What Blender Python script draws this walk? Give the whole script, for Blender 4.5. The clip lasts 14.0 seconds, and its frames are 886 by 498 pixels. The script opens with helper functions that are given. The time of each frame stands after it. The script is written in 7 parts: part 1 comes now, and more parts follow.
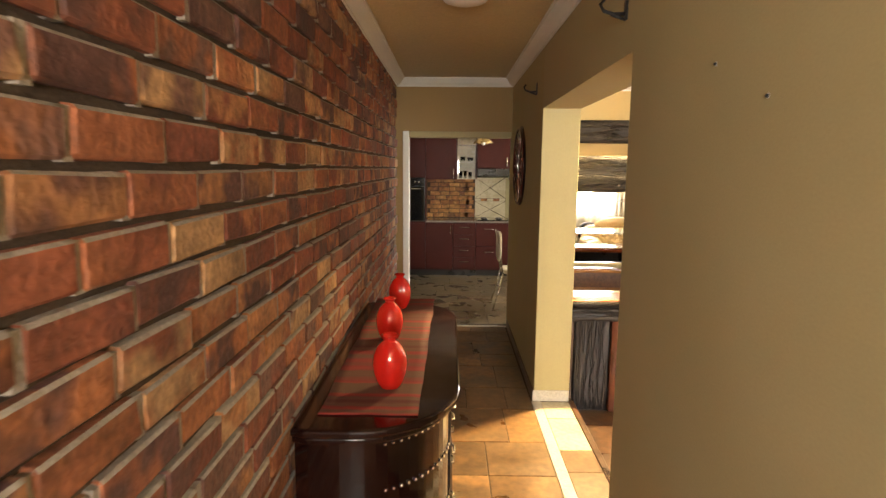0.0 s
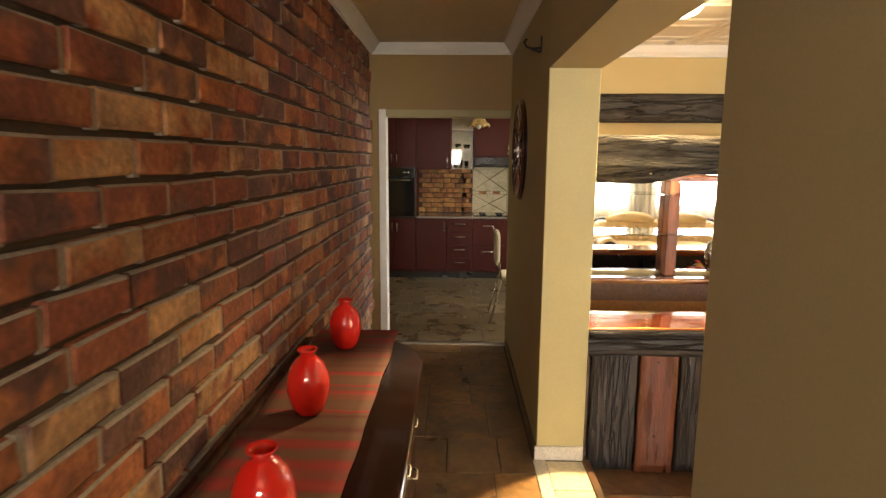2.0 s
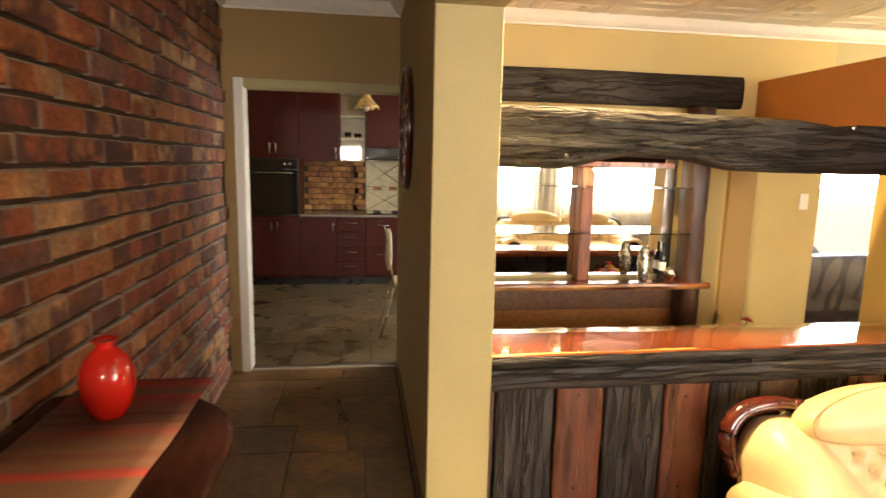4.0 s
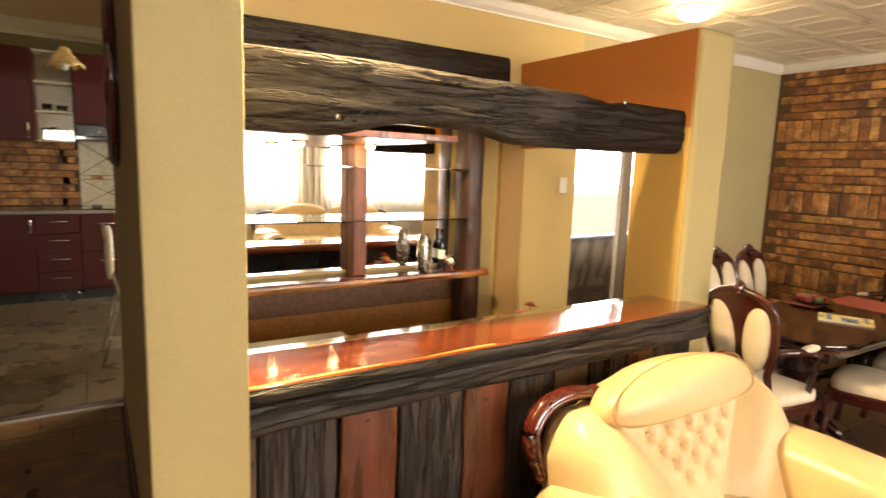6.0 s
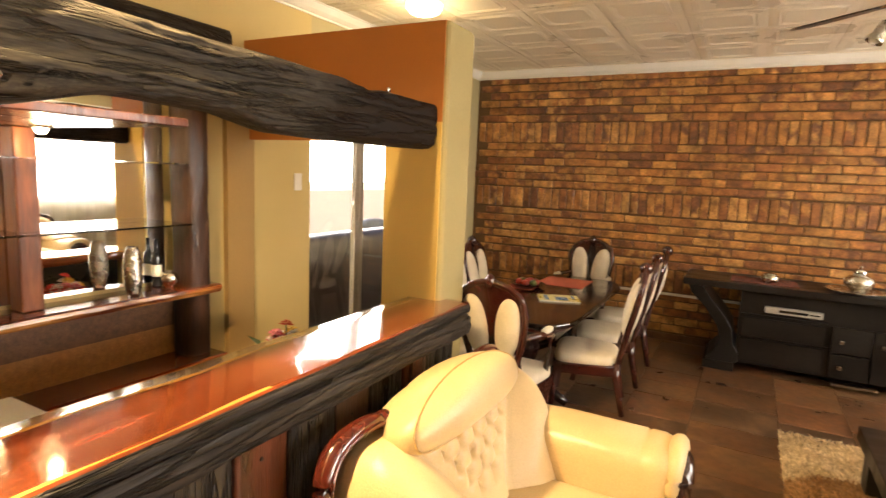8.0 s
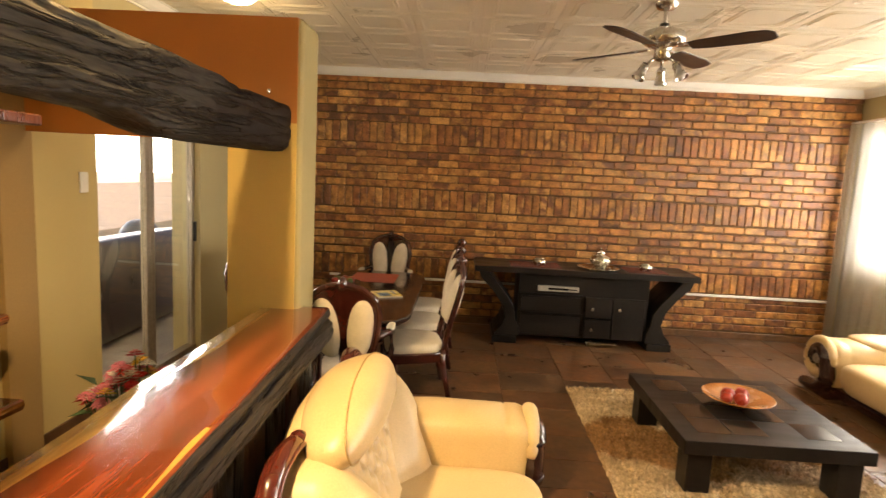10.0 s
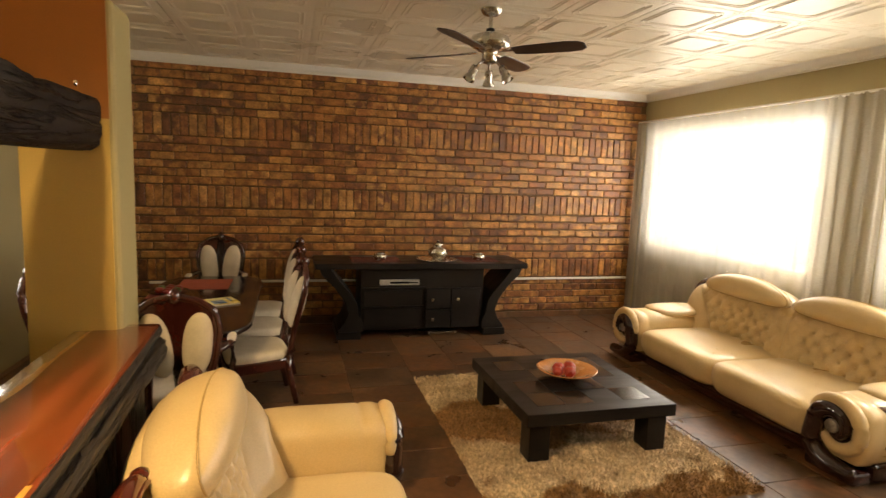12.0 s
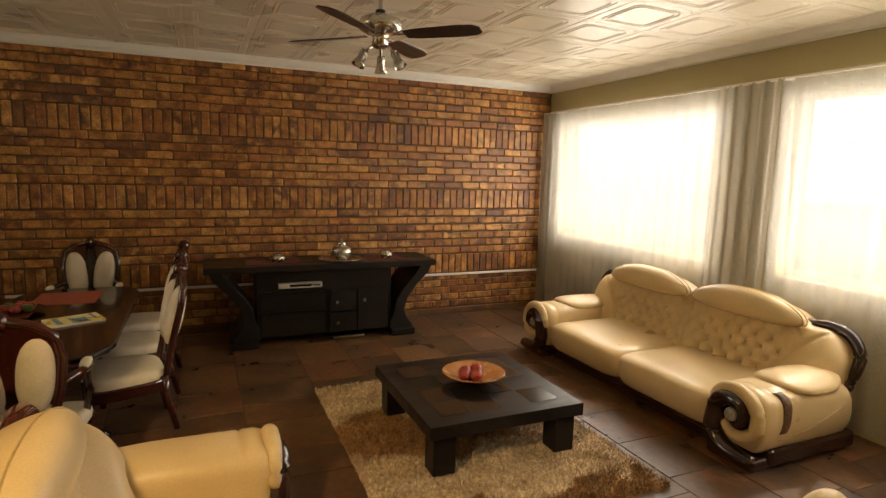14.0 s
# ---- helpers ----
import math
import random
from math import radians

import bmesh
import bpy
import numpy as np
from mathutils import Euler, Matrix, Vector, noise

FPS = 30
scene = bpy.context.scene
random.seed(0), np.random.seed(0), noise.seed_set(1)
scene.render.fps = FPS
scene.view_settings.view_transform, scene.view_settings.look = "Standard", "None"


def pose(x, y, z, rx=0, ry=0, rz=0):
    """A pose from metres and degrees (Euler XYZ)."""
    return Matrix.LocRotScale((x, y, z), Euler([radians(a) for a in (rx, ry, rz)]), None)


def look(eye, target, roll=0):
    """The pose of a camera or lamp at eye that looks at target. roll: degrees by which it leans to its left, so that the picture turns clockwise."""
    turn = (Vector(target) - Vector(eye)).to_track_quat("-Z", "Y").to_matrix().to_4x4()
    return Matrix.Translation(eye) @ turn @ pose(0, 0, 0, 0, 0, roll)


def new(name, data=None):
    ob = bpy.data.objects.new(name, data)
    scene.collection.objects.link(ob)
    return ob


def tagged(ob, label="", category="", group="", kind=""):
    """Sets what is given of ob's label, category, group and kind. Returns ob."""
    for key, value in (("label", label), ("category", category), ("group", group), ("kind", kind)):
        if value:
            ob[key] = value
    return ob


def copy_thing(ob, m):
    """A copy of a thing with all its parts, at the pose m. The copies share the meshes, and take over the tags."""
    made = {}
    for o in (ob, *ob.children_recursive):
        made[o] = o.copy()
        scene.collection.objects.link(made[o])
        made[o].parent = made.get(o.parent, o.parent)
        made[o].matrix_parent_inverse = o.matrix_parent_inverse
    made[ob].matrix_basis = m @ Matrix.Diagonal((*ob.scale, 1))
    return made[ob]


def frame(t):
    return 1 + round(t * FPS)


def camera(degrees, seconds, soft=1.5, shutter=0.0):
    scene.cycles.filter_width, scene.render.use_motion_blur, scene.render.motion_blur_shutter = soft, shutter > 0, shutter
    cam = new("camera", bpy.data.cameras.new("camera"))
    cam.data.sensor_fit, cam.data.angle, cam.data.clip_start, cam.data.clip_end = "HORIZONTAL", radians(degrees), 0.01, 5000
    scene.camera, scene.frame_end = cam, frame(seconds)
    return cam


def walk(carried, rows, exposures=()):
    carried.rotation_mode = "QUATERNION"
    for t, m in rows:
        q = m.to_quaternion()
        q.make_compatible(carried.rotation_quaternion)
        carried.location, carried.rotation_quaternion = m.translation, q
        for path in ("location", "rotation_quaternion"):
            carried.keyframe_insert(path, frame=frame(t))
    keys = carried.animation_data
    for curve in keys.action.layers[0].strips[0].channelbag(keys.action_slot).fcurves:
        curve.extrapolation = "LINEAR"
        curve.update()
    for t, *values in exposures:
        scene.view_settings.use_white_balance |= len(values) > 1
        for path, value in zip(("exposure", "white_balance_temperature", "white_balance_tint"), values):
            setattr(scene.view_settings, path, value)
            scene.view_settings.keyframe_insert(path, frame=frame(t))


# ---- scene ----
cam = camera(76.48, 14.0, soft=1.4, shutter=0.5)
PATH = [
    (0, 0.000, -0.000, 1.741, 0.70, -8.24, -0.48),
    (0.5, 0.038, 0.261, 1.729, 1.13, -8.57, -0.42),
    (1, 0.069, 0.528, 1.720, 1.39, -8.68, -0.41),
    (1.5, 0.113, 0.792, 1.700, 1.54, -8.80, -0.37),
    (2, 0.174, 1.055, 1.689, 1.29, -9.01, -0.39),
    (2.2, 0.198, 1.136, 1.680, 1.19, -9.04, -0.33),
    (4.3, 0.433, 1.989, 1.550, -11.01, -8.61, -1.31),
    (4.5, 0.471, 2.062, 1.535, -13.15, -8.53, -1.28),
    (5, 0.511, 2.184, 1.513, -18.99, -8.42, -1.41),
    (5.5, 0.521, 2.319, 1.494, -25.40, -8.62, -1.62),
    (6, 0.553, 2.416, 1.457, -31.62, -8.41, -1.98),
    (6.5, 0.634, 2.521, 1.445, -37.82, -8.29, -2.06),
    (7, 0.685, 2.619, 1.451, -44.93, -8.20, -2.18),
    (7.5, 0.692, 2.745, 1.455, -53.57, -7.99, -2.23),
    (8, 0.656, 2.883, 1.442, -61.45, -7.67, -2.37),
    (8.2, 0.638, 2.934, 1.444, -64.15, -7.65, -2.42),
    (10.3, 0.432, 3.470, 1.489, -90.44, -7.37, -2.84),
    (10.5, 0.433, 3.464, 1.492, -92.00, -7.38, -2.73),
    (11, 0.446, 3.507, 1.496, -96.67, -7.33, -2.61),
    (11.5, 0.447, 3.525, 1.505, -101.10, -7.32, -2.45),
    (12, 0.463, 3.533, 1.513, -104.98, -7.37, -2.24),
    (12.5, 0.485, 3.536, 1.512, -108.27, -7.38, -2.01),
    (13, 0.523, 3.496, 1.522, -111.02, -7.51, -1.91),
    (13.5, 0.603, 3.412, 1.529, -112.73, -7.64, -1.71),
    (14, 0.669, 3.315, 1.529, -113.24, -7.85, -1.51),
]
walk(cam, [(t, pose(x, y, z, 90 + pitch, roll, yaw)) for t, x, y, z, yaw, pitch, roll in PATH],
     exposures=[(0, 1.05, 6500, 12), (2.2, 0.75, 6600, 12), (4.3, 0.9, 6700, 14), (6.0, 0.72, 6700, 15), (8.2, 0.55, 6800, 15), (10.3, 0.12, 6950, 14), (14, -0.9, 7100, 13)])

# ---- plan, in metres ----
BX, WX, PXR = -0.56, 0.65, 0.917        # brick wall face, corridor and lounge faces of the dividing wall
NWY, PY, KY = 2.10, 4.06, 6.05          # wide opening from NWY to PY; kitchen wall
EX, SY, NY = 6.58, -0.632, 5.687        # lounge: brick wall, window wall, bar wall
ZF, ZL, ZC, ZR = -0.125, 2.158, 2.66, 2.58   # lounge floor, lintel, the two ceilings
STEP = 0.94
KN, KW0, KE = 9.6, -2.2, 2.4            # kitchen
BLX, BLXE, BLY, BLN = 3.20, 3.50, 4.26, 4.63  # bar pier
BAR = 0.774

# ---- light ----
world = bpy.data.worlds.new("sky")
scene.world = world
world.use_nodes = True
wn = world.node_tree
sky = wn.nodes.new("ShaderNodeTexSky")
sky.sky_type, sky.sun_disc = "NISHITA", False
sky.sun_elevation, sky.sun_rotation = radians(48), radians(160)
wn.links.new(sky.outputs[0], wn.nodes["Background"].inputs[0])
wn.nodes["Background"].inputs[1].default_value = 0.15
sun = bpy.data.lights.new("sun", "SUN")
sun.energy, sun.angle, sun.color = 3.0, radians(0.6), (1, 0.95, 0.86)
new("sun", sun).matrix_world = look((0, 0, 0), (-0.25, 0.62, -0.75))


def area(name, w, h, power, colour, eye, target):
    lamp = bpy.data.lights.new(name, "AREA")
    lamp.shape, lamp.size, lamp.size_y, lamp.energy, lamp.color = "RECTANGLE", w, h, power, colour
    ob = new(name, lamp)
    ob.matrix_world = look(eye, target)
    return ob


def bulb(name, place, power, colour, radius=0.04):
    lamp = bpy.data.lights.new(name, "POINT")
    lamp.energy, lamp.color, lamp.shadow_soft_size = power, colour, radius
    new(name, lamp).location = place


DAY = (1, 0.945, 0.85)
WARM = (1.0, 0.73, 0.36)
area("window_light", 2.3, 1.3, 105, DAY, (5.15, SY - 0.05, 1.5), (5.15, 2, 1.3))
area("window_light", 2.3, 1.3, 105, DAY, (2.35, SY - 0.05, 1.5), (2.35, 2, 1.3))
bulb("ceiling_bulb", (4.06, 4.93, 2.44), 7, WARM, 0.07)
def beam_lamp(name, power, cone, blend, eye, target):
    lamp = bpy.data.lights.new(name, "SPOT")
    lamp.energy, lamp.color, lamp.shadow_soft_size, lamp.spot_size, lamp.spot_blend = power, WARM, 0.05, radians(cone), blend
    new(name, lamp).matrix_world = look(eye, target)


beam_lamp("ceiling_lamp_beam", 190, 58, 0.6, (1.42, 4.40, 2.44), (2.75, 3.2, 0.3))
beam_lamp("ceiling_lamp_glow", 205, 150, 0.6, (1.42, 4.40, 2.44), (1.45, 4.2, 0))
beam_lamp("ceiling_lamp_beam", 560, 49, 0.5, (1.42, 4.40, 2.44), (0.56, 3.08, 0))
for sx in (1.49, 1.90):
    bulb("spot_bulb", (sx, 5.40, 1.49), 2, WARM, 0.025)
area("kitchen_window_light", 1.0, 1.1, 34, (1, 0.95, 0.85), (KE - 0.02, 7.45, 1.55), (0, 7.0, 1.0))
# unseen fill lamp at the back of the hall, added to brighten it
area("hall_fill_light", 0.75, 0.42, 46, (1, 0.94, 0.82), (-0.04, -1.62, 1.78), (0.10, 2, 1.70))

# ---- materials ----
def surface(name, c1, c2, scale=6.0, rough=0.6, metal=0.0, bump=0.1, fine=60.0, stretch=(1, 1, 1), spread=0.0, per="", coat=0.0, wear=0.15, contrast=0.5):
    """Two-scale noise between two colours, with relief; per: 'object' or 'island' varies each piece by spread."""
    m = bpy.data.materials.new(name)
    m.use_nodes = True
    nt = m.node_tree
    N, L = nt.nodes.new, nt.links.new
    b = nt.nodes["Principled BSDF"]
    co, mp = N("ShaderNodeTexCoord"), N("ShaderNodeMapping")
    L(co.outputs["Object"], mp.inputs[0])
    mp.inputs["Scale"].default_value = stretch
    big, small = N("ShaderNodeTexNoise"), N("ShaderNodeTexNoise")
    big.inputs["Scale"].default_value, small.inputs["Scale"].default_value = scale, fine
    big.inputs["Detail"].default_value, small.inputs["Detail"].default_value = 4, 3
    shift = N("ShaderNodeVectorMath")
    L(mp.outputs[0], shift.inputs[0])
    if per:
        if per == "object":
            rnd = N("ShaderNodeObjectInfo").outputs["Random"]
        else:
            rnd = N("ShaderNodeNewGeometry").outputs["Random Per Island"]
        k = N("ShaderNodeMath")
        k.operation = "MULTIPLY"
        k.inputs[1].default_value = 37.0
        L(rnd, k.inputs[0])
        L(k.outputs[0], shift.inputs[1])
    L(shift.outputs[0], big.inputs[0])
    L(shift.outputs[0], small.inputs[0])
    ramp = N("ShaderNodeValToRGB")
    ramp.color_ramp.elements[0].position, ramp.color_ramp.elements[1].position = 0.5 - contrast / 2 + 0.02, 0.5 + contrast / 2 - 0.02
    ramp.color_ramp.elements[0].color, ramp.color_ramp.elements[1].color = (*c1, 1), (*c2, 1)
    L(big.outputs[0], ramp.inputs[0])
    hue = N("ShaderNodeHueSaturation")
    L(ramp.outputs[0], hue.inputs["Color"])
    val = N("ShaderNodeMapRange")
    val.inputs[1].default_value, val.inputs[2].default_value = 0.3, 0.7
    val.inputs[3].default_value, val.inputs[4].default_value = 1 - wear, 1 + wear
    L(small.outputs[0], val.inputs[0])
    out = val.outputs[0]
    if per:
        vr = N("ShaderNodeMapRange")
        vr.inputs[3].default_value, vr.inputs[4].default_value = 1 - spread, 1 + spread
        L(rnd, vr.inputs[0])
        mul = N("ShaderNodeMath")
        mul.operation = "MULTIPLY"
        L(out, mul.inputs[0])
        L(vr.outputs[0], mul.inputs[1])
        out = mul.outputs[0]
    L(out, hue.inputs["Value"])
    L(hue.outputs[0], b.inputs["Base Color"])
    rr = N("ShaderNodeMapRange")
    rr.inputs[1].default_value, rr.inputs[2].default_value = 0.3, 0.7
    rr.inputs[3].default_value, rr.inputs[4].default_value = max(rough - 0.08, 0.02), min(rough + 0.1, 1)
    L(big.outputs[0], rr.inputs[0])
    L(rr.outputs[0], b.inputs["Roughness"])
    b.inputs["Metallic"].default_value = metal
    b.inputs["Coat Weight"].default_value = coat
    b.inputs["Coat Roughness"].default_value = 0.06
    if bump:
        bp = N("ShaderNodeBump")
        bp.inputs["Strength"].default_value, bp.inputs["Distance"].default_value = bump, 0.01
        add = N("ShaderNodeMath")
        L(big.outputs[0], add.inputs[0])
        L(small.outputs[0], add.inputs[1])
        L(add.outputs[0], bp.inputs["Height"])
        L(bp.outputs[0], b.inputs["Normal"])
    return m


def palette(m, stops, per="object", blotch=0.0):
    """Gives each piece its own base tone from a list of colours, under the noise of m."""
    nt = m.node_tree
    N, L = nt.nodes.new, nt.links.new
    rnd = N("ShaderNodeObjectInfo").outputs["Random"] if per == "object" else N("ShaderNodeNewGeometry").outputs["Random Per Island"]
    white = N("ShaderNodeTexWhiteNoise")
    white.noise_dimensions = "1D"
    L(rnd, white.inputs["W"])
    ramp = N("ShaderNodeValToRGB")
    ramp.color_ramp.interpolation = "CONSTANT"
    els = ramp.color_ramp.elements
    for i, c in enumerate(stops):
        e = els[i] if i < 2 else els.new(i / len(stops))
        e.position, e.color = i / len(stops), (*c, 1)
    L(white.outputs[0], ramp.inputs[0])
    tone = ramp.outputs[0]
    if blotch:
        second, shifted, patch, blend = N("ShaderNodeValToRGB"), N("ShaderNodeTexWhiteNoise"), N("ShaderNodeMapRange"), N("ShaderNodeMix")
        second.color_ramp.interpolation = "CONSTANT"
        for i, c in enumerate(stops):
            e = second.color_ramp.elements[i] if i < 2 else second.color_ramp.elements.new(i / len(stops))
            e.position, e.color = i / len(stops), (*c, 1)
        shifted.noise_dimensions = "1D"
        L(white.outputs[0], shifted.inputs["W"])
        L(shifted.outputs[0], second.inputs[0])
        cloud = N("ShaderNodeTexNoise")
        cloud.inputs["Scale"].default_value, cloud.inputs["Detail"].default_value = blotch, 2
        move = next(n for n in nt.nodes if n.type == "VECT_MATH")
        L(move.outputs[0], cloud.inputs[0])
        patch.inputs[1].default_value, patch.inputs[2].default_value = 0.44, 0.58
        L(cloud.outputs[0], patch.inputs[0])
        blend.data_type = "RGBA"
        L(patch.outputs[0], blend.inputs[0])
        L(ramp.outputs[0], blend.inputs[6])
        L(second.outputs[0], blend.inputs[7])
        tone = blend.outputs[2]
    mix = N("ShaderNodeMix")
    mix.data_type, mix.blend_type = "RGBA", "MULTIPLY"
    mix.inputs[0].default_value = 1
    hue = next(n for n in nt.nodes if n.type == "HUE_SAT")
    L(hue.outputs[0], mix.inputs[6])
    L(tone, mix.inputs[7])
    L(mix.outputs[2], nt.nodes["Principled BSDF"].inputs["Base Color"])
    return m


def glow(name, colour, strength):
    m = bpy.data.materials.new(name)
    m.use_nodes = True
    b = m.node_tree.nodes["Principled BSDF"]
    b.inputs["Base Color"].default_value = (*colour, 1)
    b.inputs["Emission Color"].default_value = (*colour, 1)
    b.inputs["Emission Strength"].default_value = strength
    return m


def glassy(name, tint=(1, 1, 1), rough=0.0):
    m = bpy.data.materials.new(name)
    m.use_nodes = True
    b = m.node_tree.nodes["Principled BSDF"]
    b.inputs["Base Color"].default_value = (*tint, 1)
    b.inputs["Transmission Weight"].default_value = 1
    b.inputs["Roughness"].default_value = rough
    b.inputs["IOR"].default_value = 1.45
    return m


def sheer(name, colour, opacity):
    """Thin woven voile: part lets light pass, part scatters it."""
    m = bpy.data.materials.new(name)
    m.use_nodes = True
    nt = m.node_tree
    N, L = nt.nodes.new, nt.links.new
    clear, dif, tra, both, mix = N("ShaderNodeBsdfTransparent"), N("ShaderNodeBsdfDiffuse"), N("ShaderNodeBsdfTranslucent"), N("ShaderNodeMixShader"), N("ShaderNodeMixShader")
    dif.inputs[0].default_value = tra.inputs[0].default_value = (*colour, 1)
    both.inputs[0].default_value = 0.5
    L(dif.outputs[0], both.inputs[1])
    L(tra.outputs[0], both.inputs[2])
    tex, mr = N("ShaderNodeTexNoise"), N("ShaderNodeMapRange")
    tex.inputs["Scale"].default_value = 220
    L(N("ShaderNodeTexCoord").outputs["Object"], tex.inputs[0])
    mr.inputs[1].default_value, mr.inputs[2].default_value = 0.35, 0.65
    mr.inputs[3].default_value, mr.inputs[4].default_value = opacity - 0.12, opacity + 0.12
    L(tex.outputs[0], mr.inputs[0])
    L(mr.outputs[0], mix.inputs[0])
    L(clear.outputs[0], mix.inputs[1])
    L(both.outputs[0], mix.inputs[2])
    L(mix.outputs[0], nt.nodes["Material Output"].inputs[0])
    return m


RED = [(0.36, 0.125, 0.055), (0.24, 0.075, 0.045), (0.44, 0.20, 0.085), (0.13, 0.058, 0.048), (0.32, 0.10, 0.05), (0.50, 0.30, 0.15), (0.20, 0.10, 0.075), (0.40, 0.15, 0.06)]
M_BRICK_RED = palette(surface("red_face_brick", (0.40, 0.37, 0.36), (1.15, 1.08, 1.0), 6, 0.78, bump=0.7, fine=48, per="object", spread=0.12, wear=0.25), RED, "object", 7.0)
M_BRICK_RED_FAR = palette(surface("red_face_brick_far", (0.40, 0.37, 0.36), (1.15, 1.08, 1.0), 6, 0.78, bump=0.7, fine=48, per="island", spread=0.12, wear=0.25), RED, "island", 7.0)
TAN = [(0.47, 0.225, 0.062), (0.37, 0.156, 0.043), (0.27, 0.103, 0.034), (0.55, 0.295, 0.094), (0.42, 0.186, 0.051), (0.33, 0.133, 0.04), (0.19, 0.076, 0.033), (0.50, 0.248, 0.07)]
M_BRICK_TAN = palette(surface("tan_face_brick", (0.34, 0.31, 0.29), (1.3, 1.25, 1.15), 10, 0.40, bump=0.45, fine=60, per="object", spread=0.12, wear=0.3), TAN, "object", 9.0)
M_BRICK_TAN_FAR = palette(surface("tan_face_brick_far", (0.34, 0.31, 0.29), (1.3, 1.25, 1.15), 10, 0.40, bump=0.45, fine=60, per="island", spread=0.12, wear=0.3), TAN, "island", 9.0)
M_MORTAR = surface("pale_mortar", (0.24, 0.19, 0.15), (0.36, 0.30, 0.24), 14, 0.95, bump=0.6, fine=120)
M_MORTAR_DARK = surface("dark_mortar", (0.055, 0.032, 0.018), (0.09, 0.055, 0.03), 14, 0.95, bump=0.6, fine=120)
M_MORTAR_TAN = surface("brown_mortar", (0.09, 0.05, 0.022), (0.15, 0.085, 0.036), 14, 0.95, bump=0.6, fine=120)
M_WALL = surface("olive_beige_paint", (0.385, 0.325, 0.165), (0.425, 0.36, 0.19), 2.2, 0.7, bump=0.05, fine=160, wear=0.04)
M_WALL_OLIVE = surface("olive_gold_paint", (0.36, 0.295, 0.125), (0.40, 0.33, 0.145), 2.2, 0.65, bump=0.05, fine=160, wear=0.05)
# the beige wall paint with the lamp's warm light put into it
M_WALL_BAR = surface("lamplit_beige_paint", (0.47, 0.36, 0.14), (0.51, 0.39, 0.16), 2.2, 0.6, bump=0.05, fine=160, wear=0.04)
M_WALL_GOLD = surface("golden_paint", (0.61, 0.425, 0.12), (0.65, 0.455, 0.135), 2.2, 0.6, bump=0.05, fine=160, wear=0.04)
M_WALL_ORANGE = surface("orange_paint", (0.42, 0.15, 0.025), (0.46, 0.17, 0.03), 2.2, 0.6, bump=0.05, fine=160, wear=0.04)
# wall paint with shade put into it as a darker brown
M_WALL_SHADE = surface("shaded_brown_paint", (0.30, 0.19, 0.065), (0.33, 0.205, 0.075), 2.2, 0.65, bump=0.05, fine=160, wear=0.04)
M_WHITE = surface("white_paint", (0.74, 0.71, 0.64), (0.8, 0.78, 0.71), 3, 0.5, bump=0.03, fine=120, wear=0.04)
# yellow of the light bounced off the floor is put into the ceiling colour
M_CEIL_HALL = surface("bounce_lit_ceiling_paint", (0.50, 0.38, 0.19), (0.58, 0.46, 0.25), 1.2, 0.45, bump=0.06, fine=60, wear=0.08)
M_CEIL = surface("cream_pressed_ceiling", (0.72, 0.65, 0.50), (0.80, 0.73, 0.58), 1.5, 0.32, bump=0.04, fine=90, wear=0.04)
SLATE = [(0.100, 0.054, 0.027), (0.080, 0.048, 0.027), (0.122, 0.060, 0.029), (0.083, 0.052, 0.030), (0.106, 0.057, 0.028), (0.126, 0.072, 0.035), (0.095, 0.050, 0.026)]
M_SLATE = palette(surface("multicolour_slate", (0.58, 0.53, 0.50), (1.35, 1.2, 1.02), 4.2, 0.34, bump=0.12, fine=22, per="object", spread=0.15, wear=0.25, contrast=0.36), SLATE, "object", 4.0)
M_SLATE_FAR = palette(surface("multicolour_slate_far", (0.58, 0.53, 0.50), (1.35, 1.2, 1.02), 4.2, 0.34, bump=0.12, fine=22, per="island", spread=0.15, wear=0.25, contrast=0.36), SLATE, "island", 4.0)
M_SLATE_KITCHEN = palette(surface("olive_slate", (0.72, 0.68, 0.62), (1.25, 1.2, 1.08), 4.0, 0.30, bump=0.12, fine=22, per="object", spread=0.12, wear=0.25, contrast=0.4), [(0.15, 0.115, 0.066), (0.13, 0.105, 0.065), (0.17, 0.13, 0.075), (0.14, 0.10, 0.055)])
# hall copy of the slate, the lamp's yellow light put into its tones
M_SLATE_HALL = palette(surface("lamplit_golden_slate", (0.62, 0.57, 0.52), (1.35, 1.25, 1.05), 4.0, 0.34, bump=0.12, fine=22, per="object", spread=0.12, wear=0.25, contrast=0.4), [(0.155, 0.088, 0.036), (0.125, 0.076, 0.036), (0.185, 0.104, 0.042), (0.14, 0.085, 0.04)], "object", 4.0)
# pale slates by the pillar; the lamp's bright patch is partly in this cream
M_SLATE_PALE = surface("lamplit_cream_slate", (0.42, 0.34, 0.20), (0.58, 0.50, 0.33), 4, 0.4, bump=0.25, fine=30, wear=0.15)
M_GROUT = surface("brown_grout", (0.06, 0.04, 0.026), (0.095, 0.064, 0.04), 20, 0.9, bump=0.3, fine=150)
M_EDGE = surface("pale_stone_strip", (0.42, 0.37, 0.29), (0.5, 0.45, 0.36), 12, 0.5, bump=0.3, fine=80)


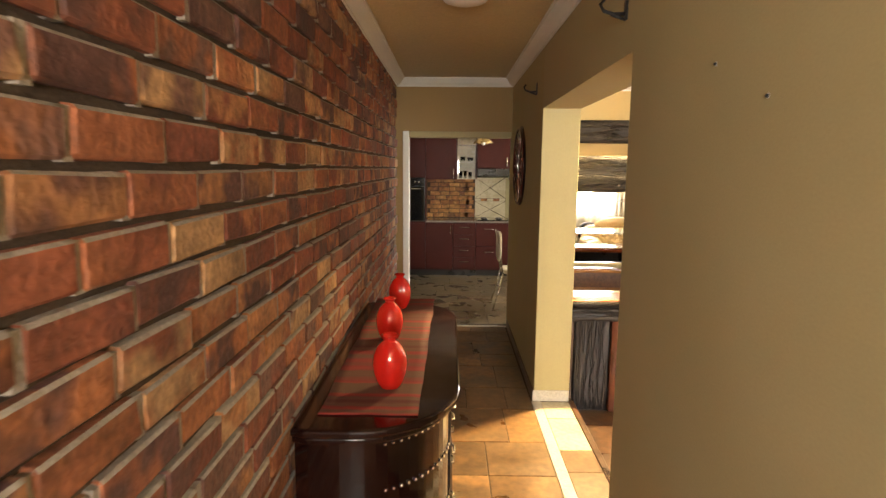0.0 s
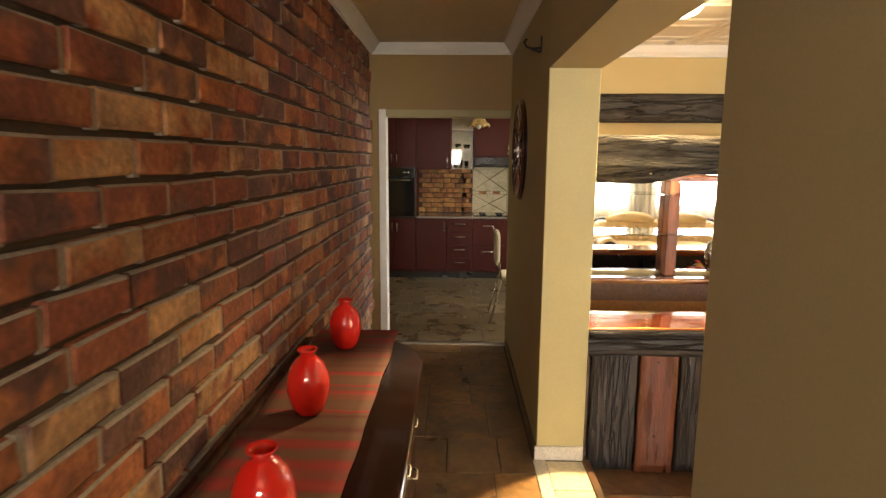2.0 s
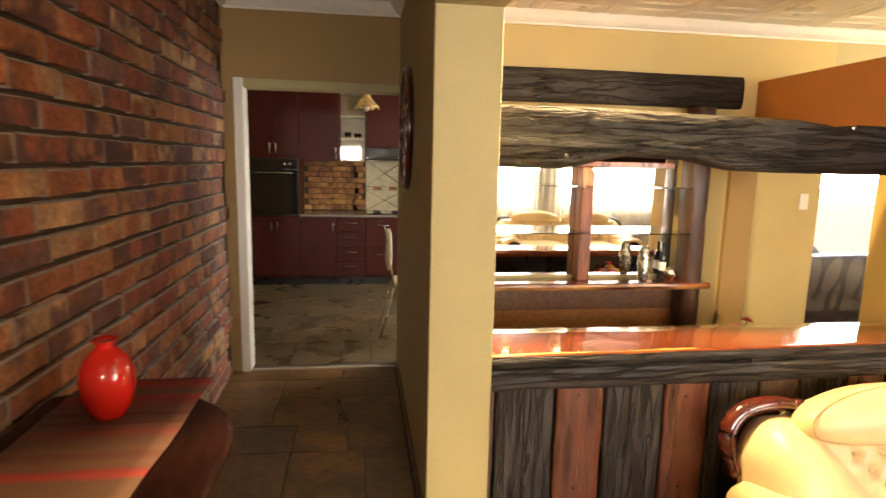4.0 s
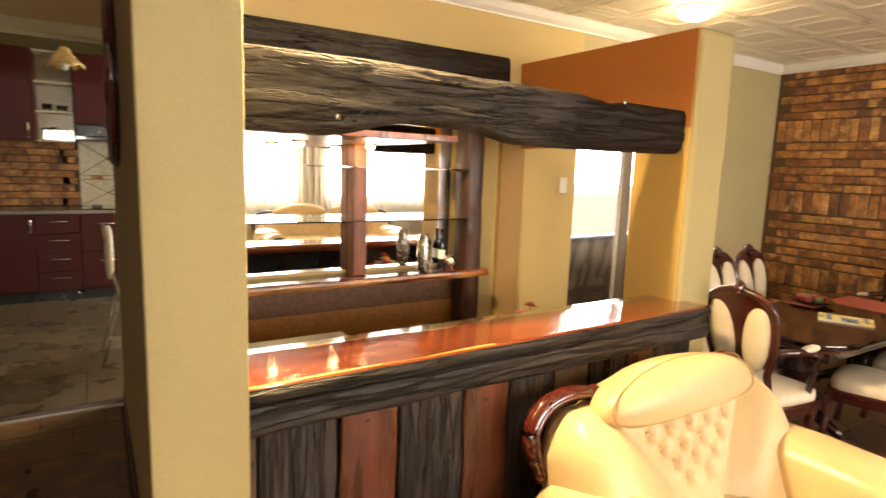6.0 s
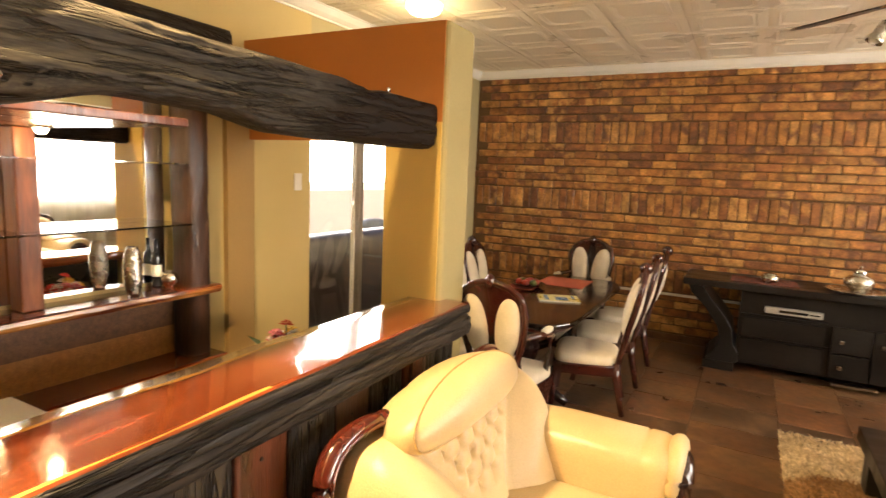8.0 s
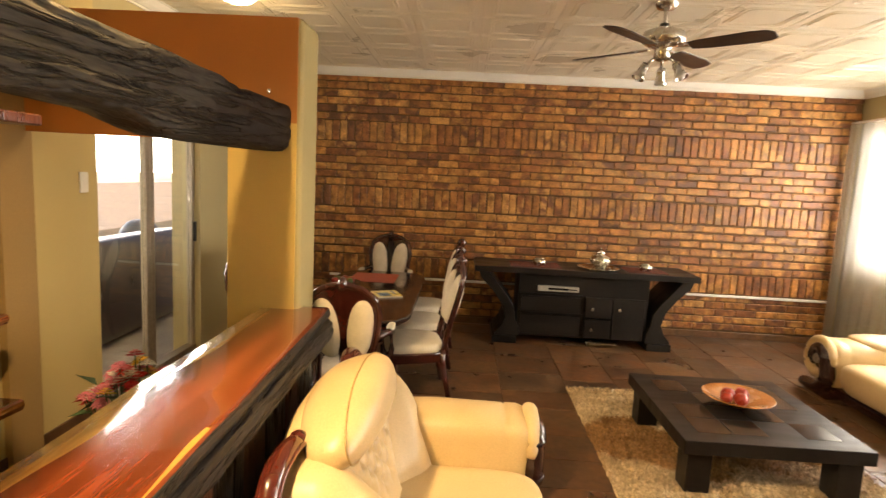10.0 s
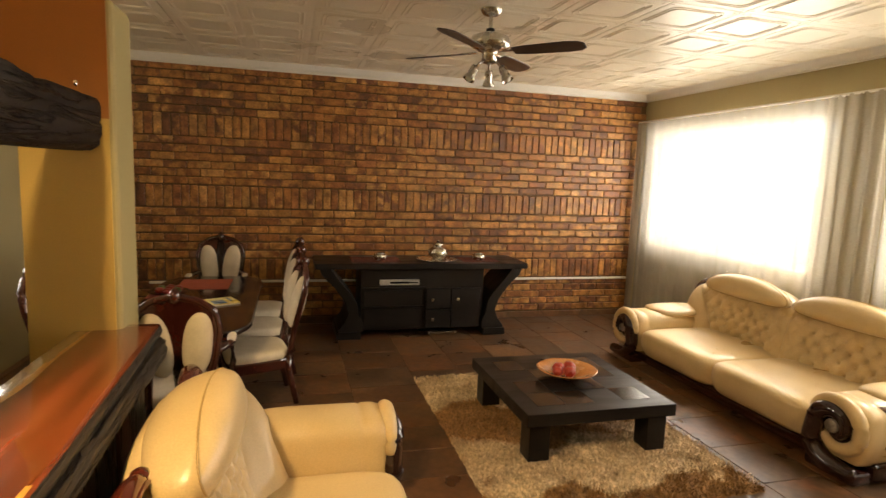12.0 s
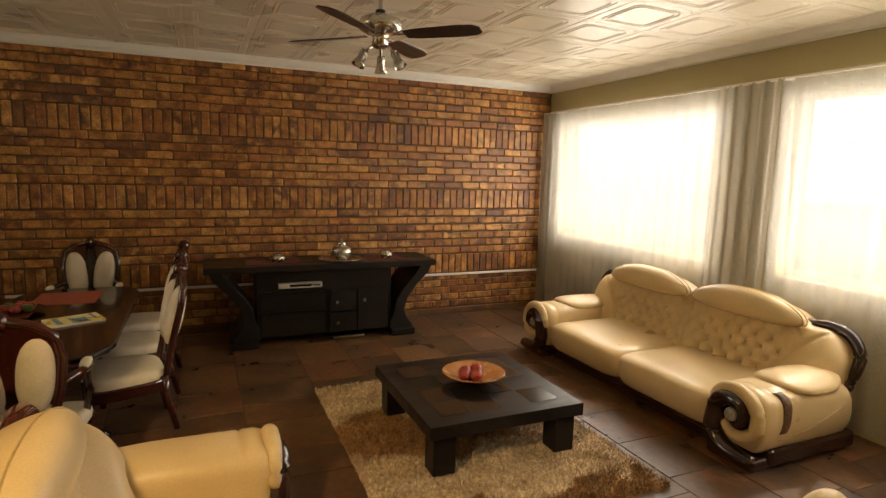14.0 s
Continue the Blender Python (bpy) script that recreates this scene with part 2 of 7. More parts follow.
def timber(name, dark, light, stretch, rough=0.55, cracks=26.0, dark_end=None, gloss=0.15):
    """Weathered wood: bleached grain along one axis with black drying cracks."""
    m = surface(name, dark, light, 9, rough, bump=0, fine=55, stretch=stretch, wear=0.4, contrast=0.7)
    nt = m.node_tree
    N, L = nt.nodes.new, nt.links.new
    mp = next(n for n in nt.nodes if n.type == "MAPPING")
    hue = next(n for n in nt.nodes if n.type == "HUE_SAT")
    tex, dev, cut, mul, bp = N("ShaderNodeTexNoise"), N("ShaderNodeMath"), N("ShaderNodeMapRange"), N("ShaderNodeMix"), N("ShaderNodeBump")
    tex.inputs["Scale"].default_value, tex.inputs["Detail"].default_value, tex.inputs["Distortion"].default_value = cracks, 4, 0.5
    L(mp.outputs[0], tex.inputs[0])
    dev.operation = "SUBTRACT"
    dev.inputs[1].default_value = 0.5
    L(tex.outputs[0], dev.inputs[0])
    ab = N("ShaderNodeMath")
    ab.operation = "ABSOLUTE"
    L(dev.outputs[0], ab.inputs[0])
    cut.inputs[1].default_value, cut.inputs[2].default_value = 0.003, 0.018
    cut.inputs[3].default_value, cut.inputs[4].default_value = 0.06, 1.0
    L(ab.outputs[0], cut.inputs[0])
    mul.data_type, mul.blend_type = "RGBA", "MULTIPLY"
    where, some = N("ShaderNodeTexNoise"), N("ShaderNodeMapRange")
    where.inputs["Scale"].default_value, where.inputs["Detail"].default_value = cracks * 0.8, 2
    shift2 = N("ShaderNodeVectorMath")
    shift2.inputs[1].default_value = (7.3, 1.9, 4.1)
    L(mp.outputs[0], shift2.inputs[0])
    L(shift2.outputs[0], where.inputs[0])
    some.inputs[1].default_value, some.inputs[2].default_value = 0.47, 0.58
    L(where.outputs[0], some.inputs[0])
    L(some.outputs[0], mul.inputs[0])
    L(hue.outputs[0], mul.inputs[6])
    L(cut.outputs[0], mul.inputs[7])
    tone = mul.outputs[2]
    # blends to dark brown along x, with a noisy edge
    if dark_end:
        sep, wob, add, span, blend = N("ShaderNodeSeparateXYZ"), N("ShaderNodeTexNoise"), N("ShaderNodeMath"), N("ShaderNodeMapRange"), N("ShaderNodeMix")
        co = next(n for n in nt.nodes if n.type == "TEX_COORD")
        L(co.outputs["Object"], sep.inputs[0])
        L(co.outputs["Object"], wob.inputs[0])
        wob.inputs["Scale"].default_value = 5
        L(sep.outputs["X"], add.inputs[0])
        L(wob.outputs[0], add.inputs[1])
        span.inputs[1].default_value, span.inputs[2].default_value = dark_end
        L(add.outputs[0], span.inputs[0])
        blend.data_type = "RGBA"
        blend.inputs[7].default_value = (0.016, 0.010, 0.007, 1)
        L(span.outputs[0], blend.inputs[0])
        L(tone, blend.inputs[6])
        tone = blend.outputs[2]
    L(tone, nt.nodes["Principled BSDF"].inputs["Base Color"])
    nt.nodes["Principled BSDF"].inputs["Specular IOR Level"].default_value = gloss
    bp.inputs["Strength"].default_value, bp.inputs["Distance"].default_value = 0.9, 0.012
    ridge = N("ShaderNodeMapRange")
    ridge.inputs[1].default_value, ridge.inputs[2].default_value = 0.0, 0.05
    L(ab.outputs[0], ridge.inputs[0])
    L(ridge.outputs[0], bp.inputs["Height"])
    L(bp.outputs[0], nt.nodes["Principled BSDF"].inputs["Normal"])
    return m


M_SLEEPER = timber("weathered_dark_timber", (0.021, 0.018, 0.014), (0.082, 0.071, 0.057), (0.3, 3.0, 3.0), cracks=8.0, dark_end=(2.55, 3.1))
M_SLEEPER_V = timber("weathered_dark_board", (0.013, 0.011, 0.010), (0.06, 0.051, 0.045), (3.4, 3.4, 0.22), 0.3, cracks=9.0, gloss=0.4)
M_FASCIA = timber("blackened_fascia_timber", (0.011, 0.009, 0.008), (0.062, 0.052, 0.044), (0.22, 3.4, 3.4), 0.42, cracks=9.0)
M_RED_BOARD = surface("red_brown_varnished_board", (0.042, 0.012, 0.006), (0.165, 0.047, 0.019), 6, 0.3, bump=0.3, fine=40, stretch=(4, 4, 0.4), wear=0.2, coat=0.3)
M_SLAB = surface("varnished_red_hardwood", (0.08, 0.015, 0.007), (0.25, 0.054, 0.015), 5, 0.12, bump=0.06, fine=40, stretch=(0.4, 4, 4), wear=0.15, coat=1.0)
M_SLAB_EDGE = surface("golden_sapwood", (0.42, 0.20, 0.04), (0.65, 0.36, 0.08), 6, 0.15, bump=0.05, fine=40, stretch=(0.4, 4, 4), coat=1.0)
M_MAHOGANY = surface("dark_mahogany_lacquer", (0.007, 0.0024, 0.002), (0.018, 0.0048, 0.0035), 6, 0.16, bump=0.03, fine=40, wear=0.2, coat=0.45)
M_MAHOGANY.node_tree.nodes["Principled BSDF"].inputs["Specular IOR Level"].default_value = 0.3
M_ALU = surface("brushed_aluminium", (0.42, 0.40, 0.36), (0.5, 0.48, 0.44), 8, 0.35, metal=0.3, bump=0.02)
M_CARVED = surface("red_mahogany_lacquer", (0.045, 0.008, 0.005), (0.11, 0.018, 0.009), 6, 0.18, bump=0.05, fine=40, coat=0.8)
# darker copy of the red mahogany, with shade put into the chair colour
M_CHAIR = surface("shaded_red_mahogany_lacquer", (0.024, 0.0055, 0.004), (0.062, 0.012, 0.007), 6, 0.18, bump=0.05, fine=40, coat=0.6)
M_ESPRESSO = surface("espresso_veneer", (0.007, 0.0055, 0.005), (0.013, 0.010, 0.008), 5, 0.38, bump=0.03, fine=50, stretch=(3, 0.5, 1), wear=0.2)
M_ESPRESSO.node_tree.nodes["Principled BSDF"].inputs["Specular IOR Level"].default_value = 0.28
M_ESPRESSO_GLOSS = surface("espresso_inlay", (0.008, 0.007, 0.006), (0.013, 0.011, 0.010), 5, 0.16, bump=0.03, fine=50)
M_LEATHER = surface("cream_leather", (0.57, 0.415, 0.21), (0.67, 0.51, 0.28), 3, 0.34, bump=0.12, fine=140, wear=0.06)
M_CREAM = surface("cream_upholstery", (0.56, 0.49, 0.36), (0.66, 0.58, 0.44), 14, 0.75, bump=0.2, fine=180, wear=0.08)
M_RUG = surface("shaggy_tan_wool", (0.34, 0.255, 0.17), (0.64, 0.545, 0.42), 6, 0.95, bump=0.3, fine=45, wear=0.45, contrast=0.5)


def rug_bands(m):
    """Broad wavy bands of brown and cream wool across the rug."""
    nt = m.node_tree
    N, L = nt.nodes.new, nt.links.new
    co, sep, wob, add, ramp, mix, k = N("ShaderNodeTexCoord"), N("ShaderNodeSeparateXYZ"), N("ShaderNodeTexNoise"), N("ShaderNodeMath"), N("ShaderNodeValToRGB"), N("ShaderNodeMix"), N("ShaderNodeMapRange")
    L(co.outputs["Object"], sep.inputs[0])
    L(co.outputs["Object"], wob.inputs[0])
    wob.inputs["Scale"].default_value = 3.0
    k.inputs[1].default_value, k.inputs[2].default_value, k.inputs[3].default_value, k.inputs[4].default_value = 0.3, 0.7, 0.40, 0.60
    L(wob.outputs[0], k.inputs[0])
    scale = N("ShaderNodeMath")
    scale.operation, scale.inputs[1].default_value = "MULTIPLY", 0.5
    L(sep.outputs["X"], scale.inputs[0])
    L(scale.outputs[0], add.inputs[0])
    L(k.outputs[0], add.inputs[1])
    els = ramp.color_ramp.elements
    els[0].position, els[0].color = 0.0, (0.52, 0.36, 0.20, 1)
    els[1].position, els[1].color = 1.0, (1.05, 1.0, 0.85, 1)
    for p, c in ((0.11, (0.55, 0.38, 0.21, 1)), (0.15, (1.15, 1.12, 1.05, 1)), (0.36, (1.15, 1.1, 1.0, 1)), (0.42, (0.62, 0.42, 0.24, 1)), (0.66, (0.60, 0.40, 0.22, 1)), (0.71, (1.05, 1.0, 0.85, 1))):
        els.new(p).color = c
    L(add.outputs[0], ramp.inputs[0])
    hue = next(n for n in nt.nodes if n.type == "HUE_SAT")
    mix.data_type, mix.blend_type = "RGBA", "MULTIPLY"
    mix.inputs[0].default_value = 1
    L(hue.outputs[0], mix.inputs[6])
    L(ramp.outputs[0], mix.inputs[7])
    L(mix.outputs[2], nt.nodes["Principled BSDF"].inputs["Base Color"])


rug_bands(M_RUG)
M_RED_GLAZE = surface("red_glaze", (0.60, 0.012, 0.008), (0.66, 0.018, 0.01), 4, 0.08, bump=0.01, coat=1.0, wear=0.03)
M_CHROME = surface("satin_chrome", (0.55, 0.52, 0.48), (0.62, 0.6, 0.56), 8, 0.2, metal=1, bump=0.02)
M_SILVER = surface("beaten_silver", (0.45, 0.42, 0.36), (0.72, 0.69, 0.6), 30, 0.22, metal=1, bump=0.5, fine=90)
M_BLACK = surface("black_plastic", (0.012, 0.012, 0.012), (0.02, 0.019, 0.018), 8, 0.3, bump=0.02)
M_BLACK_GLASS = surface("black_glass", (0.006, 0.006, 0.007), (0.01, 0.01, 0.011), 4, 0.06, bump=0, coat=1.0)
M_KITCHEN = surface("oxblood_lacquer", (0.055, 0.0085, 0.0065), (0.075, 0.0125, 0.009), 3, 0.42, bump=0.02, wear=0.06, coat=0.0)
M_KITCHEN.node_tree.nodes["Principled BSDF"].inputs["Specular IOR Level"].default_value = 0.25
M_GRANITE = surface("grey_granite", (0.16, 0.13, 0.11), (0.36, 0.31, 0.27), 60, 0.15, bump=0.02, fine=200)
M_TILE = surface("cream_wall_tile", (0.50, 0.43, 0.27), (0.6, 0.52, 0.34), 6, 0.3, bump=0.05)
M_MIRROR = bpy.data.materials.new("mirror_silver")
M_MIRROR.use_nodes = True
_b = M_MIRROR.node_tree.nodes["Principled BSDF"]
_b.inputs["Base Color"].default_value, _b.inputs["Metallic"].default_value, _b.inputs["Roughness"].default_value = (0.9, 0.9, 0.88, 1), 1, 0.0
M_GLASS = glassy("clear_glass", (0.96, 0.98, 0.96))
M_PANE = glassy("window_glass", (1, 1, 1))
M_VOILE = sheer("pale_grey_voile", (0.76, 0.75, 0.71), 0.40)
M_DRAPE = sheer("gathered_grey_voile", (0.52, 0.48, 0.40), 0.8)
M_LAMP = glow("lit_lamp_glass", (1.0, 0.82, 0.5), 14)
M_SPOT = glow("lit_spot", (1.0, 0.75, 0.4), 30)
M_BEYOND = glow("glowing_distance", (1.0, 0.98, 0.94), 9)
M_GARDEN_GLOW = glow("glowing_garden", (1.0, 0.97, 0.90), 2.8)

# ---- mesh tools ----
def mesh_of(name, bm, material, smooth=False):
    me = bpy.data.meshes.new(name)
    bm.to_mesh(me)
    bm.free()
    if smooth:
        for p in me.polygons:
            p.use_smooth = True
    if material:
        me.materials.append(material)
    return me


def thing(name, place, label, category, group="", kind="", turn=0.0):
    ob = new(name)
    ob.empty_display_size = 0.1
    ob.matrix_world = pose(*place, 0, 0, turn)
    return tagged(ob, label, category, group, kind)


def part(name, bm, material, parent=None, label="", smooth=False, at=None):
    ob = new(name, mesh_of(name, bm, material, smooth))
    if parent:
        ob.parent = parent
    if at is not None:
        ob.matrix_basis = at
    if label:
        ob["label"] = label
    return ob


def struct(name, bm, material, label="", smooth=False):
    return tagged(part(name, bm, material, None, label, smooth), kind="structure", category=name.split("_")[0])


def box(x0, x1, y0, y1, z0, z1, bevel=0.0, seg=2, bm=None):
    out = bm or bmesh.new()
    got = bmesh.ops.create_cube(out, size=1)["verts"]
    for v in got:
        v.co = Vector(((x0 + x1) / 2 + v.co.x * (x1 - x0), (y0 + y1) / 2 + v.co.y * (y1 - y0), (z0 + z1) / 2 + v.co.z * (z1 - z0)))
    if bevel:
        edges = list({e for v in got for e in v.link_edges})
        bmesh.ops.bevel(out, geom=edges, offset=bevel, segments=seg, affect="EDGES", profile=0.5)
    return out


def lathe(profile, n=28, bm=None, centre=(0, 0, 0)):
    """Turned shape from (radius, height) pairs."""
    out = bm or bmesh.new()
    rings = []
    for r, z in profile:
        if r < 1e-5:
            rings.append([out.verts.new((centre[0], centre[1], centre[2] + z))])
        else:
            rings.append([out.verts.new((centre[0] + r * math.cos(2 * math.pi * i / n), centre[1] + r * math.sin(2 * math.pi * i / n), centre[2] + z)) for i in range(n)])
    for a, b in zip(rings, rings[1:]):
        for i in range(n):
            j = (i + 1) % n
            if len(a) == 1 and len(b) > 1:
                out.faces.new((a[0], b[j], b[i]))
            elif len(b) == 1 and len(a) > 1:
                out.faces.new((a[i], a[j], b[0]))
            elif len(a) > 1:
                out.faces.new((a[i], a[j], b[j], b[i]))
    return out


def tube(points, radius, n=10, bm=None, flat=1.0, taper=None):
    """A round or flattened bar along points."""
    out = bm or bmesh.new()
    pts = [Vector(p) for p in points]
    rings = []
    for k, p in enumerate(pts):
        d = (pts[min(k + 1, len(pts) - 1)] - pts[max(k - 1, 0)]).normalized()
        up = Vector((0, 0, 1)) if abs(d.z) < 0.95 else Vector((0, 1, 0))
        u = d.cross(up).normalized()
        w = u.cross(d).normalized()
        r = radius * (taper[k] if taper else 1)
        rings.append([out.verts.new(p + u * (r * math.cos(2 * math.pi * i / n)) + w * (r * flat * math.sin(2 * math.pi * i / n))) for i in range(n)])
    for a, b in zip(rings, rings[1:]):
        for i in range(n):
            j = (i + 1) % n
            out.faces.new((a[i], a[j], b[j], b[i]))
    out.faces.new(rings[0][::-1])
    out.faces.new(rings[-1])
    bmesh.ops.recalc_face_normals(out, faces=out.faces[:])
    return out


def prism(outline, depth, axis="y", bm=None, bevel=0.0, seg=2):
    """An outline of (a, b) pairs, extruded; axis y: a is x and b is z; axis x: a is y, b is z; axis z: a is x, b is y."""
    out = bm or bmesh.new()
    put = {"y": lambda a, b, d: (a, d, b), "x": lambda a, b, d: (d, a, b), "z": lambda a, b, d: (a, b, d)}[axis]
    lo = [out.verts.new(put(a, b, 0)) for a, b in outline]
    hi = [out.verts.new(put(a, b, depth)) for a, b in outline]
    fs = [out.faces.new(lo[::-1]), out.faces.new(hi)]
    n = len(outline)
    for i in range(n):
        fs.append(out.faces.new((lo[i], lo[(i + 1) % n], hi[(i + 1) % n], hi[i])))
    bmesh.ops.recalc_face_normals(out, faces=fs)
    if bevel:
        edges = list({e for f in fs[:2] for e in f.edges})
        bmesh.ops.bevel(out, geom=edges, offset=bevel, segments=seg, affect="EDGES", profile=0.5)
    return out


def pillow(w, d, h, p=2.6, n=20, m=12, bm=None, centre=(0, 0, 0), bend=None):
    """A plump cushion: a superellipsoid of the full sizes w, d, h."""
    out = bm or bmesh.new()

    def pw(c, e):
        return math.copysign(abs(c) ** e, c)
    e1, e2 = 2 / p, 2 / p
    rings = []
    for j in range(m + 1):
        v = -math.pi / 2 + math.pi * j / m
        if j in (0, m):
            co = [Vector((0, 0, h / 2 * math.sin(v)))]
        else:
            co = [Vector((w / 2 * pw(math.cos(v), e1) * pw(math.cos(2 * math.pi * i / n), e2), d / 2 * pw(math.cos(v), e1) * pw(math.sin(2 * math.pi * i / n), e2), h / 2 * pw(math.sin(v), e1))) for i in range(n)]
        if bend:
            co = [bend(c) for c in co]
        rings.append([out.verts.new(c + Vector(centre)) for c in co])
    for a, b in zip(rings, rings[1:]):
        for i in range(n):
            k = (i + 1) % n
            if len(a) == 1:
                out.faces.new((a[0], b[k], b[i]))
            elif len(b) == 1:
                out.faces.new((a[i], a[k], b[0]))
            else:
                out.faces.new((a[i], a[k], b[k], b[i]))
    bmesh.ops.recalc_face_normals(out, faces=out.faces[:])
    return out


def moved(bm, m):
    bmesh.ops.transform(bm, matrix=m, verts=bm.verts[:])
    return bm

# ---- walls, floors, ceilings ----
T = 0.25
# dark mortar colour holds the shadow of the raked bed joints
struct("wall_brick_hall", box(BX - T, BX - 0.022, -1.6, KY + 0.12, -0.3, ZC + 0.1), M_MORTAR_DARK, "raked mortar behind the red face bricks of the hall, joint shadow in its colour")
# dividing wall: near piece, far piece, lintel
wall_divide = struct("wall_divide", box(WX, PXR, -1.6, NWY, -0.3, ZC + 0.1, 0.004, 1), M_WALL, "olive beige painted wall between hall and lounge")
struct("wall_divide_far", box(WX, PXR, PY, KY, -0.3, ZC + 0.1, 0.004, 1), M_WALL_OLIVE, "olive gold painted wall between hall and bar")
struct("wall_lintel", box(WX, PXR, NWY - 0.003, PY + 0.003, ZL, ZC + 0.1), M_WALL, "painted lintel over the wide opening")
struct("wall_hall_back", box(BX - T, -0.5, -1.85, -1.6, -0.3, ZC + 0.1), M_WALL, "olive beige wall beside the added front door")
struct("wall_hall_back", box(0.42, PXR, -1.85, -1.6, -0.3, ZC + 0.1), M_WALL, "olive beige wall beside the added front door")
struct("wall_hall_back", box(-0.5, 0.42, -1.85, -1.6, 2.1, ZC + 0.1), M_WALL, "olive beige wall over the added front door")
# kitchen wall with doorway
struct("wall_kitchen_left", box(KW0, -0.44, KY, KY + 0.12, -0.3, ZC + 0.1), M_WALL_SHADE, "painted wall beside the kitchen doorway, shade in its brown colour")
struct("wall_kitchen_top", box(-0.44, WX + 0.003, KY + 0.002, KY + 0.118, 2.07, ZC + 0.1), M_WALL_SHADE, "painted wall over the kitchen doorway, shade in its brown colour")
struct("wall_kitchen_right", box(WX + 0.001, KE, KY + 0.001, KY + 0.12, -0.3, ZC + 0.1), M_WALL, "olive beige kitchen wall")
struct("wall_kitchen_north", box(KW0, KE, KN, KN + T, -0.3, ZC + 0.1), M_WALL, "painted kitchen wall behind the units")
struct("wall_kitchen_west", box(KW0 - T, KW0, KY, KN + T, -0.3, ZC + 0.1), M_WALL, "painted kitchen side wall")
struct("wall_kitchen_east", box(KE, KE + T, KY + 0.12, 6.95, -0.3, ZC + 0.1), M_WALL, "painted kitchen side wall")
struct("wall_kitchen_east", box(KE, KE + T, 7.95, KN + T, -0.3, ZC + 0.1), M_WALL, "painted kitchen side wall")
struct("wall_kitchen_east", box(KE, KE + T, 6.95, 7.95, -0.3, 1.0), M_WALL, "painted wall under the kitchen window")
struct("wall_kitchen_east", box(KE, KE + T, 6.95, 7.95, 2.1, ZC + 0.1), M_WALL, "painted wall over the kitchen window")
frame_ob = thing("door_1", (0, KY, 0), "cream painted timber frame of the open kitchen doorway", "doorway", kind="structure")
part("jamb", box(-0.50, -0.435, -0.025, 0.13, 0, 2.12, 0.006, 1), M_WHITE, frame_ob)
part("head", box(-0.434, WX - 0.003, -0.02, 0.13, 2.055, 2.118, 0.006, 1), M_WALL, frame_ob)
# lounge
struct("wall_east", box(EX + 0.012, EX + T, SY - T, NY + T, -0.4, ZR + 0.1), M_MORTAR_TAN, "dark recessed mortar behind the tan face bricks")
GX0, GX1, GZ1 = 3.80, 5.14, 2.02
struct("wall_north_left", box(PXR, GX0, NY, NY + T, -0.4, ZR + 0.1), M_WALL_BAR, "beige painted wall behind the bar, warm lamp light in its colour")
struct("wall_north_right", box(GX1, EX + 0.012, NY, NY + T, -0.4, ZR + 0.1), M_WALL, "olive beige painted wall beside the sliding door")
struct("wall_north_top", box(GX0 - 0.002, GX1 + 0.002, NY + 0.001, NY + T, GZ1, ZR + 0.1), M_WALL, "painted wall over the sliding door")
# pilaster under the header; its brown is shade put into the colour
struct("wall_stripe", box(3.03, 3.24, NY - 0.04, NY - 0.001, ZF, 1.86), M_WALL_SHADE, "pilaster under the header, its shade put into brown colour")
W = [(1.20, 3.50), (4.02, 6.32)]
WZ0, WZ1 = 0.82, 2.14
for i, (a, b) in enumerate([(PXR, W[0][0]), (W[0][1], W[1][0]), (W[1][1], EX + 0.012)]):
    struct("wall_south_pier", box(a, b, SY - T, SY, -0.4, ZR + 0.1), M_WALL, "olive painted wall between the windows")
for a, b in W:
    struct("wall_south_sill", box(a, b, SY - T + 0.001, SY - 0.001, -0.4, WZ0), M_WALL, "olive painted wall under the window")
    struct("wall_south_head", box(a, b, SY - T + 0.001, SY - 0.001, WZ1, ZR + 0.1), M_WALL, "olive painted wall over the window")
struct("wall_west_return", box(PXR, PXR + 0.01, SY - T, SY - 0.002, -0.4, ZR), M_WALL, "painted wall end")
# bar pier and header
pier = thing("wall_pier", (0, 0, 0), "free-standing bar pier, golden and orange painted, open above", "pier", kind="structure")
part("pier_body", box(BLX + 0.004, BLXE, BLY, BLN, ZF, 2.20, 0.03, 3), M_WALL_OLIVE, pier, "olive beige painted edge", smooth=False)
part("orange_face", box(BLX, BLX + 0.02, BLY + 0.025, NY, 1.70, 2.195), M_WALL_ORANGE, pier, "orange painted face")
part("gold_face", box(BLX, BLX + 0.02, BLY + 0.025, BLN - 0.004, ZF, 1.70), M_WALL_GOLD, pier, "golden painted face")
part("header", box(BLX + 0.021, BLXE - 0.1, BLN, NY, 1.86, 2.193), M_WALL, pier, "painted header over the passage")
part("header_soffit", box(BLX + 0.001, BLX + 0.0205, BLN, NY, 1.60, 1.70), M_WALL_ORANGE, pier)

# skirtings
struct("baseboard_pillar", box(WX - 0.012, PXR - 0.004, PY - 0.014, PY - 0.001, 0.0, 0.085, 0.003, 1), M_EDGE, "pale slate skirting on the pillar end")
struct("baseboard_hall", box(WX - 0.012, WX - 0.001, PY - 0.001, KY, 0.0, 0.085, 0.003, 1), M_SLATE, "slate skirting along the hall")
struct("baseboard_hall", box(WX - 0.012, WX - 0.001, -1.6, NWY, 0.0, 0.085, 0.003, 1), M_SLATE, "slate skirting along the hall")
struct("baseboard_north", box(PXR, GX0, NY - 0.013, NY - 0.001, ZF, ZF + 0.09, 0.003, 1), M_SLATE, "slate skirting behind the bar")
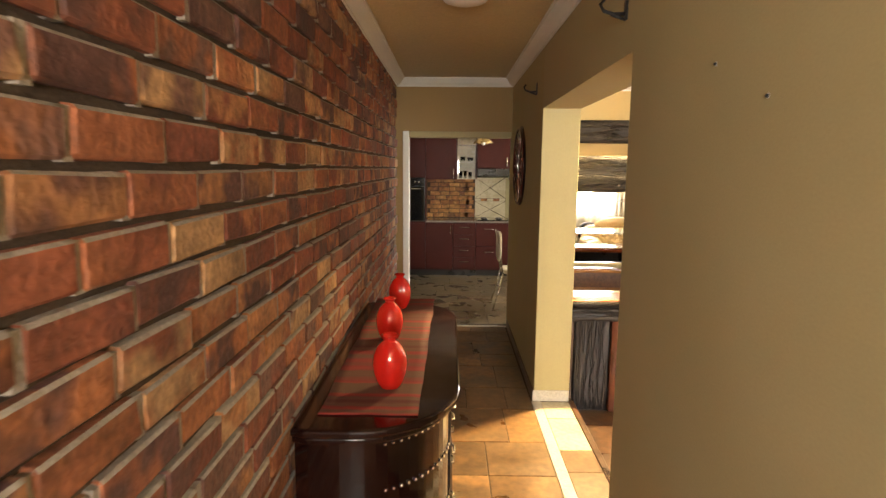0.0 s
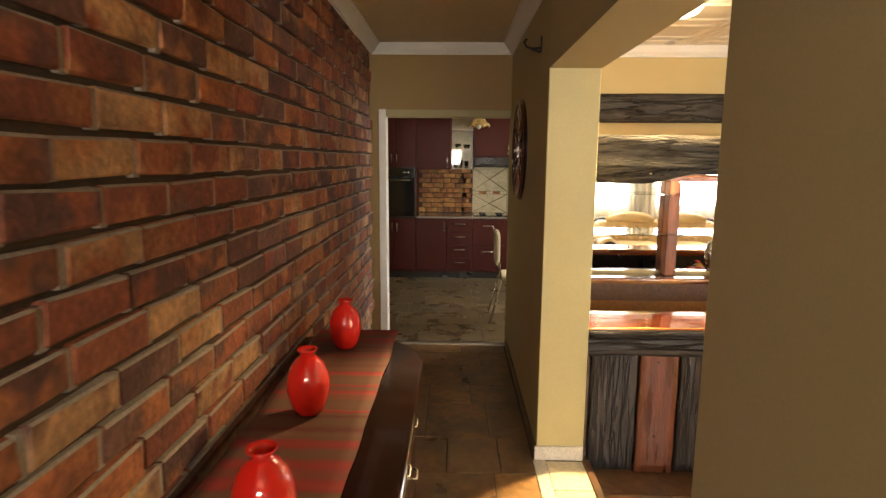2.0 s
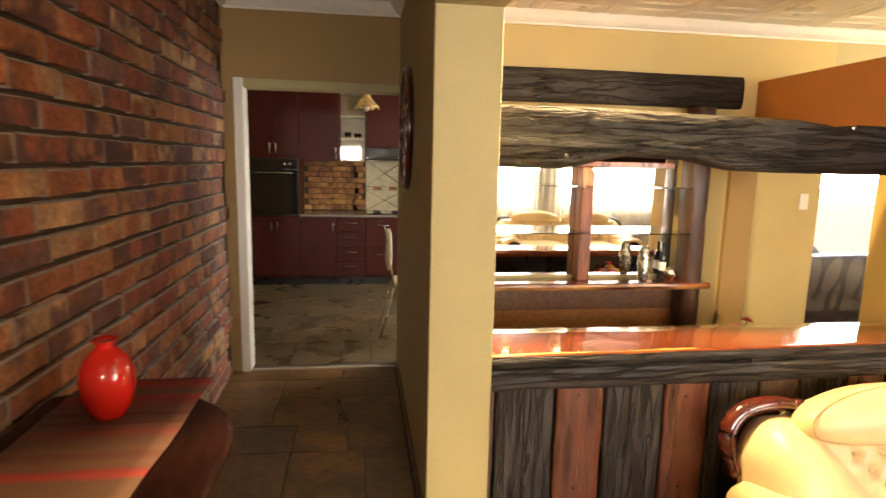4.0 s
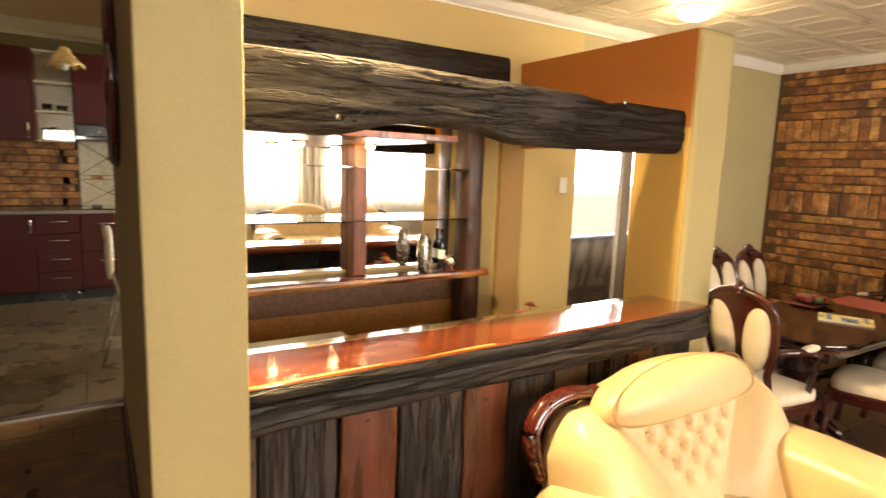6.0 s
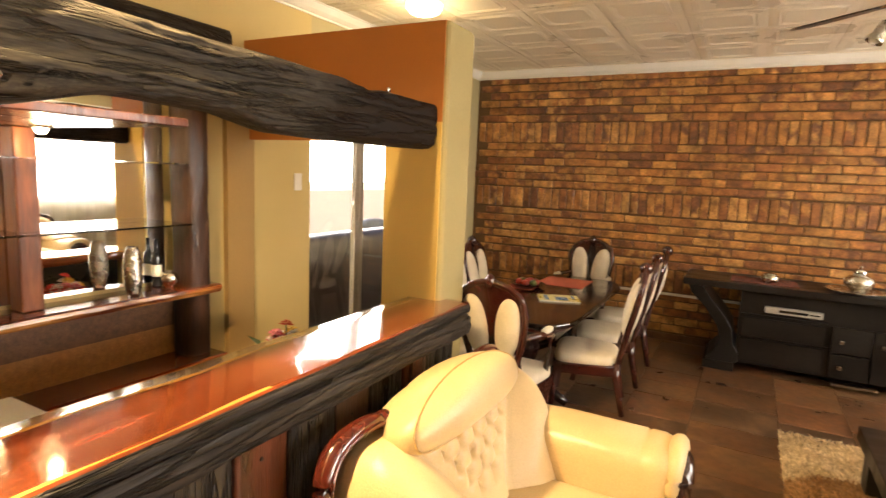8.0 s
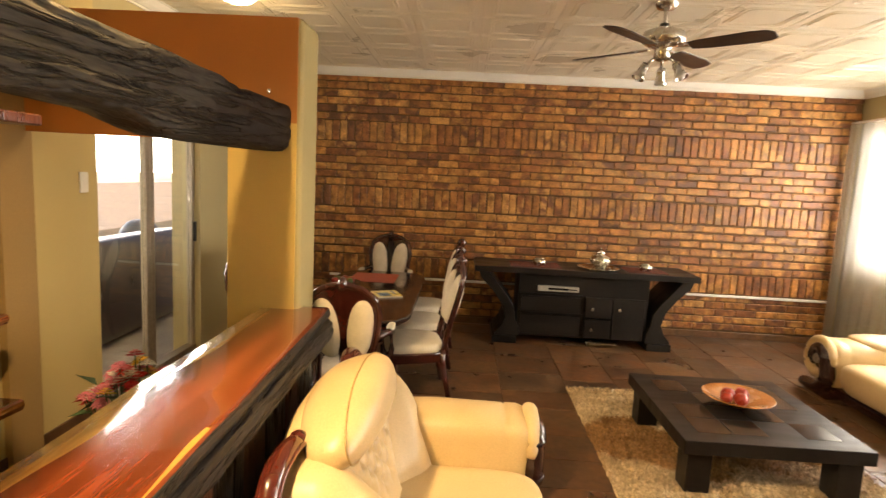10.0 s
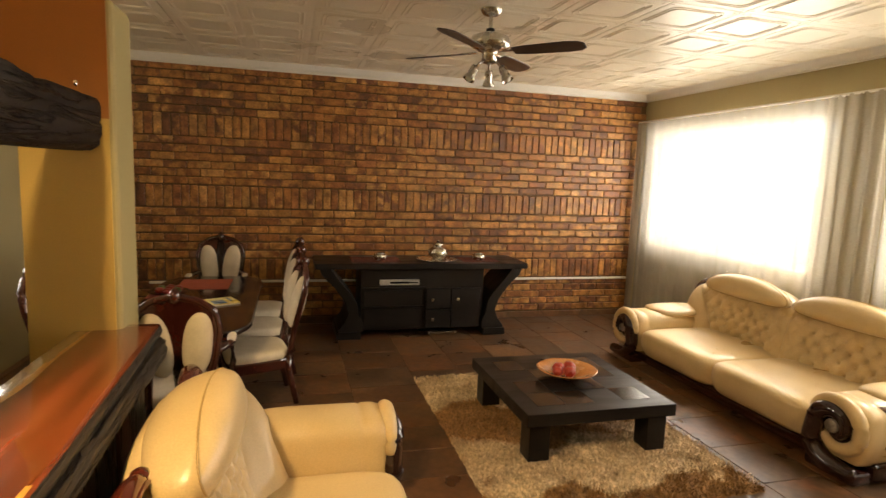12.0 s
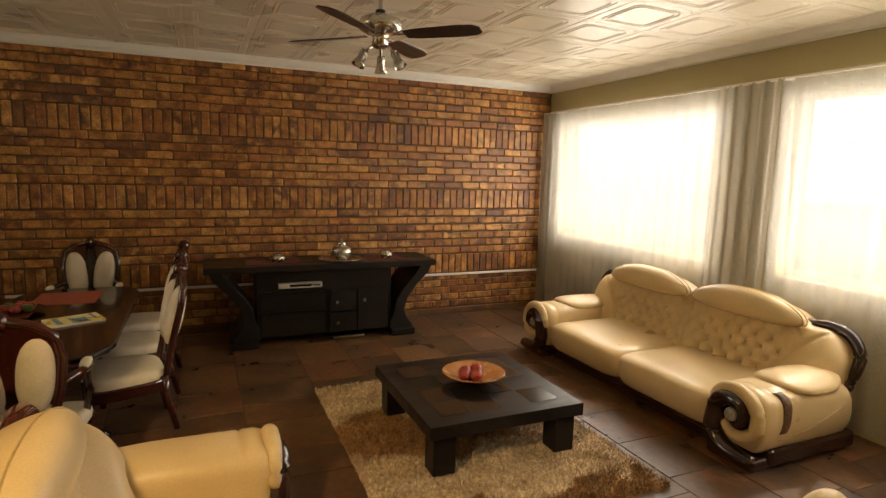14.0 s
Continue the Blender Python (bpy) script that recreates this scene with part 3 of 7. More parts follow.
struct("baseboard_east", box(EX - 0.014, EX - 0.001, SY, NY, ZF, ZF + 0.07, 0.003, 1), M_SLATE, "slate skirting under the brick wall")


def cornice(name, runs, z):
    """Coved cornice along wall runs (x0, y0, x1, y1, inward x, inward y)."""
    for x0, y0, x1, y1, ix, iy in runs:
        bm = bmesh.new()
        prof = [(0, -0.085), (0.012, -0.085), (0.012, -0.072), (0.022, -0.068), (0.045, -0.05), (0.066, -0.022), (0.072, -0.012), (0.085, -0.012), (0.085, 0.0), (0, 0.0)]
        lo = [bm.verts.new((x0 + ix * a, y0 + iy * a, z + b)) for a, b in prof]
        hi = [bm.verts.new((x1 + ix * a, y1 + iy * a, z + b)) for a, b in prof]
        n = len(prof)
        for i in range(n):
            bm.faces.new((lo[i], lo[(i + 1) % n], hi[(i + 1) % n], hi[i]))
        bm.faces.new(lo)
        bm.faces.new(hi)
        bmesh.ops.recalc_face_normals(bm, faces=bm.faces[:])
        struct(name, bm, M_WHITE, "white coved plaster cornice")


cornice("cornice_hall", [(BX, -1.6, BX, KY, 1, 0), (WX, -1.6, WX, KY, -1, 0), (BX, KY, WX, KY, 0, -1)], ZC)
cornice("cornice_lounge", [(PXR, SY, PXR, NY, 1, 0), (EX, SY, EX, NY, -1, 0), (PXR, NY, EX, NY, 0, -1), (PXR, SY, EX, SY, 0, 1)], ZR)

struct("ceiling_hall", box(BX - T, PXR, -1.85, KY + 0.12, ZC, ZC + 0.05), M_CEIL_HALL, "cream painted hall ceiling")
struct("ceiling_kitchen", box(KW0 - T, KE + T, KY + 0.12, KN + T, ZC - 0.02, ZC + 0.05), M_CEIL, "cream painted kitchen ceiling")


def pressed_ceiling():
    """Square pressed panels, each hanging a little unevenly, with a raised notched frame; some sag by the windows."""
    bm = bmesh.new()
    s = 0.50
    box(PXR - 0.0, EX + 0.1, SY - 0.1, NY + 0.1, ZR, ZR + 0.05, bm=bm)
    nx, ny = int((EX - PXR) / s) + 1, int((NY - SY) / s) + 1
    rnd = random.Random(4)

    def sag(x, y):
        near = math.exp(-((x - 4.3) / 1.0) ** 2 - ((y - 0.15) / 0.55) ** 2)
        return 0.004 + 0.003 * noise.noise(Vector((x * 1.3, y * 1.3, 0.0))) + 0.026 * near

    for i in range(nx):
        for j in range(ny):
            xa, ya = PXR + 0.03 + i * s, SY + 0.02 + j * s
            xb, yb = min(xa + s, EX + 0.05), min(ya + s, NY + 0.05)
            if xb - xa < 0.1 or yb - ya < 0.1:
                continue
            zs = [ZR - sag(x, y) - rnd.uniform(0, 0.0025) for x, y in ((xa, ya), (xb, ya), (xb, yb), (xa, yb))]

            def at(u, v, drop=0.0):
                z = (zs[0] * (1 - u) + zs[1] * u) * (1 - v) + (zs[3] * (1 - u) + zs[2] * u) * v
                return bm.verts.new((xa + (xb - xa) * u, ya + (yb - ya) * v, z - drop))
            g = 0.006
            loops = []
            for inset, drop in ((g, -0.02), (g, 0.0), (0.03, 0.0015)):
                loops.append([at(u, v, drop) for u, v in ((inset, inset), (1 - inset, inset), (1 - inset, 1 - inset), (inset, 1 - inset))])
            for a, b in zip(loops, loops[1:]):
                for k in range(4):
                    bm.faces.new((a[k], a[(k + 1) % 4], b[(k + 1) % 4], b[k]))
            bm.faces.new(loops[-1])
            # raised double frame with stepped corners
            for lo, w in ((0.115, 0.030), (0.175, 0.018)):
                n, c = 1 - lo, 0.085
                shape = [(lo + c, lo), (n - c, lo), (n - c * 0.35, lo + c * 0.35), (n, lo + c), (n, n - c), (n - c * 0.35, n - c * 0.35), (n - c, n), (lo + c, n), (lo + c * 0.35, n - c * 0.35), (lo, n - c), (lo, lo + c), (lo + c * 0.35, lo + c * 0.35)]
                rings = []
                for shrink, drop in ((0.0, 0.0013), (w * 0.5, 0.0055), (w, 0.0013)):
                    q = (0.5 - lo - shrink) / (0.5 - lo)
                    rings.append([at(0.5 + (u - 0.5) * q, 0.5 + (v - 0.5) * q, drop) for u, v in shape])
                for a, b in zip(rings, rings[1:]):
                    for k in range(12):
                        bm.faces.new((a[k], a[(k + 1) % 12], b[(k + 1) % 12], b[k]))
            for u, v in ((0.07, 0.07), (0.93, 0.07), (0.93, 0.93), (0.07, 0.93)):
                tip = at(u, v, 0.006)
                foot = [at(u + 0.03 * math.cos(2 * math.pi * k / 6), v + 0.03 * math.sin(2 * math.pi * k / 6), 0.001) for k in range(6)]
                for k in range(6):
                    bm.faces.new((foot[k], foot[(k + 1) % 6], tip))
    bmesh.ops.recalc_face_normals(bm, faces=bm.faces[:])
    return bm


struct("ceiling_lounge", pressed_ceiling(), M_CEIL, "cream pressed ceiling tiles with raised frames", smooth=False)

# ground and floor beds
struct("ground", box(-60, 200, -60, 60, -0.45, -0.40), surface("dry_garden_soil", (0.2, 0.15, 0.09), (0.32, 0.26, 0.16), 1.5, 0.95, bump=0.3), "dry garden ground outside")
struct("floor_hall", box(BX - 0.02, STEP, -1.6, KY + 0.12, -0.35, -0.005), M_GROUT, "grouted bed of the hall floor")
struct("floor_kitchen", box(KW0, KE, KY + 0.12, KN, -0.35, -0.012), M_GROUT, "grouted bed of the kitchen floor")
struct("floor_lounge", box(PXR - 0.1, EX + 0.1, SY - 0.1, NY + 0.1, -0.38, ZF - 0.005), M_GROUT, "grouted bed of the lounge floor")
struct("trim_threshold", box(0.63, 0.70, NWY, PY - 0.015, -0.012, 0.004, 0.002, 1), M_EDGE, "pale stone strip across the opening")
struct("trim_step", box(STEP - 0.03, STEP + 0.012, NWY, PY, -0.12, 0.003, 0.004, 1), M_SLATE, "stone nosing on the step down to the lounge")
struct("trim_kitchen", box(-0.43, WX, KY + 0.0, KY + 0.035, -0.012, 0.006, 0.002, 1), M_EDGE, "pale metal strip across the kitchen doorway")

# windows
for i, (a, b) in enumerate(W):
    win = thing("window_%d" % (i + 1), ((a + b) / 2, SY - 0.12, WZ0), "white steel window with small panes behind sheer curtains", "window", kind="structure")
    w, h = b - a, WZ1 - WZ0
    for z0, z1 in ((0, 0.045), (h - 0.045, h)):
        part("frame_rail", box(-w / 2, w / 2, -0.02, 0.02, z0, z1, 0.004, 1), M_WHITE, win)
    for x0 in (-w / 2, w / 2 - 0.045):
        part("frame_post", box(x0, x0 + 0.045, -0.021, 0.021, 0.0455, h - 0.0455), M_WHITE, win)
    for k in range(1, 4):
        part("mullion", box(-w / 2 + k * w / 4 - 0.015, -w / 2 + k * w / 4 + 0.015, -0.018, 0.018, 0.046, h - 0.046), M_WHITE, win)
    part("transom", box(-w / 2 + 0.046, w / 2 - 0.046, -0.0165, 0.0165, h - 0.36, h - 0.335), M_WHITE, win)
    for k in range(4):
        pane = part("pane", box(-w / 2 + k * w / 4 + 0.016, -w / 2 + (k + 1) * w / 4 - 0.016, -0.003, 0.003, 0.05, h - 0.05), M_PANE, win)
        pane.visible_shadow = False

# sliding door
slide = thing("door_2", ((GX0 + GX1) / 2, NY + 0.08, ZF), "bronze aluminium sliding glass door, closed", "door", kind="structure")
dw, dh = GX1 - GX0, GZ1 - ZF
M_BRONZE = surface("pale_bronze_aluminium", (0.30, 0.26, 0.20), (0.36, 0.31, 0.24), 5, 0.4, metal=0.6, bump=0.02)
for x0, x1 in ((-dw / 2, -dw / 2 + 0.05), (dw / 2 - 0.05, dw / 2), (-0.06, -0.005), (0.0, 0.05)):
    part("stile", box(x0, x1, -0.03, 0.02, 0.051, dh - 0.051, 0.003, 1), M_BRONZE, slide)
part("top_rail", box(-dw / 2, dw / 2, -0.04, 0.04, dh - 0.05, dh, 0.003, 1), M_BRONZE, slide)
part("bottom_rail", box(-dw / 2, dw / 2, -0.04, 0.04, 0, 0.05, 0.003, 1), M_BRONZE, slide)
part("lock", box(dw / 2 - 0.04, dw / 2 - 0.01, -0.055, -0.031, 0.95, 1.12, 0.006, 2), M_BLACK, slide, "black door lock")
for x0, x1 in ((-dw / 2 + 0.051, -0.061), (0.051, dw / 2 - 0.051)):
    pane = part("pane", box(x0, x1, -0.004, 0.002, 0.052, dh - 0.052), M_PANE, slide)
    pane.visible_shadow = False
# glowing sheets stand in for the bright distance beyond the openings
tagged(struct("backdrop_south", box(-30, 40, -55.2, -55, -0.4, 30), M_GARDEN_GLOW, "glowing backdrop sheet outside the windows"), category="backdrop")
tagged(struct("backdrop_north", box(-30, 190, 55, 55.2, -0.4, 60), M_BEYOND, "glowing backdrop sheet outside the patio"), category="backdrop")
struct("roof_lounge", box(-1.2, EX + T + 0.3, SY - T - 0.5, NY + T + 0.25, ZC + 0.12, ZC + 0.3), M_WHITE, "plain roof slab over the lounge")
struct("roof_kitchen", box(-3, KE + T + 0.1, NY + T + 0.25, KN + 0.5, ZC + 0.121, ZC + 0.3), M_WHITE, "plain roof slab over the kitchen")

# ---- bar ----
def rough_bar(x0, x1, y0, y1, low, high, seg=70, ny=5, nz=9, amp=0.010, seed=0.0, groove=0.009):
    """A rough-hewn timber along x. low(x), high(x): its underside and upper side; checks and grooves run along it."""
    bm = bmesh.new()
    outline = []
    for i in range(nz):
        outline.append((0.0, i / (nz - 1)))
    for i in range(1, ny):
        outline.append((i / (ny - 1), 1.0))
    for i in range(nz - 2, -1, -1):
        outline.append((1.0, i / (nz - 1)))
    for i in range(ny - 2, 0, -1):
        outline.append((i / (ny - 1), 0.0))
    rings = []
    for k in range(seg + 1):
        x = x0 + (x1 - x0) * k / seg
        lo, hi = low(x), high(x)
        ring = []
        for a, b in outline:
            y, z = y0 + a * (y1 - y0), lo + b * (hi - lo)
            p = Vector((x * 1.6, z * 13 + seed, y * 9))
            n1 = noise.noise(p + Vector((seed, 0, 0)))
            n2 = noise.noise(Vector((x * 4.5, z * 55 + seed + 2.5 * noise.noise(Vector((x * 2.2, z * 5, seed))), y * 30)))
            cut = max(0.0, abs(n2) - 0.15)
            ca, cb = (a - 0.5) * 2, (b - 0.5) * 2
            corner = 0.012 * (abs(ca) * abs(cb)) ** 3
            y += math.copysign(1, ca) * (amp * n1 - groove * cut * 2 - corner) * (abs(ca) > 0.9)
            z += math.copysign(1, cb) * (amp * 0.8 * n1 - corner) * (abs(cb) > 0.9)
            ring.append(bm.verts.new((x, y, z)))
        rings.append(ring)
    n = len(outline)
    for a, b in zip(rings, rings[1:]):
        for i in range(n):
            bm.faces.new((a[i], a[(i + 1) % n], b[(i + 1) % n], b[i]))
    bm.faces.new(rings[0])
    bm.faces.new(rings[-1])
    bmesh.ops.recalc_face_normals(bm, faces=bm.faces[:])
    return bm


def curve_of(pairs):
    """Smooth reading of a height along x from a few pairs."""
    def f(x):
        for (a, u), (b, v) in zip(pairs, pairs[1:]):
            if x <= b:
                s = max(0.0, min(1.0, (x - a) / (b - a)))
                s = s * s * (3 - 2 * s)
                return u + (v - u) * s
        return pairs[-1][1]
    return f


beam = thing("timber_beam", (0, 0, 0), "rough weathered dark sleeper beam spanning over the bar counter", "beam")
part("beam", rough_bar(PXR + 0.002, BLX - 0.004, 0.0, 0.17, curve_of([(0.9, 1.558), (1.29, 1.553), (1.63, 1.617), (1.9, 1.612), (2.2, 1.562), (2.6, 1.558), (3.26, 1.562)]),
                       curve_of([(0.9, 1.838), (1.5, 1.846), (2.03, 1.828), (2.45, 1.812), (2.6, 1.797), (2.66, 1.787), (2.8, 1.80), (3.2, 1.795)]), seg=170, nz=24, seed=3.0),
     M_SLEEPER, beam, smooth=True).matrix_basis = Matrix(((1, 0, 0, 0), (-0.083, 1, 0, 4.446), (0, 0, 1, 0), (0, 0, 0, 1)))
BF = lambda x: 4.446 - 0.083 * x
for nx, nz in ((1.29, 1.615), (2.62, 1.77)):
    part("nail", lathe([(0, 0), (0.010, 0.002), (0.010, 0.008), (0, 0.011)], 10), M_CHROME, beam, "shiny metal nail head", at=pose(nx, BF(nx) - 0.004, nz, 90))
back_beam = thing("timber_beam", (0, 0, 0), "straight dark timber beam fixed high on the bar wall", "beam")
part("beam", rough_bar(PXR + 0.002, 3.035, 5.60, NY - 0.002, lambda x: 1.99, lambda x: 2.212, seg=60, nz=8, amp=0.004, groove=0.004, seed=9.0), M_SLEEPER, back_beam, smooth=True)
for nx in (1.55, 2.15):
    for nz in (2.02, 2.16):
        part("bolt", lathe([(0, 0), (0.009, 0.001), (0.009, 0.006), (0, 0.008)], 10), M_BLACK, back_beam, at=pose(nx, 5.597, nz, 90))

counter = thing("bar_counter", (0, 0, 0), "bar counter with varnished hardwood top over weathered sleeper boards", "bar counter")
wave = lambda x, s: 0.012 * noise.noise(Vector((x * 2.1, s, 0)))
front = lambda x: 4.068 + 0.022 * (x - 0.917) + 0.6 * wave(x, 1.0) * min(1, (x - 0.9) * 3)
bm = bmesh.new()
ring0 = None
for k in range(61):
    x = PXR + 0.002 + (3.285 - PXR) * k / 60
    f, b = front(x), 4.46 + wave(x, 5.0)
    prof = [(f, BAR - 0.052), (f - 0.006, BAR - 0.03), (f + 0.003, BAR - 0.006), (f + 0.012, BAR), (f + 0.022 + 0.012 * noise.noise(Vector((x * 3.1, 8, 1))), BAR + 0.0005), (b - 0.075 + 0.03 * noise.noise(Vector((x * 2.5, 3, 1))), BAR + 0.0005), (b - 0.008, BAR), (b, BAR - 0.012), (b, BAR - 0.052)]
    ring = [bm.verts.new((x, y, z)) for y, z in prof]
    if ring0:
        for i in range(len(prof)):
            j = (i + 1) % len(prof)
            fc = bm.faces.new((ring0[i], ring0[j], ring[j], ring[i]))
            fc.material_index = 1 if i == 5 or (i == 3 and x < 1.9) else 2 if i < 2 else 0
    else:
        bm.faces.new(ring)
    ring0 = ring
bm.faces.new(ring0)
bmesh.ops.recalc_face_normals(bm, faces=bm.faces[:])
top = part("top", bm, M_SLAB, counter, "glossy red-brown varnished slab with golden live edge", smooth=True)
top.data.materials.append(M_SLAB_EDGE)
top.data.materials.append(M_FASCIA)
part("edge_timber", rough_bar(PXR + 0.002, 3.29, 4.074, 4.15, lambda x: 0.612 + 0.012 * noise.noise(Vector((x * 3, 0, 0))), lambda x: BAR - 0.05, seg=110, nz=12, seed=17.0, amp=0.007),
     M_FASCIA, counter, "rough dark timber fascia", smooth=True).matrix_basis = Matrix(((1, 0, 0, 0), (0.022, 1, 0, -0.020), (0, 0, 1, 0), (0, 0, 0, 1)))
boards = [(0.035, 2, 0.0), (0.275, 0, 0.02), (0.235, 1, -0.015), (0.29, 0, 0.01), (0.23, 1, 0.0), (0.25, 0, 0.015), (0.22, 2, 0.0), (0.26, 0, 0.0), (0.21, 1, 0.01), (0.25, 0, -0.01), (0.2, 0, 0.0)]
M_DULL_BOARD = surface("brown_weathered_board", (0.03, 0.018, 0.013), (0.11, 0.06, 0.04), 7, 0.45, bump=0.6, fine=36, stretch=(3, 3, 0.4), wear=0.3)
part("backing", box(PXR + 0.003, 3.24, 4.19, 4.23, ZF, BAR - 0.06), M_BLACK, counter, "dark backing behind the boards")
x = PXR + 0.005
for i, (w, kind, drop) in enumerate(boards):
    if x + w > 3.26:
        break
    z0 = ZF + 0.012 + max(0, drop)
    bm = bmesh.new()
    n = 14
    rings = []
    for k in range(n + 1):
        z = z0 + (0.655 - z0) * k / n
        e0 = 0.006 * noise.noise(Vector((i * 3.7, z * 5, 0)))
        e1 = 0.006 * noise.noise(Vector((i * 5.1 + 9, z * 5, 0)))
        yy = 4.125 + 0.022 * (x - 0.9) + 0.006 * noise.noise(Vector((i * 2.2, z * 4, 3)))
        ring = []
        for a, d in ((0.004, 0.05), (0.004, 0.008), (0.012, 0.0), (0.3, 0.002), (0.55, -0.001), (0.8, 0.002), (0.988, 0.0), (0.996, 0.008), (0.996, 0.05)):
            xx = x + (a * w if 0.02 < a < 0.98 else (a + e0 if a < 0.5 else w - (1 - a) - 0.006 + e1))
            ring.append(bm.verts.new((xx, yy + d + (0.004 * noise.noise(Vector((xx * 40, z * 3, i))) if kind == 0 else 0), z)))
        rings.append(ring)
    for a, b in zip(rings, rings[1:]):
        for j in range(len(a)):
            jj = (j + 1) % len(a)
            bm.faces.new((a[j], a[jj], b[jj], b[j]))
    bm.faces.new(rings[0])
    bm.faces.new(rings[-1])
    bmesh.ops.recalc_face_normals(bm, faces=bm.faces[:])
    part("board", bm, (M_SLEEPER_V, M_RED_BOARD, M_DULL_BOARD)[kind], counter, ("blackened weathered board", "red-brown varnished board", "dull brown weathered board")[kind], smooth=True)
    for hz in (0.05, 0.5):
        part("nail_hole", lathe([(0, 0.001), (0.006, 0.002), (0.008, -0.002)], 8), M_BLACK, counter, at=pose(x + w * 0.45, 4.125 + 0.022 * (x - 0.9) - 0.001, hz + 0.03 * (i % 3), 90))
    x += w

# back bar: mirror, posts, shelves
tagged(part("wall_mirror", box(PXR + 0.004, 2.62, NY - 0.018, NY - 0.002, 0.795, 1.86), M_MIRROR), "large frameless mirror on the wall behind the bar shelves", "mirror")
M_POST = surface("red_stained_post", (0.13, 0.035, 0.012), (0.34, 0.105, 0.034), 7, 0.4, bump=0.2, fine=40, stretch=(4, 4, 0.4), wear=0.2)
M_DARK_POST = surface("dark_stained_post", (0.016, 0.007, 0.004), (0.07, 0.028, 0.015), 7, 0.35, bump=0.4, fine=40, stretch=(0.4, 4, 4), wear=0.25)
back = thing("bar_shelving", (0, 0, 0), "dark timber back-bar shelving with live-edge and glass shelves", "shelving")
part("middle_post", box(1.87, 1.96, 5.56, 5.667, 0.773, 1.564, 0.008, 2), M_POST, back, "red-brown varnished post")
part("end_post", rough_bar(0.0, 2.11, -0.09, 0.09, lambda x: -0.07, lambda x: 0.07, seg=40, ny=6, nz=6, amp=0.007, seed=6.0), M_DARK_POST, back, "dark red-brown rough end post", smooth=True, at=pose(2.70, 5.56, ZF, 0, -90, 0))


def live_shelf(x0, x1, back_y, depth, z, thick, seed):
    bm = bmesh.new()
    prev = None
    for k in range(41):
        x = x0 + (x1 - x0) * k / 40
        f = back_y - depth + 0.018 * noise.noise(Vector((x * 3.2, seed, 0)))
        prof = [(back_y, z), (f + 0.02, z), (f + 0.004, z - 0.006), (f, z - thick * 0.5), (f + 0.012, z - thick), (back_y, z - thick)]
        ring = [bm.verts.new((x, y, zz)) for y, zz in prof]
        if prev:
            for i in range(6):
                fc = bm.faces.new((prev[i], prev[(i + 1) % 6], ring[(i + 1) % 6], ring[i]))
                fc.material_index = 1 if i in (2, 3) else 0
        else:
            bm.faces.new(ring)
        prev = ring
    bm.faces.new(prev)
    bmesh.ops.recalc_face_normals(bm, faces=bm.faces[:])
    return bm


M_LIVE = surface("streaked_live_edge", (0.12, 0.025, 0.008), (0.52, 0.22, 0.05), 9, 0.2, bump=0.15, fine=40, stretch=(0.5, 3, 5), coat=0.6, contrast=0.35)
sh = part("live_edge_shelf", live_shelf(PXR + 0.004, 2.82, NY - 0.003, 0.23, 0.772, 0.045, 2.0), M_SLAB, back, "varnished live-edge shelf with streaked edge", smooth=False)
sh.data.materials.append(M_LIVE)
sh = part("lower_shelf", live_shelf(PXR + 0.004, 2.80, NY - 0.003, 0.30, 0.385, 0.05, 8.0), M_SLAB, back, "lower varnished plank shelf")
sh.data.materials.append(M_LIVE)
M_PANEL_A = surface("brown_mosaic_panel", (0.10, 0.045, 0.02), (0.19, 0.085, 0.035), 40, 0.4, bump=0.2, fine=120)
M_PANEL_B = surface("amber_mosaic_panel", (0.30, 0.13, 0.035), (0.44, 0.20, 0.055), 40, 0.4, bump=0.2, fine=120)
part("upper_panel", box(PXR + 0.004, 2.70, NY - 0.05, NY - 0.003, 0.545, 0.726), M_PANEL_A, back, "brown speckled panel under the shelf")
part("lower_panel", box(PXR + 0.004, 2.70, NY - 0.046, NY - 0.003, 0.386, 0.544), M_PANEL_B, back, "amber speckled panel")
part("base_panel", box(PXR + 0.004, 2.70, NY - 0.046, NY - 0.014, ZF, 0.334), M_PANEL_A, back, "brown panel below the lower shelf")
for gz, gd in ((1.43, 0.20), (1.115, 0.22)):
    part("glass_shelf", box(PXR + 0.01, 2.63, NY - 0.02 - gd, NY - 0.02, gz, gz + 0.008, 0.001, 1), M_GLASS, back, "clear glass shelf")
canopy = part("canopy", box(PXR + 0.004, 2.0, 4.64, NY - 0.02, 1.565, 1.595, 0.004, 1), M_RED_BOARD, back, "red-brown varnished canopy board")
for sx in (1.49, 1.90):
    s = thing("spotlight", (sx, 5.40, 1.565), "small lit recessed spotlight under the canopy board", "spotlight", "spotlights over the bar")
    part("trim_ring", lathe([(0.026, 0), (0.042, 0), (0.042, -0.006), (0.030, -0.012), (0.026, -0.006), (0.026, 0)], 24), M_CHROME, s, smooth=True)
    part("lens", lathe([(0.0255, -0.002), (0.0255, -0.016), (0.018, -0.030), (0, -0.036)], 20), M_SPOT, s, "glowing lens", smooth=True)


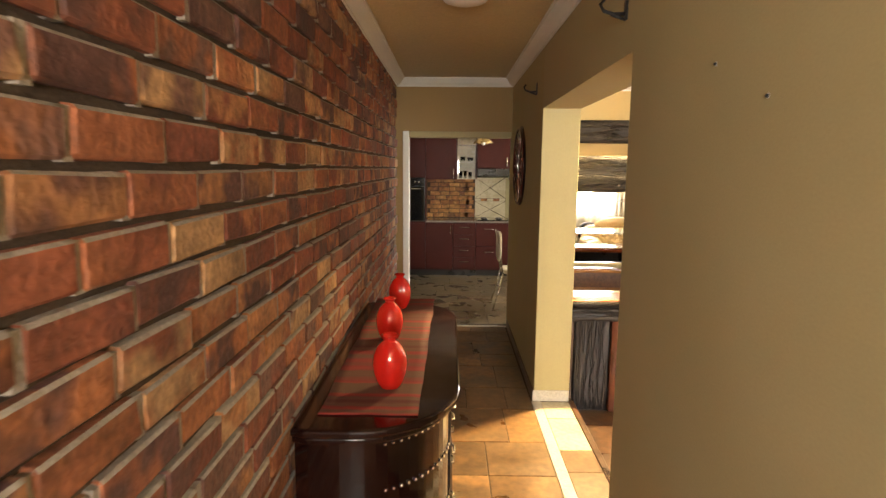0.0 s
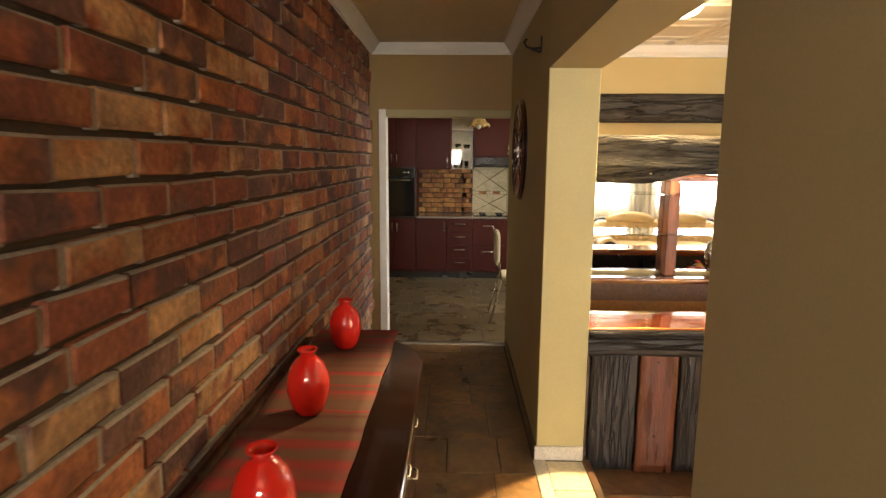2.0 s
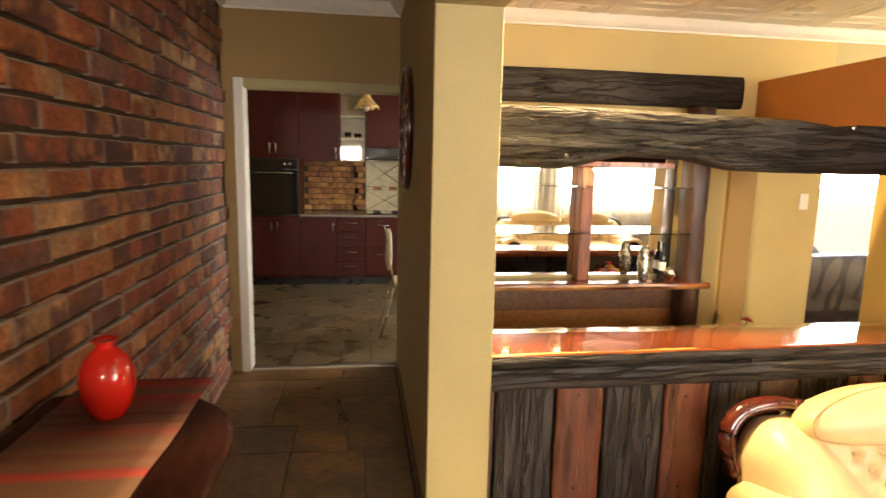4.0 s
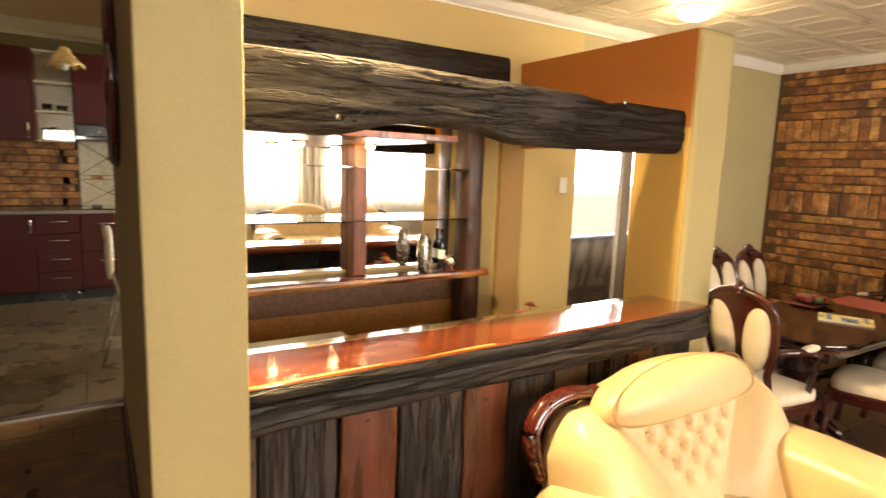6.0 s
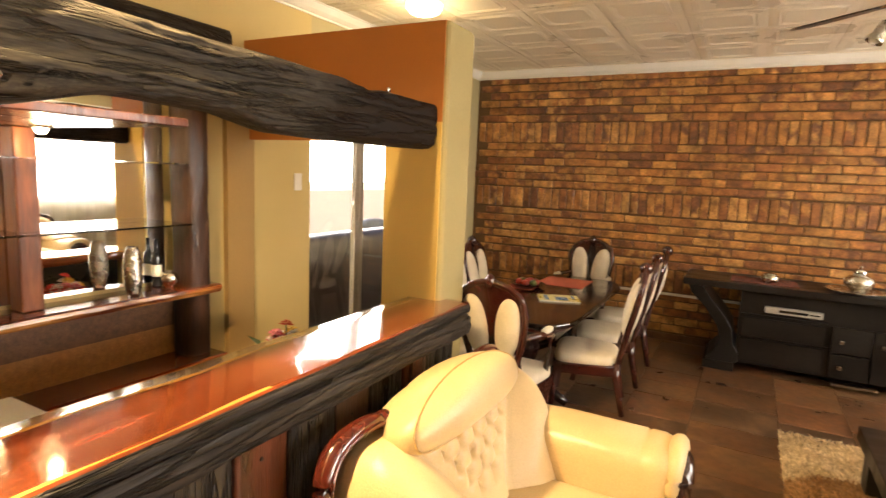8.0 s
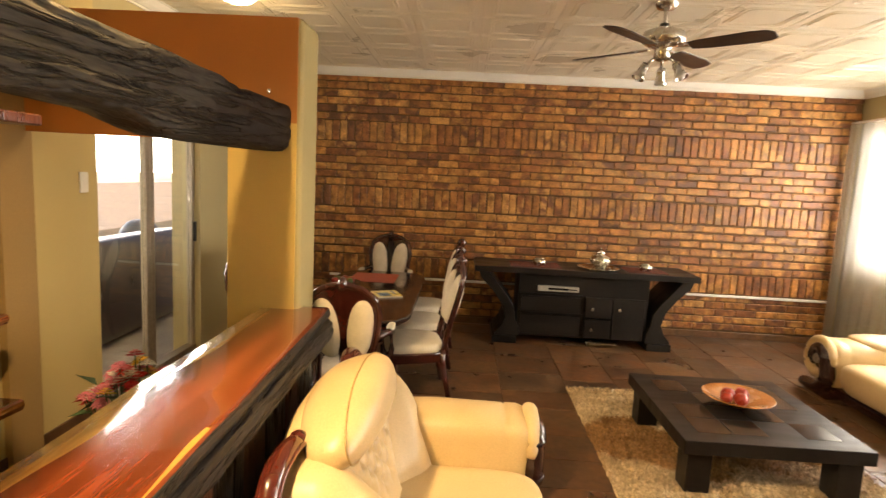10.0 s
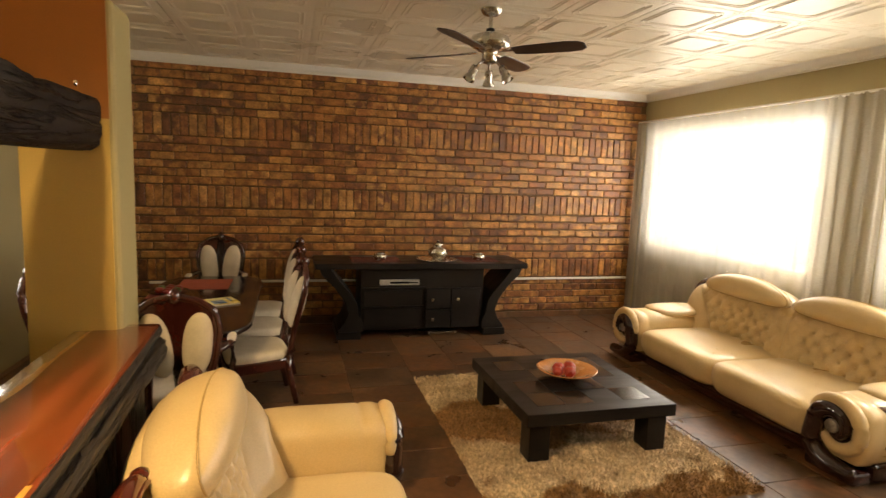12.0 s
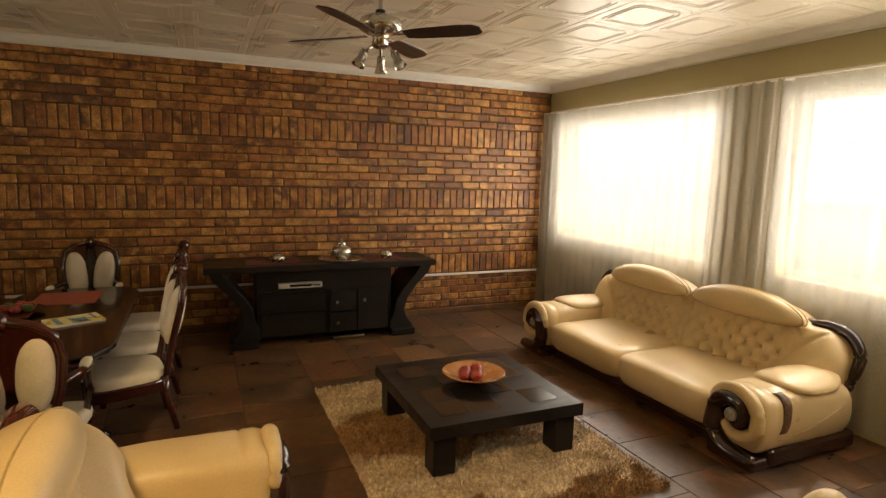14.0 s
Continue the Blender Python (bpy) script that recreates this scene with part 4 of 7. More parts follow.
def silver_vase(x, y, z, h, r, label, turn):
    v = thing("vase", (x, y, z), label, "vase", "silver vases on the bar shelf", turn=turn)
    prof = [(0, 0), (r * 0.62, 0.0), (r * 0.66, 0.006)]
    for k in range(1, 15):
        s = k / 15
        prof.append((r * (0.62 + 0.38 * math.sin(math.pi * s) + (0.03 if k % 2 else 0)), h * s))
    prof += [(r * 0.6, h), (r * 0.5, h + 0.004), (r * 0.48, h - 0.02)]
    part("body", lathe(prof, 24), M_SILVER, v, "beaten silver ribbed body", smooth=True)
    # black disc closes the neck, painted in place of the shade inside
    part("mouth", lathe([(r * 0.47, h - 0.018), (0, h - 0.02)], 20), M_BLACK, v, "black disc in place of the shade inside the mouth")


silver_vase(2.342, 5.525, 0.773, 0.245, 0.045, "tall silver ribbed vase on the live-edge shelf", 40)


def candle_ball(x, y, r):
    v = thing("candle_holder", (x, y, 0.773), "small round silver candle holder on the bar shelf", "candle holder", "silver balls on the bar shelf")
    prof = [(0, 0), (r * 0.5, 0.0)] + [(r * math.cos(a), r + r * math.sin(a)) for a in [-1.05 + 2.1 * k / 10 for k in range(11)]] + [(r * 0.4, 1.82 * r), (0, 1.7 * r)]
    part("bowl", lathe(prof, 24), M_SILVER, v, smooth=True)
    part("cup", lathe([(r * 0.36, 1.80 * r), (r * 0.36, 1.95 * r), (r * 0.30, 1.95 * r), (r * 0.28, 1.74 * r)], 16), M_CHROME, v, smooth=True)


candle_ball(2.585, 5.59, 0.046)
bott = thing("bottle", (2.545, 5.635, 0.773), "dark glass bottle with a white label beside the end post", "bottle")
part("glass_body", lathe([(0, 0), (0.024, 0), (0.026, 0.008), (0.026, 0.15), (0.021, 0.18), (0.010, 0.20), (0.010, 0.255), (0.012, 0.26), (0, 0.261)], 20), M_BLACK_GLASS, bott, smooth=True)
part("label", lathe([(0.0262, 0.06), (0.0266, 0.062), (0.0266, 0.12), (0.0262, 0.122)], 20), M_WHITE, bott, "white paper label", smooth=True)

fridge = thing("bar_fridge", (1.42, 5.12, ZF), "low cream bar fridge behind the counter", "fridge")
part("body", box(-0.29, 0.29, -0.18, 0.22, 0.0, 0.60, 0.008), M_CREAM, fridge)
part("lid", box(-0.30, 0.30, -0.19, 0.23, 0.601, 0.632, 0.012, 3), M_WHITE, fridge, "cream fridge top")
part("door", box(-0.288, 0.288, 0.221, 0.25, 0.02, 0.59, 0.006), M_WHITE, fridge)
part("handle", box(0.22, 0.24, 0.251, 0.27, 0.35, 0.52, 0.004), M_CHROME, fridge, "chrome handle")

sw = thing("light_switch", (3.67, NY - 0.001, 1.34), "white plastic light switch on the bar wall", "light switch")
part("plate", box(-0.036, 0.036, -0.010, 0, -0.06, 0.06, 0.004, 2), M_WHITE, sw)
part("rocker", box(-0.013, 0.013, -0.0135, -0.0101, -0.02, 0.02, 0.001, 1), M_WHITE, sw)


def flowers():
    pot = thing("flower_arrangement", (2.58, 4.74, ZF), "red, white and yellow flower arrangement in a pot behind the bar", "flowers")
    part("pot", lathe([(0, 0), (0.10, 0), (0.13, 0.02), (0.15, 0.35), (0.16, 0.56), (0.145, 0.56), (0.13, 0.42), (0, 0.41)], 24), M_WHITE, pot, smooth=True)
    cols = {"red": (0.55, 0.02, 0.02), "white": (0.8, 0.78, 0.7), "yellow": (0.8, 0.5, 0.04), "pink": (0.65, 0.2, 0.25)}
    mats = {k: surface("petal_" + k, tuple(c * 0.85 for c in v), v, 20, 0.6, bump=0.1) for k, v in cols.items()}
    leaf = surface("leaf_green", (0.03, 0.07, 0.02), (0.07, 0.13, 0.04), 14, 0.5, bump=0.1)
    random.seed(11)
    for i in range(58):
        a, r = random.uniform(0, 2 * math.pi), 0.18 * math.sqrt(random.random())
        h = 0.81 - r * 0.9 + random.uniform(-0.03, 0.03)
        key = random.choice(("red", "white", "white", "yellow", "red", "pink"))
        bm = bmesh.new()
        for ring, (rr, zz, n) in enumerate(((0.040, 0.0, 9), (0.028, 0.010, 7), (0.016, 0.017, 5))):
            for k in range(n):
                b = 2 * math.pi * (k + 0.5 * ring) / n
                c, s = math.cos(b), math.sin(b)
                q = [Vector((0.004 * c, 0.004 * s, zz)), Vector((rr * 0.6 * math.cos(b - 0.4), rr * 0.6 * math.sin(b - 0.4), zz + 0.008)), Vector((rr * c, rr * s, zz + 0.004)), Vector((rr * 0.6 * math.cos(b + 0.4), rr * 0.6 * math.sin(b + 0.4), zz + 0.008))]
                bm.faces.new([bm.verts.new(v) for v in q])
        part("flower", bm, mats[key], pot, key + " blossom", at=pose(r * math.cos(a), r * math.sin(a), h, random.uniform(-25, 25), random.uniform(-25, 25), 0))
        part("stem", tube([(0.3 * r * math.cos(a), 0.3 * r * math.sin(a), 0.40), (0.8 * r * math.cos(a), 0.8 * r * math.sin(a), 0.57), (r * math.cos(a), r * math.sin(a), h)], 0.003, 5), leaf, pot)
    for i in range(22):
        a, r = random.uniform(0, 2 * math.pi), random.uniform(0.08, 0.19)
        bm = bmesh.new()
        pts = [(0, 0, 0), (0.02, 0.03, 0.01), (0.0, 0.10, -0.01), (-0.02, 0.03, 0.01)]
        bm.faces.new([bm.verts.new(p) for p in pts])
        part("leaf", bm, leaf, pot, at=pose(r * math.cos(a), r * math.sin(a), 0.65 + random.uniform(-0.06, 0.05), random.uniform(-30, 40), 0, math.degrees(a) - 90))
    random.seed(3)


flowers()

# ---- leather suite ----
def back_form(W, units, hw, up, wing):
    """A plump sofa back in the x-z plane, its face towards -y: broad rounded wings, a dome behind each head cushion, diamond tufting."""
    half = W / 2 - 0.07
    centres = [0.0] if units == 1 else [-hw * 1.04, hw * 1.04]

    def top(x):
        w = (0.455 if units == 1 else 0.405) + up * 1.1 - 0.16 * max(0.0, (abs(x) - half + 0.17) / 0.17) ** 2.4
        for c in centres:
            d = abs(x - c) / hw
            if d < 1.1:
                w = max(w, (0.54 if units == 1 else 0.515) + up - 0.11 * d ** 3.0)
        return w
    spots = []
    dx, dz = hw * 0.27, 0.068 * (1 + up)
    for c in centres:
        for r in range(4):
            for k in range(6 - r % 2):
                bx, bz = c + (k - 2.5 + 0.5 * (r % 2)) * dx, 0.10 + dz * r
                if units == 2 or abs(bx) < hw * (0.20 + 1.25 * bz):
                    spots.append((bx, bz))
    bm = bmesh.new()
    n, m = 84 * units + 24, 46
    grid = []
    for j in range(m + 1):
        row = []
        for i in range(n + 1):
            u, v = i / n * 2 - 1, -0.22 + 1.22 * j / m
            x = u * half
            z = v * top(x)
            edge = max(0.0, 1 - abs(u) ** 14) * max(0.0, 1 - v ** 8)
            y = -0.15 * edge ** 0.42
            for c in centres:
                inside = 1.0
                for side in (-1, 1):
                    if units == 1 or side * c >= 0:
                        xc = c + side * hw * ((0.30 + 0.52 * (max(z, 0.0) / 0.36) ** 1.2) if units == 1 else (0.62 + 0.44 * (max(z, 0.0) / 0.36) ** 1.7))
                        y += 0.020 * math.exp(-((x - xc) / 0.020) ** 2) * (z < 0.42 + up)
                        out = side * (x - xc)
                        if out > 0:
                            y -= wing * (1 - math.exp(-(out / 0.11) ** 2)) * (1 - v ** 3) * edge
                        if side * (x - xc) > -0.03:
                            inside = 0.0
                if inside and abs(x - c) < hw and 0.06 < z < 0.37 + up:
                    p, q = (x - c) / dx, (z - 0.10) / dz
                    for d in ((p + 0.5 * q + 0.5) % 1.0, (p - 0.5 * q + 0.5) % 1.0):
                        d = min(d, 1 - d)
                        y += 0.011 * math.exp(-(d / 0.13) ** 2)
            if units == 2:
                y += 0.03 * math.exp(-(x / 0.016) ** 2)
            for bx, bz in spots:
                y += 0.030 * math.exp(-((x - bx) ** 2 + (z - bz) ** 2) / 0.0006)
            row.append(bm.verts.new((x, y, z)))
        grid.append(row)
    for j in range(m):
        for i in range(n):
            bm.faces.new((grid[j][i], grid[j][i + 1], grid[j + 1][i + 1], grid[j + 1][i]))
    rim = [grid[0][i] for i in range(n + 1)] + [grid[j][n] for j in range(1, m + 1)] + [grid[m][i] for i in range(n - 1, -1, -1)] + [grid[j][0] for j in range(m - 1, 0, -1)]
    k = len(rim)
    prev = rim
    for y, s in ((0.02, 1.004), (0.06, 1.0), (0.09, 0.96)):
        ring = [bm.verts.new((v.co.x * s, y, v.co.z * s)) for v in rim]
        for i in range(k):
            bm.faces.new((prev[i], prev[(i + 1) % k], ring[(i + 1) % k], ring[i]))
        prev = ring
    bm.faces.new(prev)
    bmesh.ops.recalc_face_normals(bm, faces=bm.faces[:])
    return bm, centres, spots


def arm(parent, side, W, D, aw, ah, pad):
    """A rolled leather arm ending in a leather curl round a carved wood scroll; side is -1 or 1, the front is at -D/2."""
    x0 = side * (W / 2 - aw / 2)
    r = aw / 2
    y0, y1 = -D / 2 + 0.06, D / 2 - 0.10
    base = 0.11

    def skin(s):
        """Cross-section from the inner foot (0) over the top to the outer foot (1): outward offset and height."""
        if s < 0.25:
            return -r * 0.96, base + (ah - 0.12 - base) * s / 0.25
        if s < 0.75:
            a = math.pi * (1 - (s - 0.25) / 0.5)
            c, q = math.cos(a), math.sin(a)
            return r * math.copysign(abs(c) ** 0.75, c) * (0.96 if c < 0 else 1.0), ah - 0.12 + 0.12 * abs(q) ** 0.75
        t = (s - 0.75) / 0.25
        return r * (1.0 + 0.05 * math.sin(math.pi * t) - 0.20 * t ** 2.5), ah - 0.12 + (base - ah + 0.12) * t

    bm = bmesh.new()
    rings = []
    ns = 36
    for sy, grow, lift in ((0, 0.90, -0.03), (0.02, 0.97, -0.012), (0.06, 1.0, 0.0), (0.12, 1.0, 0.0), (0.135, 0.985, -0.009), (0.15, 1.0, 0.0), (0.3, 1.0, 0.002), (0.55, 1.01, 0.004), (0.8, 1.0, -0.01), (0.92, 0.95, -0.035), (0.97, 0.86, -0.075), (1, 0.70, -0.13)):
        ring = []
        for k in range(ns + 1):
            u, z = skin(k / ns)
            ring.append(bm.verts.new((x0 + side * u * grow, y0 + (y1 - y0) * sy, base + (z - base) * (ah + lift - base) / (ah - base))))
        rings.append(ring)
    for a, b in zip(rings, rings[1:]):
        for i in range(ns + 1):
            j = (i + 1) % (ns + 1)
            bm.faces.new((a[i], a[j], b[j], b[i]))
    bm.faces.new(rings[0])
    bm.faces.new(rings[-1])
    bmesh.ops.recalc_face_normals(bm, faces=bm.faces[:])
    body = part("arm", bm, M_LEATHER, parent, "plump rolled leather arm", smooth=True)
    if pad:
        flat = lambda q: Vector((q.x * (1 - 0.22 * max(0.0, q.y / 0.3) ** 2), q.y, q.z - 0.03 * (q.x / (aw * 0.5)) ** 2))
        part("arm_pad", pillow(aw * 1.02, (y1 - y0) * 0.66, 0.085, 2.6, 32, 12, centre=(x0 + side * 0.012, (y0 + y1) / 2 + 0.08, ah + 0.004), bend=flat), M_LEATHER, body, "plump leather arm pad", smooth=True)
        part("pad_seam", tube([(x0 + side * 0.012 + aw * 0.515 * math.cos(a) * (1 - 0.22 * max(0.0, (y1 - y0) * 0.33 * math.sin(a) / 0.3) ** 2), (y0 + y1) / 2 + 0.08 + (y1 - y0) * 0.333 * math.sin(a), ah + 0.002 - 0.031 * math.cos(a) ** 2) for a in [2 * math.pi * k / 40 for k in range(41)]], 0.0035, 6), M_PIPING, body, "stitched seam", smooth=True)
    fy = y0 - 0.002
    cz = ah - r * 0.92
    # leather curl: from the inner side over the top, round and in under the rosette
    path, fat = [], []
    for k in range(37):
        s = k / 36
        a = math.radians(186 - 330 * s)
        rr = r * (0.84 if s < 0.62 else 0.84 - 0.36 * ((s - 0.62) / 0.38) ** 1.3)
        path.append((x0 + side * rr * math.cos(a), fy - 0.012, cz + rr * math.sin(a)))
        fat.append((0.72 + 0.28 * min(1, k / 6)) * (1.0 if s < 0.7 else 1 - 0.45 * (s - 0.7) / 0.3))
    part("front_roll", tube(path, 0.040, 12, taper=fat), M_LEATHER, body, "rolled leather curl round the scroll", smooth=True)
    part("scroll_panel", lathe([(0, 0.0), (r * 0.66, 0.0), (r * 0.68, 0.010), (r * 0.5, 0.018), (0.0, 0.02)], 28), M_MAHOGANY, body, "dark lacquered scroll panel", smooth=True, at=pose(x0, fy + 0.012, cz, 90))
    # carved scroll: out of the rosette over the top, down the inner side and along the floor
    swirl = [(0.36 * math.cos(math.radians(-50 + 23 * k)) * (1 + 0.07 * k), 0.36 * math.sin(math.radians(-50 + 23 * k)) * (1 + 0.07 * k)) for k in range(10)]
    line = [(x0 + side * r * u, fy - 0.030, cz + r * w) for u, w in swirl]
    low = [(-0.66, -0.35), (-0.70, -0.78), (-0.52, -1.16), (-0.12, -1.40), (0.40, -1.48), (0.85, -1.50)]
    scale_z = (cz - 0.055) / (1.50 * r)
    line += [(x0 + side * r * u, fy - 0.026, cz + r * w * (scale_z if w < -0.3 else 1)) for u, w in low]
    sweep = smooth_line(line, 4)
    part("carved_scroll", tube(sweep, 0.056, 12, flat=0.9, taper=[0.42 + 0.68 * min(1.0, k / (0.55 * len(sweep))) - 0.25 * max(0.0, k / len(sweep) - 0.8) / 0.2 for k in range(len(sweep))]), M_SCROLL, body, "carved dark wood scroll", smooth=True)
    part("scroll_bead", tube([(px, py - 0.034, pz) for px, py, pz in sweep[6:-8]], 0.011, 8), M_SCROLL, body, "raised moulding on the scroll", smooth=True)
    part("rosette", lathe([(0, 0.012), (0.010, 0.014), (0.016, 0.008), (0.024, 0.013), (0.030, 0.008), (0.036, 0.010), (0.040, 0.002), (0.041, -0.006)], 26), M_ROSETTE, body, "small silvered rosette", smooth=True, at=pose(x0, fy - 0.045, cz, 90))
    part("foot_block", box(x0 - r * 0.86, x0 + r * 0.92, fy - 0.045, fy + 0.10, 0.0, 0.075, 0.022, 3), M_SCROLL, body, "dark lacquered foot block")
    part("side_plinth", box(x0 + side * r * 0.55 - 0.06, x0 + side * r * 0.55 + 0.075, fy + 0.10, y1 + 0.02, 0.015, base + 0.012, 0.022, 3), M_SCROLL, body, "dark lacquered plinth rail")
    # curved inlay band and seam on the outer side
    bm = bmesh.new()
    prev = None
    for k in range(15):
        s = 0.60 + 0.28 * k / 14
        u, z = skin(s)
        yc = y0 + (y1 - y0) * 0.19 + 0.05 * math.sin(math.pi * (k / 14) * 0.55) - 0.05 * (k / 14) ** 2
        w = 0.036 * (1 - 0.35 * abs(k / 14 - 0.35))
        nrm = Vector((1, 0, 0.25 if s > 0.72 else 1.2)).normalized()
        pts = []
        for yy, off in ((yc - w, -0.002), (yc - w, 0.005), (yc + w, 0.005), (yc + w, -0.002)):
            pts.append(bm.verts.new((x0 + side * (u + nrm.x * off), yy, z + nrm.z * off)))
        if prev:
            for i in range(4):
                bm.faces.new((prev[i], prev[(i + 1) % 4], pts[(i + 1) % 4], pts[i]))
        else:
            bm.faces.new(pts)
        prev = pts
    bm.faces.new(prev)
    bmesh.ops.recalc_face_normals(bm, faces=bm.faces[:])
    part("side_inlay", bm, M_INLAY, body, "dark textured inlay band", smooth=True)
    seam = []
    for k in range(25):
        t = k / 24
        u, z = skin(0.93 - 0.16 * t ** 1.6)
        seam.append((x0 + side * (u + 0.001), y0 + (y1 - y0) * (0.17 + 0.66 * t), z))
    part("side_seam", tube(seam, 0.0035, 6), M_PIPING, body, "stitched seam along the side", smooth=True)
    return body


M_SCROLL = surface("dark_red_carved_lacquer", (0.012, 0.004, 0.003), (0.034, 0.009, 0.006), 8, 0.16, bump=0.05, fine=40, coat=0.6)
M_ROSETTE = surface("old_silver", (0.34, 0.29, 0.22), (0.62, 0.55, 0.45), 60, 0.35, metal=0.9, bump=0.4, fine=120)
M_INLAY = surface("brown_textured_inlay", (0.05, 0.025, 0.012), (0.16, 0.085, 0.04), 60, 0.5, bump=0.3)
M_PIPING = surface("shaded_leather_piping", (0.40, 0.26, 0.09), (0.48, 0.33, 0.13), 6, 0.4, bump=0.1)


def smooth_line(points, per=5):
    """Catmull-Rom curve through the points."""
    pts = [Vector(p) for p in points]
    pts = [pts[0] * 2 - pts[1]] + pts + [pts[-1] * 2 - pts[-2]]
    out = []
    for a, b, c, d in zip(pts, pts[1:], pts[2:], pts[3:]):
        for k in range(per):
            t = k / per
            out.append(tuple(0.5 * (2 * b + (c - a) * t + (2 * a - 5 * b + 4 * c - d) * t * t + (3 * b - a - 3 * c + d) * t * t * t)))
    out.append(tuple(pts[-2]))
    return out


def leather_seat(name, place, turn, label, category, units, W, D=1.0, group=""):
    s = thing(name, place, label, category, group, turn=turn)
    aw, ah, seat_z = 0.36, 0.43 if units == 1 else 0.46, 0.205 if units == 1 else 0.345
    inner = W - 2 * aw
    part("plinth", box(-W / 2 + 0.12, W / 2 - 0.12, -D / 2 + 0.10, D / 2 - 0.1, 0.02, 0.10, 0.02, 2), M_SCROLL, s, "dark lacquered wooden plinth")
    for fx in (-W / 2 + 0.14, W / 2 - 0.14):
        for fy in (-D / 2 + 0.16, D / 2 - 0.17):
            part("foot", lathe([(0, 0), (0.03, 0), (0.045, 0.012), (0.04, 0.03), (0, 0.03)], 16), M_SCROLL, s, smooth=True, at=pose(fx, fy, 0))
    uw = inner / units
    for i in range(units):
        cx = -inner / 2 + uw * (i + 0.5)
        fall = lambda q: Vector((q.x, q.y + 0.05 * max(0.0, -q.z / 0.13) * (q.y < 0), q.z + 0.012 * math.cos(math.pi * q.x / uw)))
        part("seat_cushion", pillow(uw + 0.014, D - 0.14, seat_z - 0.075, 5.6, 40, 18, centre=(cx, -0.055, (seat_z + 0.075) / 2), bend=fall), M_LEATHER, s, "soft cream leather seat with a rounded front", smooth=True)
    up, hw = (0.0, 0.475) if units == 1 else (0.07, 0.46)
    bm, centres, spots = back_form(W, units, hw, up, 0.10 if units == 1 else 0.06)
    place = pose(0, D / 2 - 0.25, 0.20, -20, 0, 0) if units == 1 else pose(0, D / 2 - 0.17, 0.24, -12, 0, 0)
    back_part = part("back", bm, M_LEATHER, s, "tufted leather back with plump wings", smooth=True, at=place)
    for bx, bz in spots:
        part("button", lathe([(0, 0.007), (0.006, 0.006), (0.009, 0), (0.009, -0.006)], 8), M_LEATHER, back_part, smooth=True, at=pose(bx, -0.122, bz, 90))
    for c in centres:
        high, thick, blunt = (0.245, 0.34, 2.6) if units == 1 else (0.205, 0.22, 2.3)
        wide = hw * (2.06 if units == 1 else 1.98)
        almond = lambda q: Vector((q.x, q.y * (1 - 0.2 * (abs(q.x) * 2 / wide) ** 2), q.z * (1 - 0.16 * (abs(q.x) * 2 / wide) ** 2) - 0.045 * (abs(q.x) * 2 / wide) ** 2.2))
        hr = part("head_cushion", pillow(wide, thick, high, blunt, 48, 22, bend=almond), M_LEATHER, back_part, "almond-shaped leather head cushion", smooth=True, at=pose(c, -0.105 if units == 1 else -0.135, 0.465 if units == 1 else 0.455 + up, 2, 0, 0))
        for dy in ((-0.07,) if units == 1 else (-0.022, 0.03)):
            k2 = (1 - abs(2 * dy / thick) ** blunt) ** (1 / blunt) + 0.004
            rimline = [(wide / 2 * k2 * math.copysign(abs(math.cos(a)) ** (2 / blunt), math.cos(a)), dy, high / 2 * k2 * math.copysign(abs(math.sin(a)) ** (2 / blunt), math.sin(a)) * (1 - 0.16 * k2 ** 2 * abs(math.cos(a)) ** (4 / blunt)) - 0.045 * (k2 * abs(math.cos(a)) ** (2 / blunt)) ** 2.2) for a in [2 * math.pi * k / 56 for k in range(57)]]
            part("piping", tube(rimline, 0.0042, 6), M_PIPING, hr, "stitched leather piping", smooth=True)
    for side in (-1, 1):
        arm(s, side, W, D, aw, ah, units > 1)
        e = W / 2 - 0.07
        bk = D / 2 - 0.075
        lift = up * 0.75
        rail = [(side * (e - 0.30), bk, 0.645 + lift), (side * (e - 0.24), bk + 0.005, 0.672 + lift), (side * (e - 0.13), bk + 0.01, 0.672 + lift), (side * (e - 0.03), bk + 0.01, 0.64 + lift * 0.9), (side * (e + 0.03), bk, 0.56 + lift * 0.7), (side * (e + 0.03), bk - 0.02, 0.47 + lift * 0.4), (side * (e + 0.0), bk - 0.03, 0.39)]
        fr = part("carved_rail", tube(smooth_line(rail), 0.034, 10, flat=0.95, taper=[0.8 + 0.35 * math.sin(math.pi * k / 30) for k in range(31)]), M_CARVED if units == 1 else M_SCROLL, s, "carved red mahogany back rail", smooth=True)
        part("groove", tube([(px, py - 0.033, pz) for px, py, pz in smooth_line(rail)], 0.010, 8), M_CARVED if units == 1 else M_SCROLL, fr, "raised moulding on the rail", smooth=True)
        part("finial", lathe([(0, -0.03), (0.024, -0.024), (0.036, -0.004), (0.03, 0.012), (0.036, 0.02), (0.028, 0.04), (0.012, 0.05), (0, 0.052)], 16), M_CARVED if units == 1 else M_SCROLL, fr, "turned finial", smooth=True, at=pose(*rail[0]))
        part("lower_finial", lathe([(0, -0.035), (0.022, -0.028), (0.034, -0.005), (0.028, 0.02), (0, 0.03)], 14), M_CARVED if units == 1 else M_SCROLL, fr, "turned finial", smooth=True, at=pose(*rail[-1]))
    part("back_shell", box(-W / 2 + 0.10, W / 2 - 0.10, D / 2 - 0.20, D / 2 - 0.07, 0.11, 0.42, 0.03, 3), M_LEATHER, s, "leather covered outer back", smooth=True)
    return s


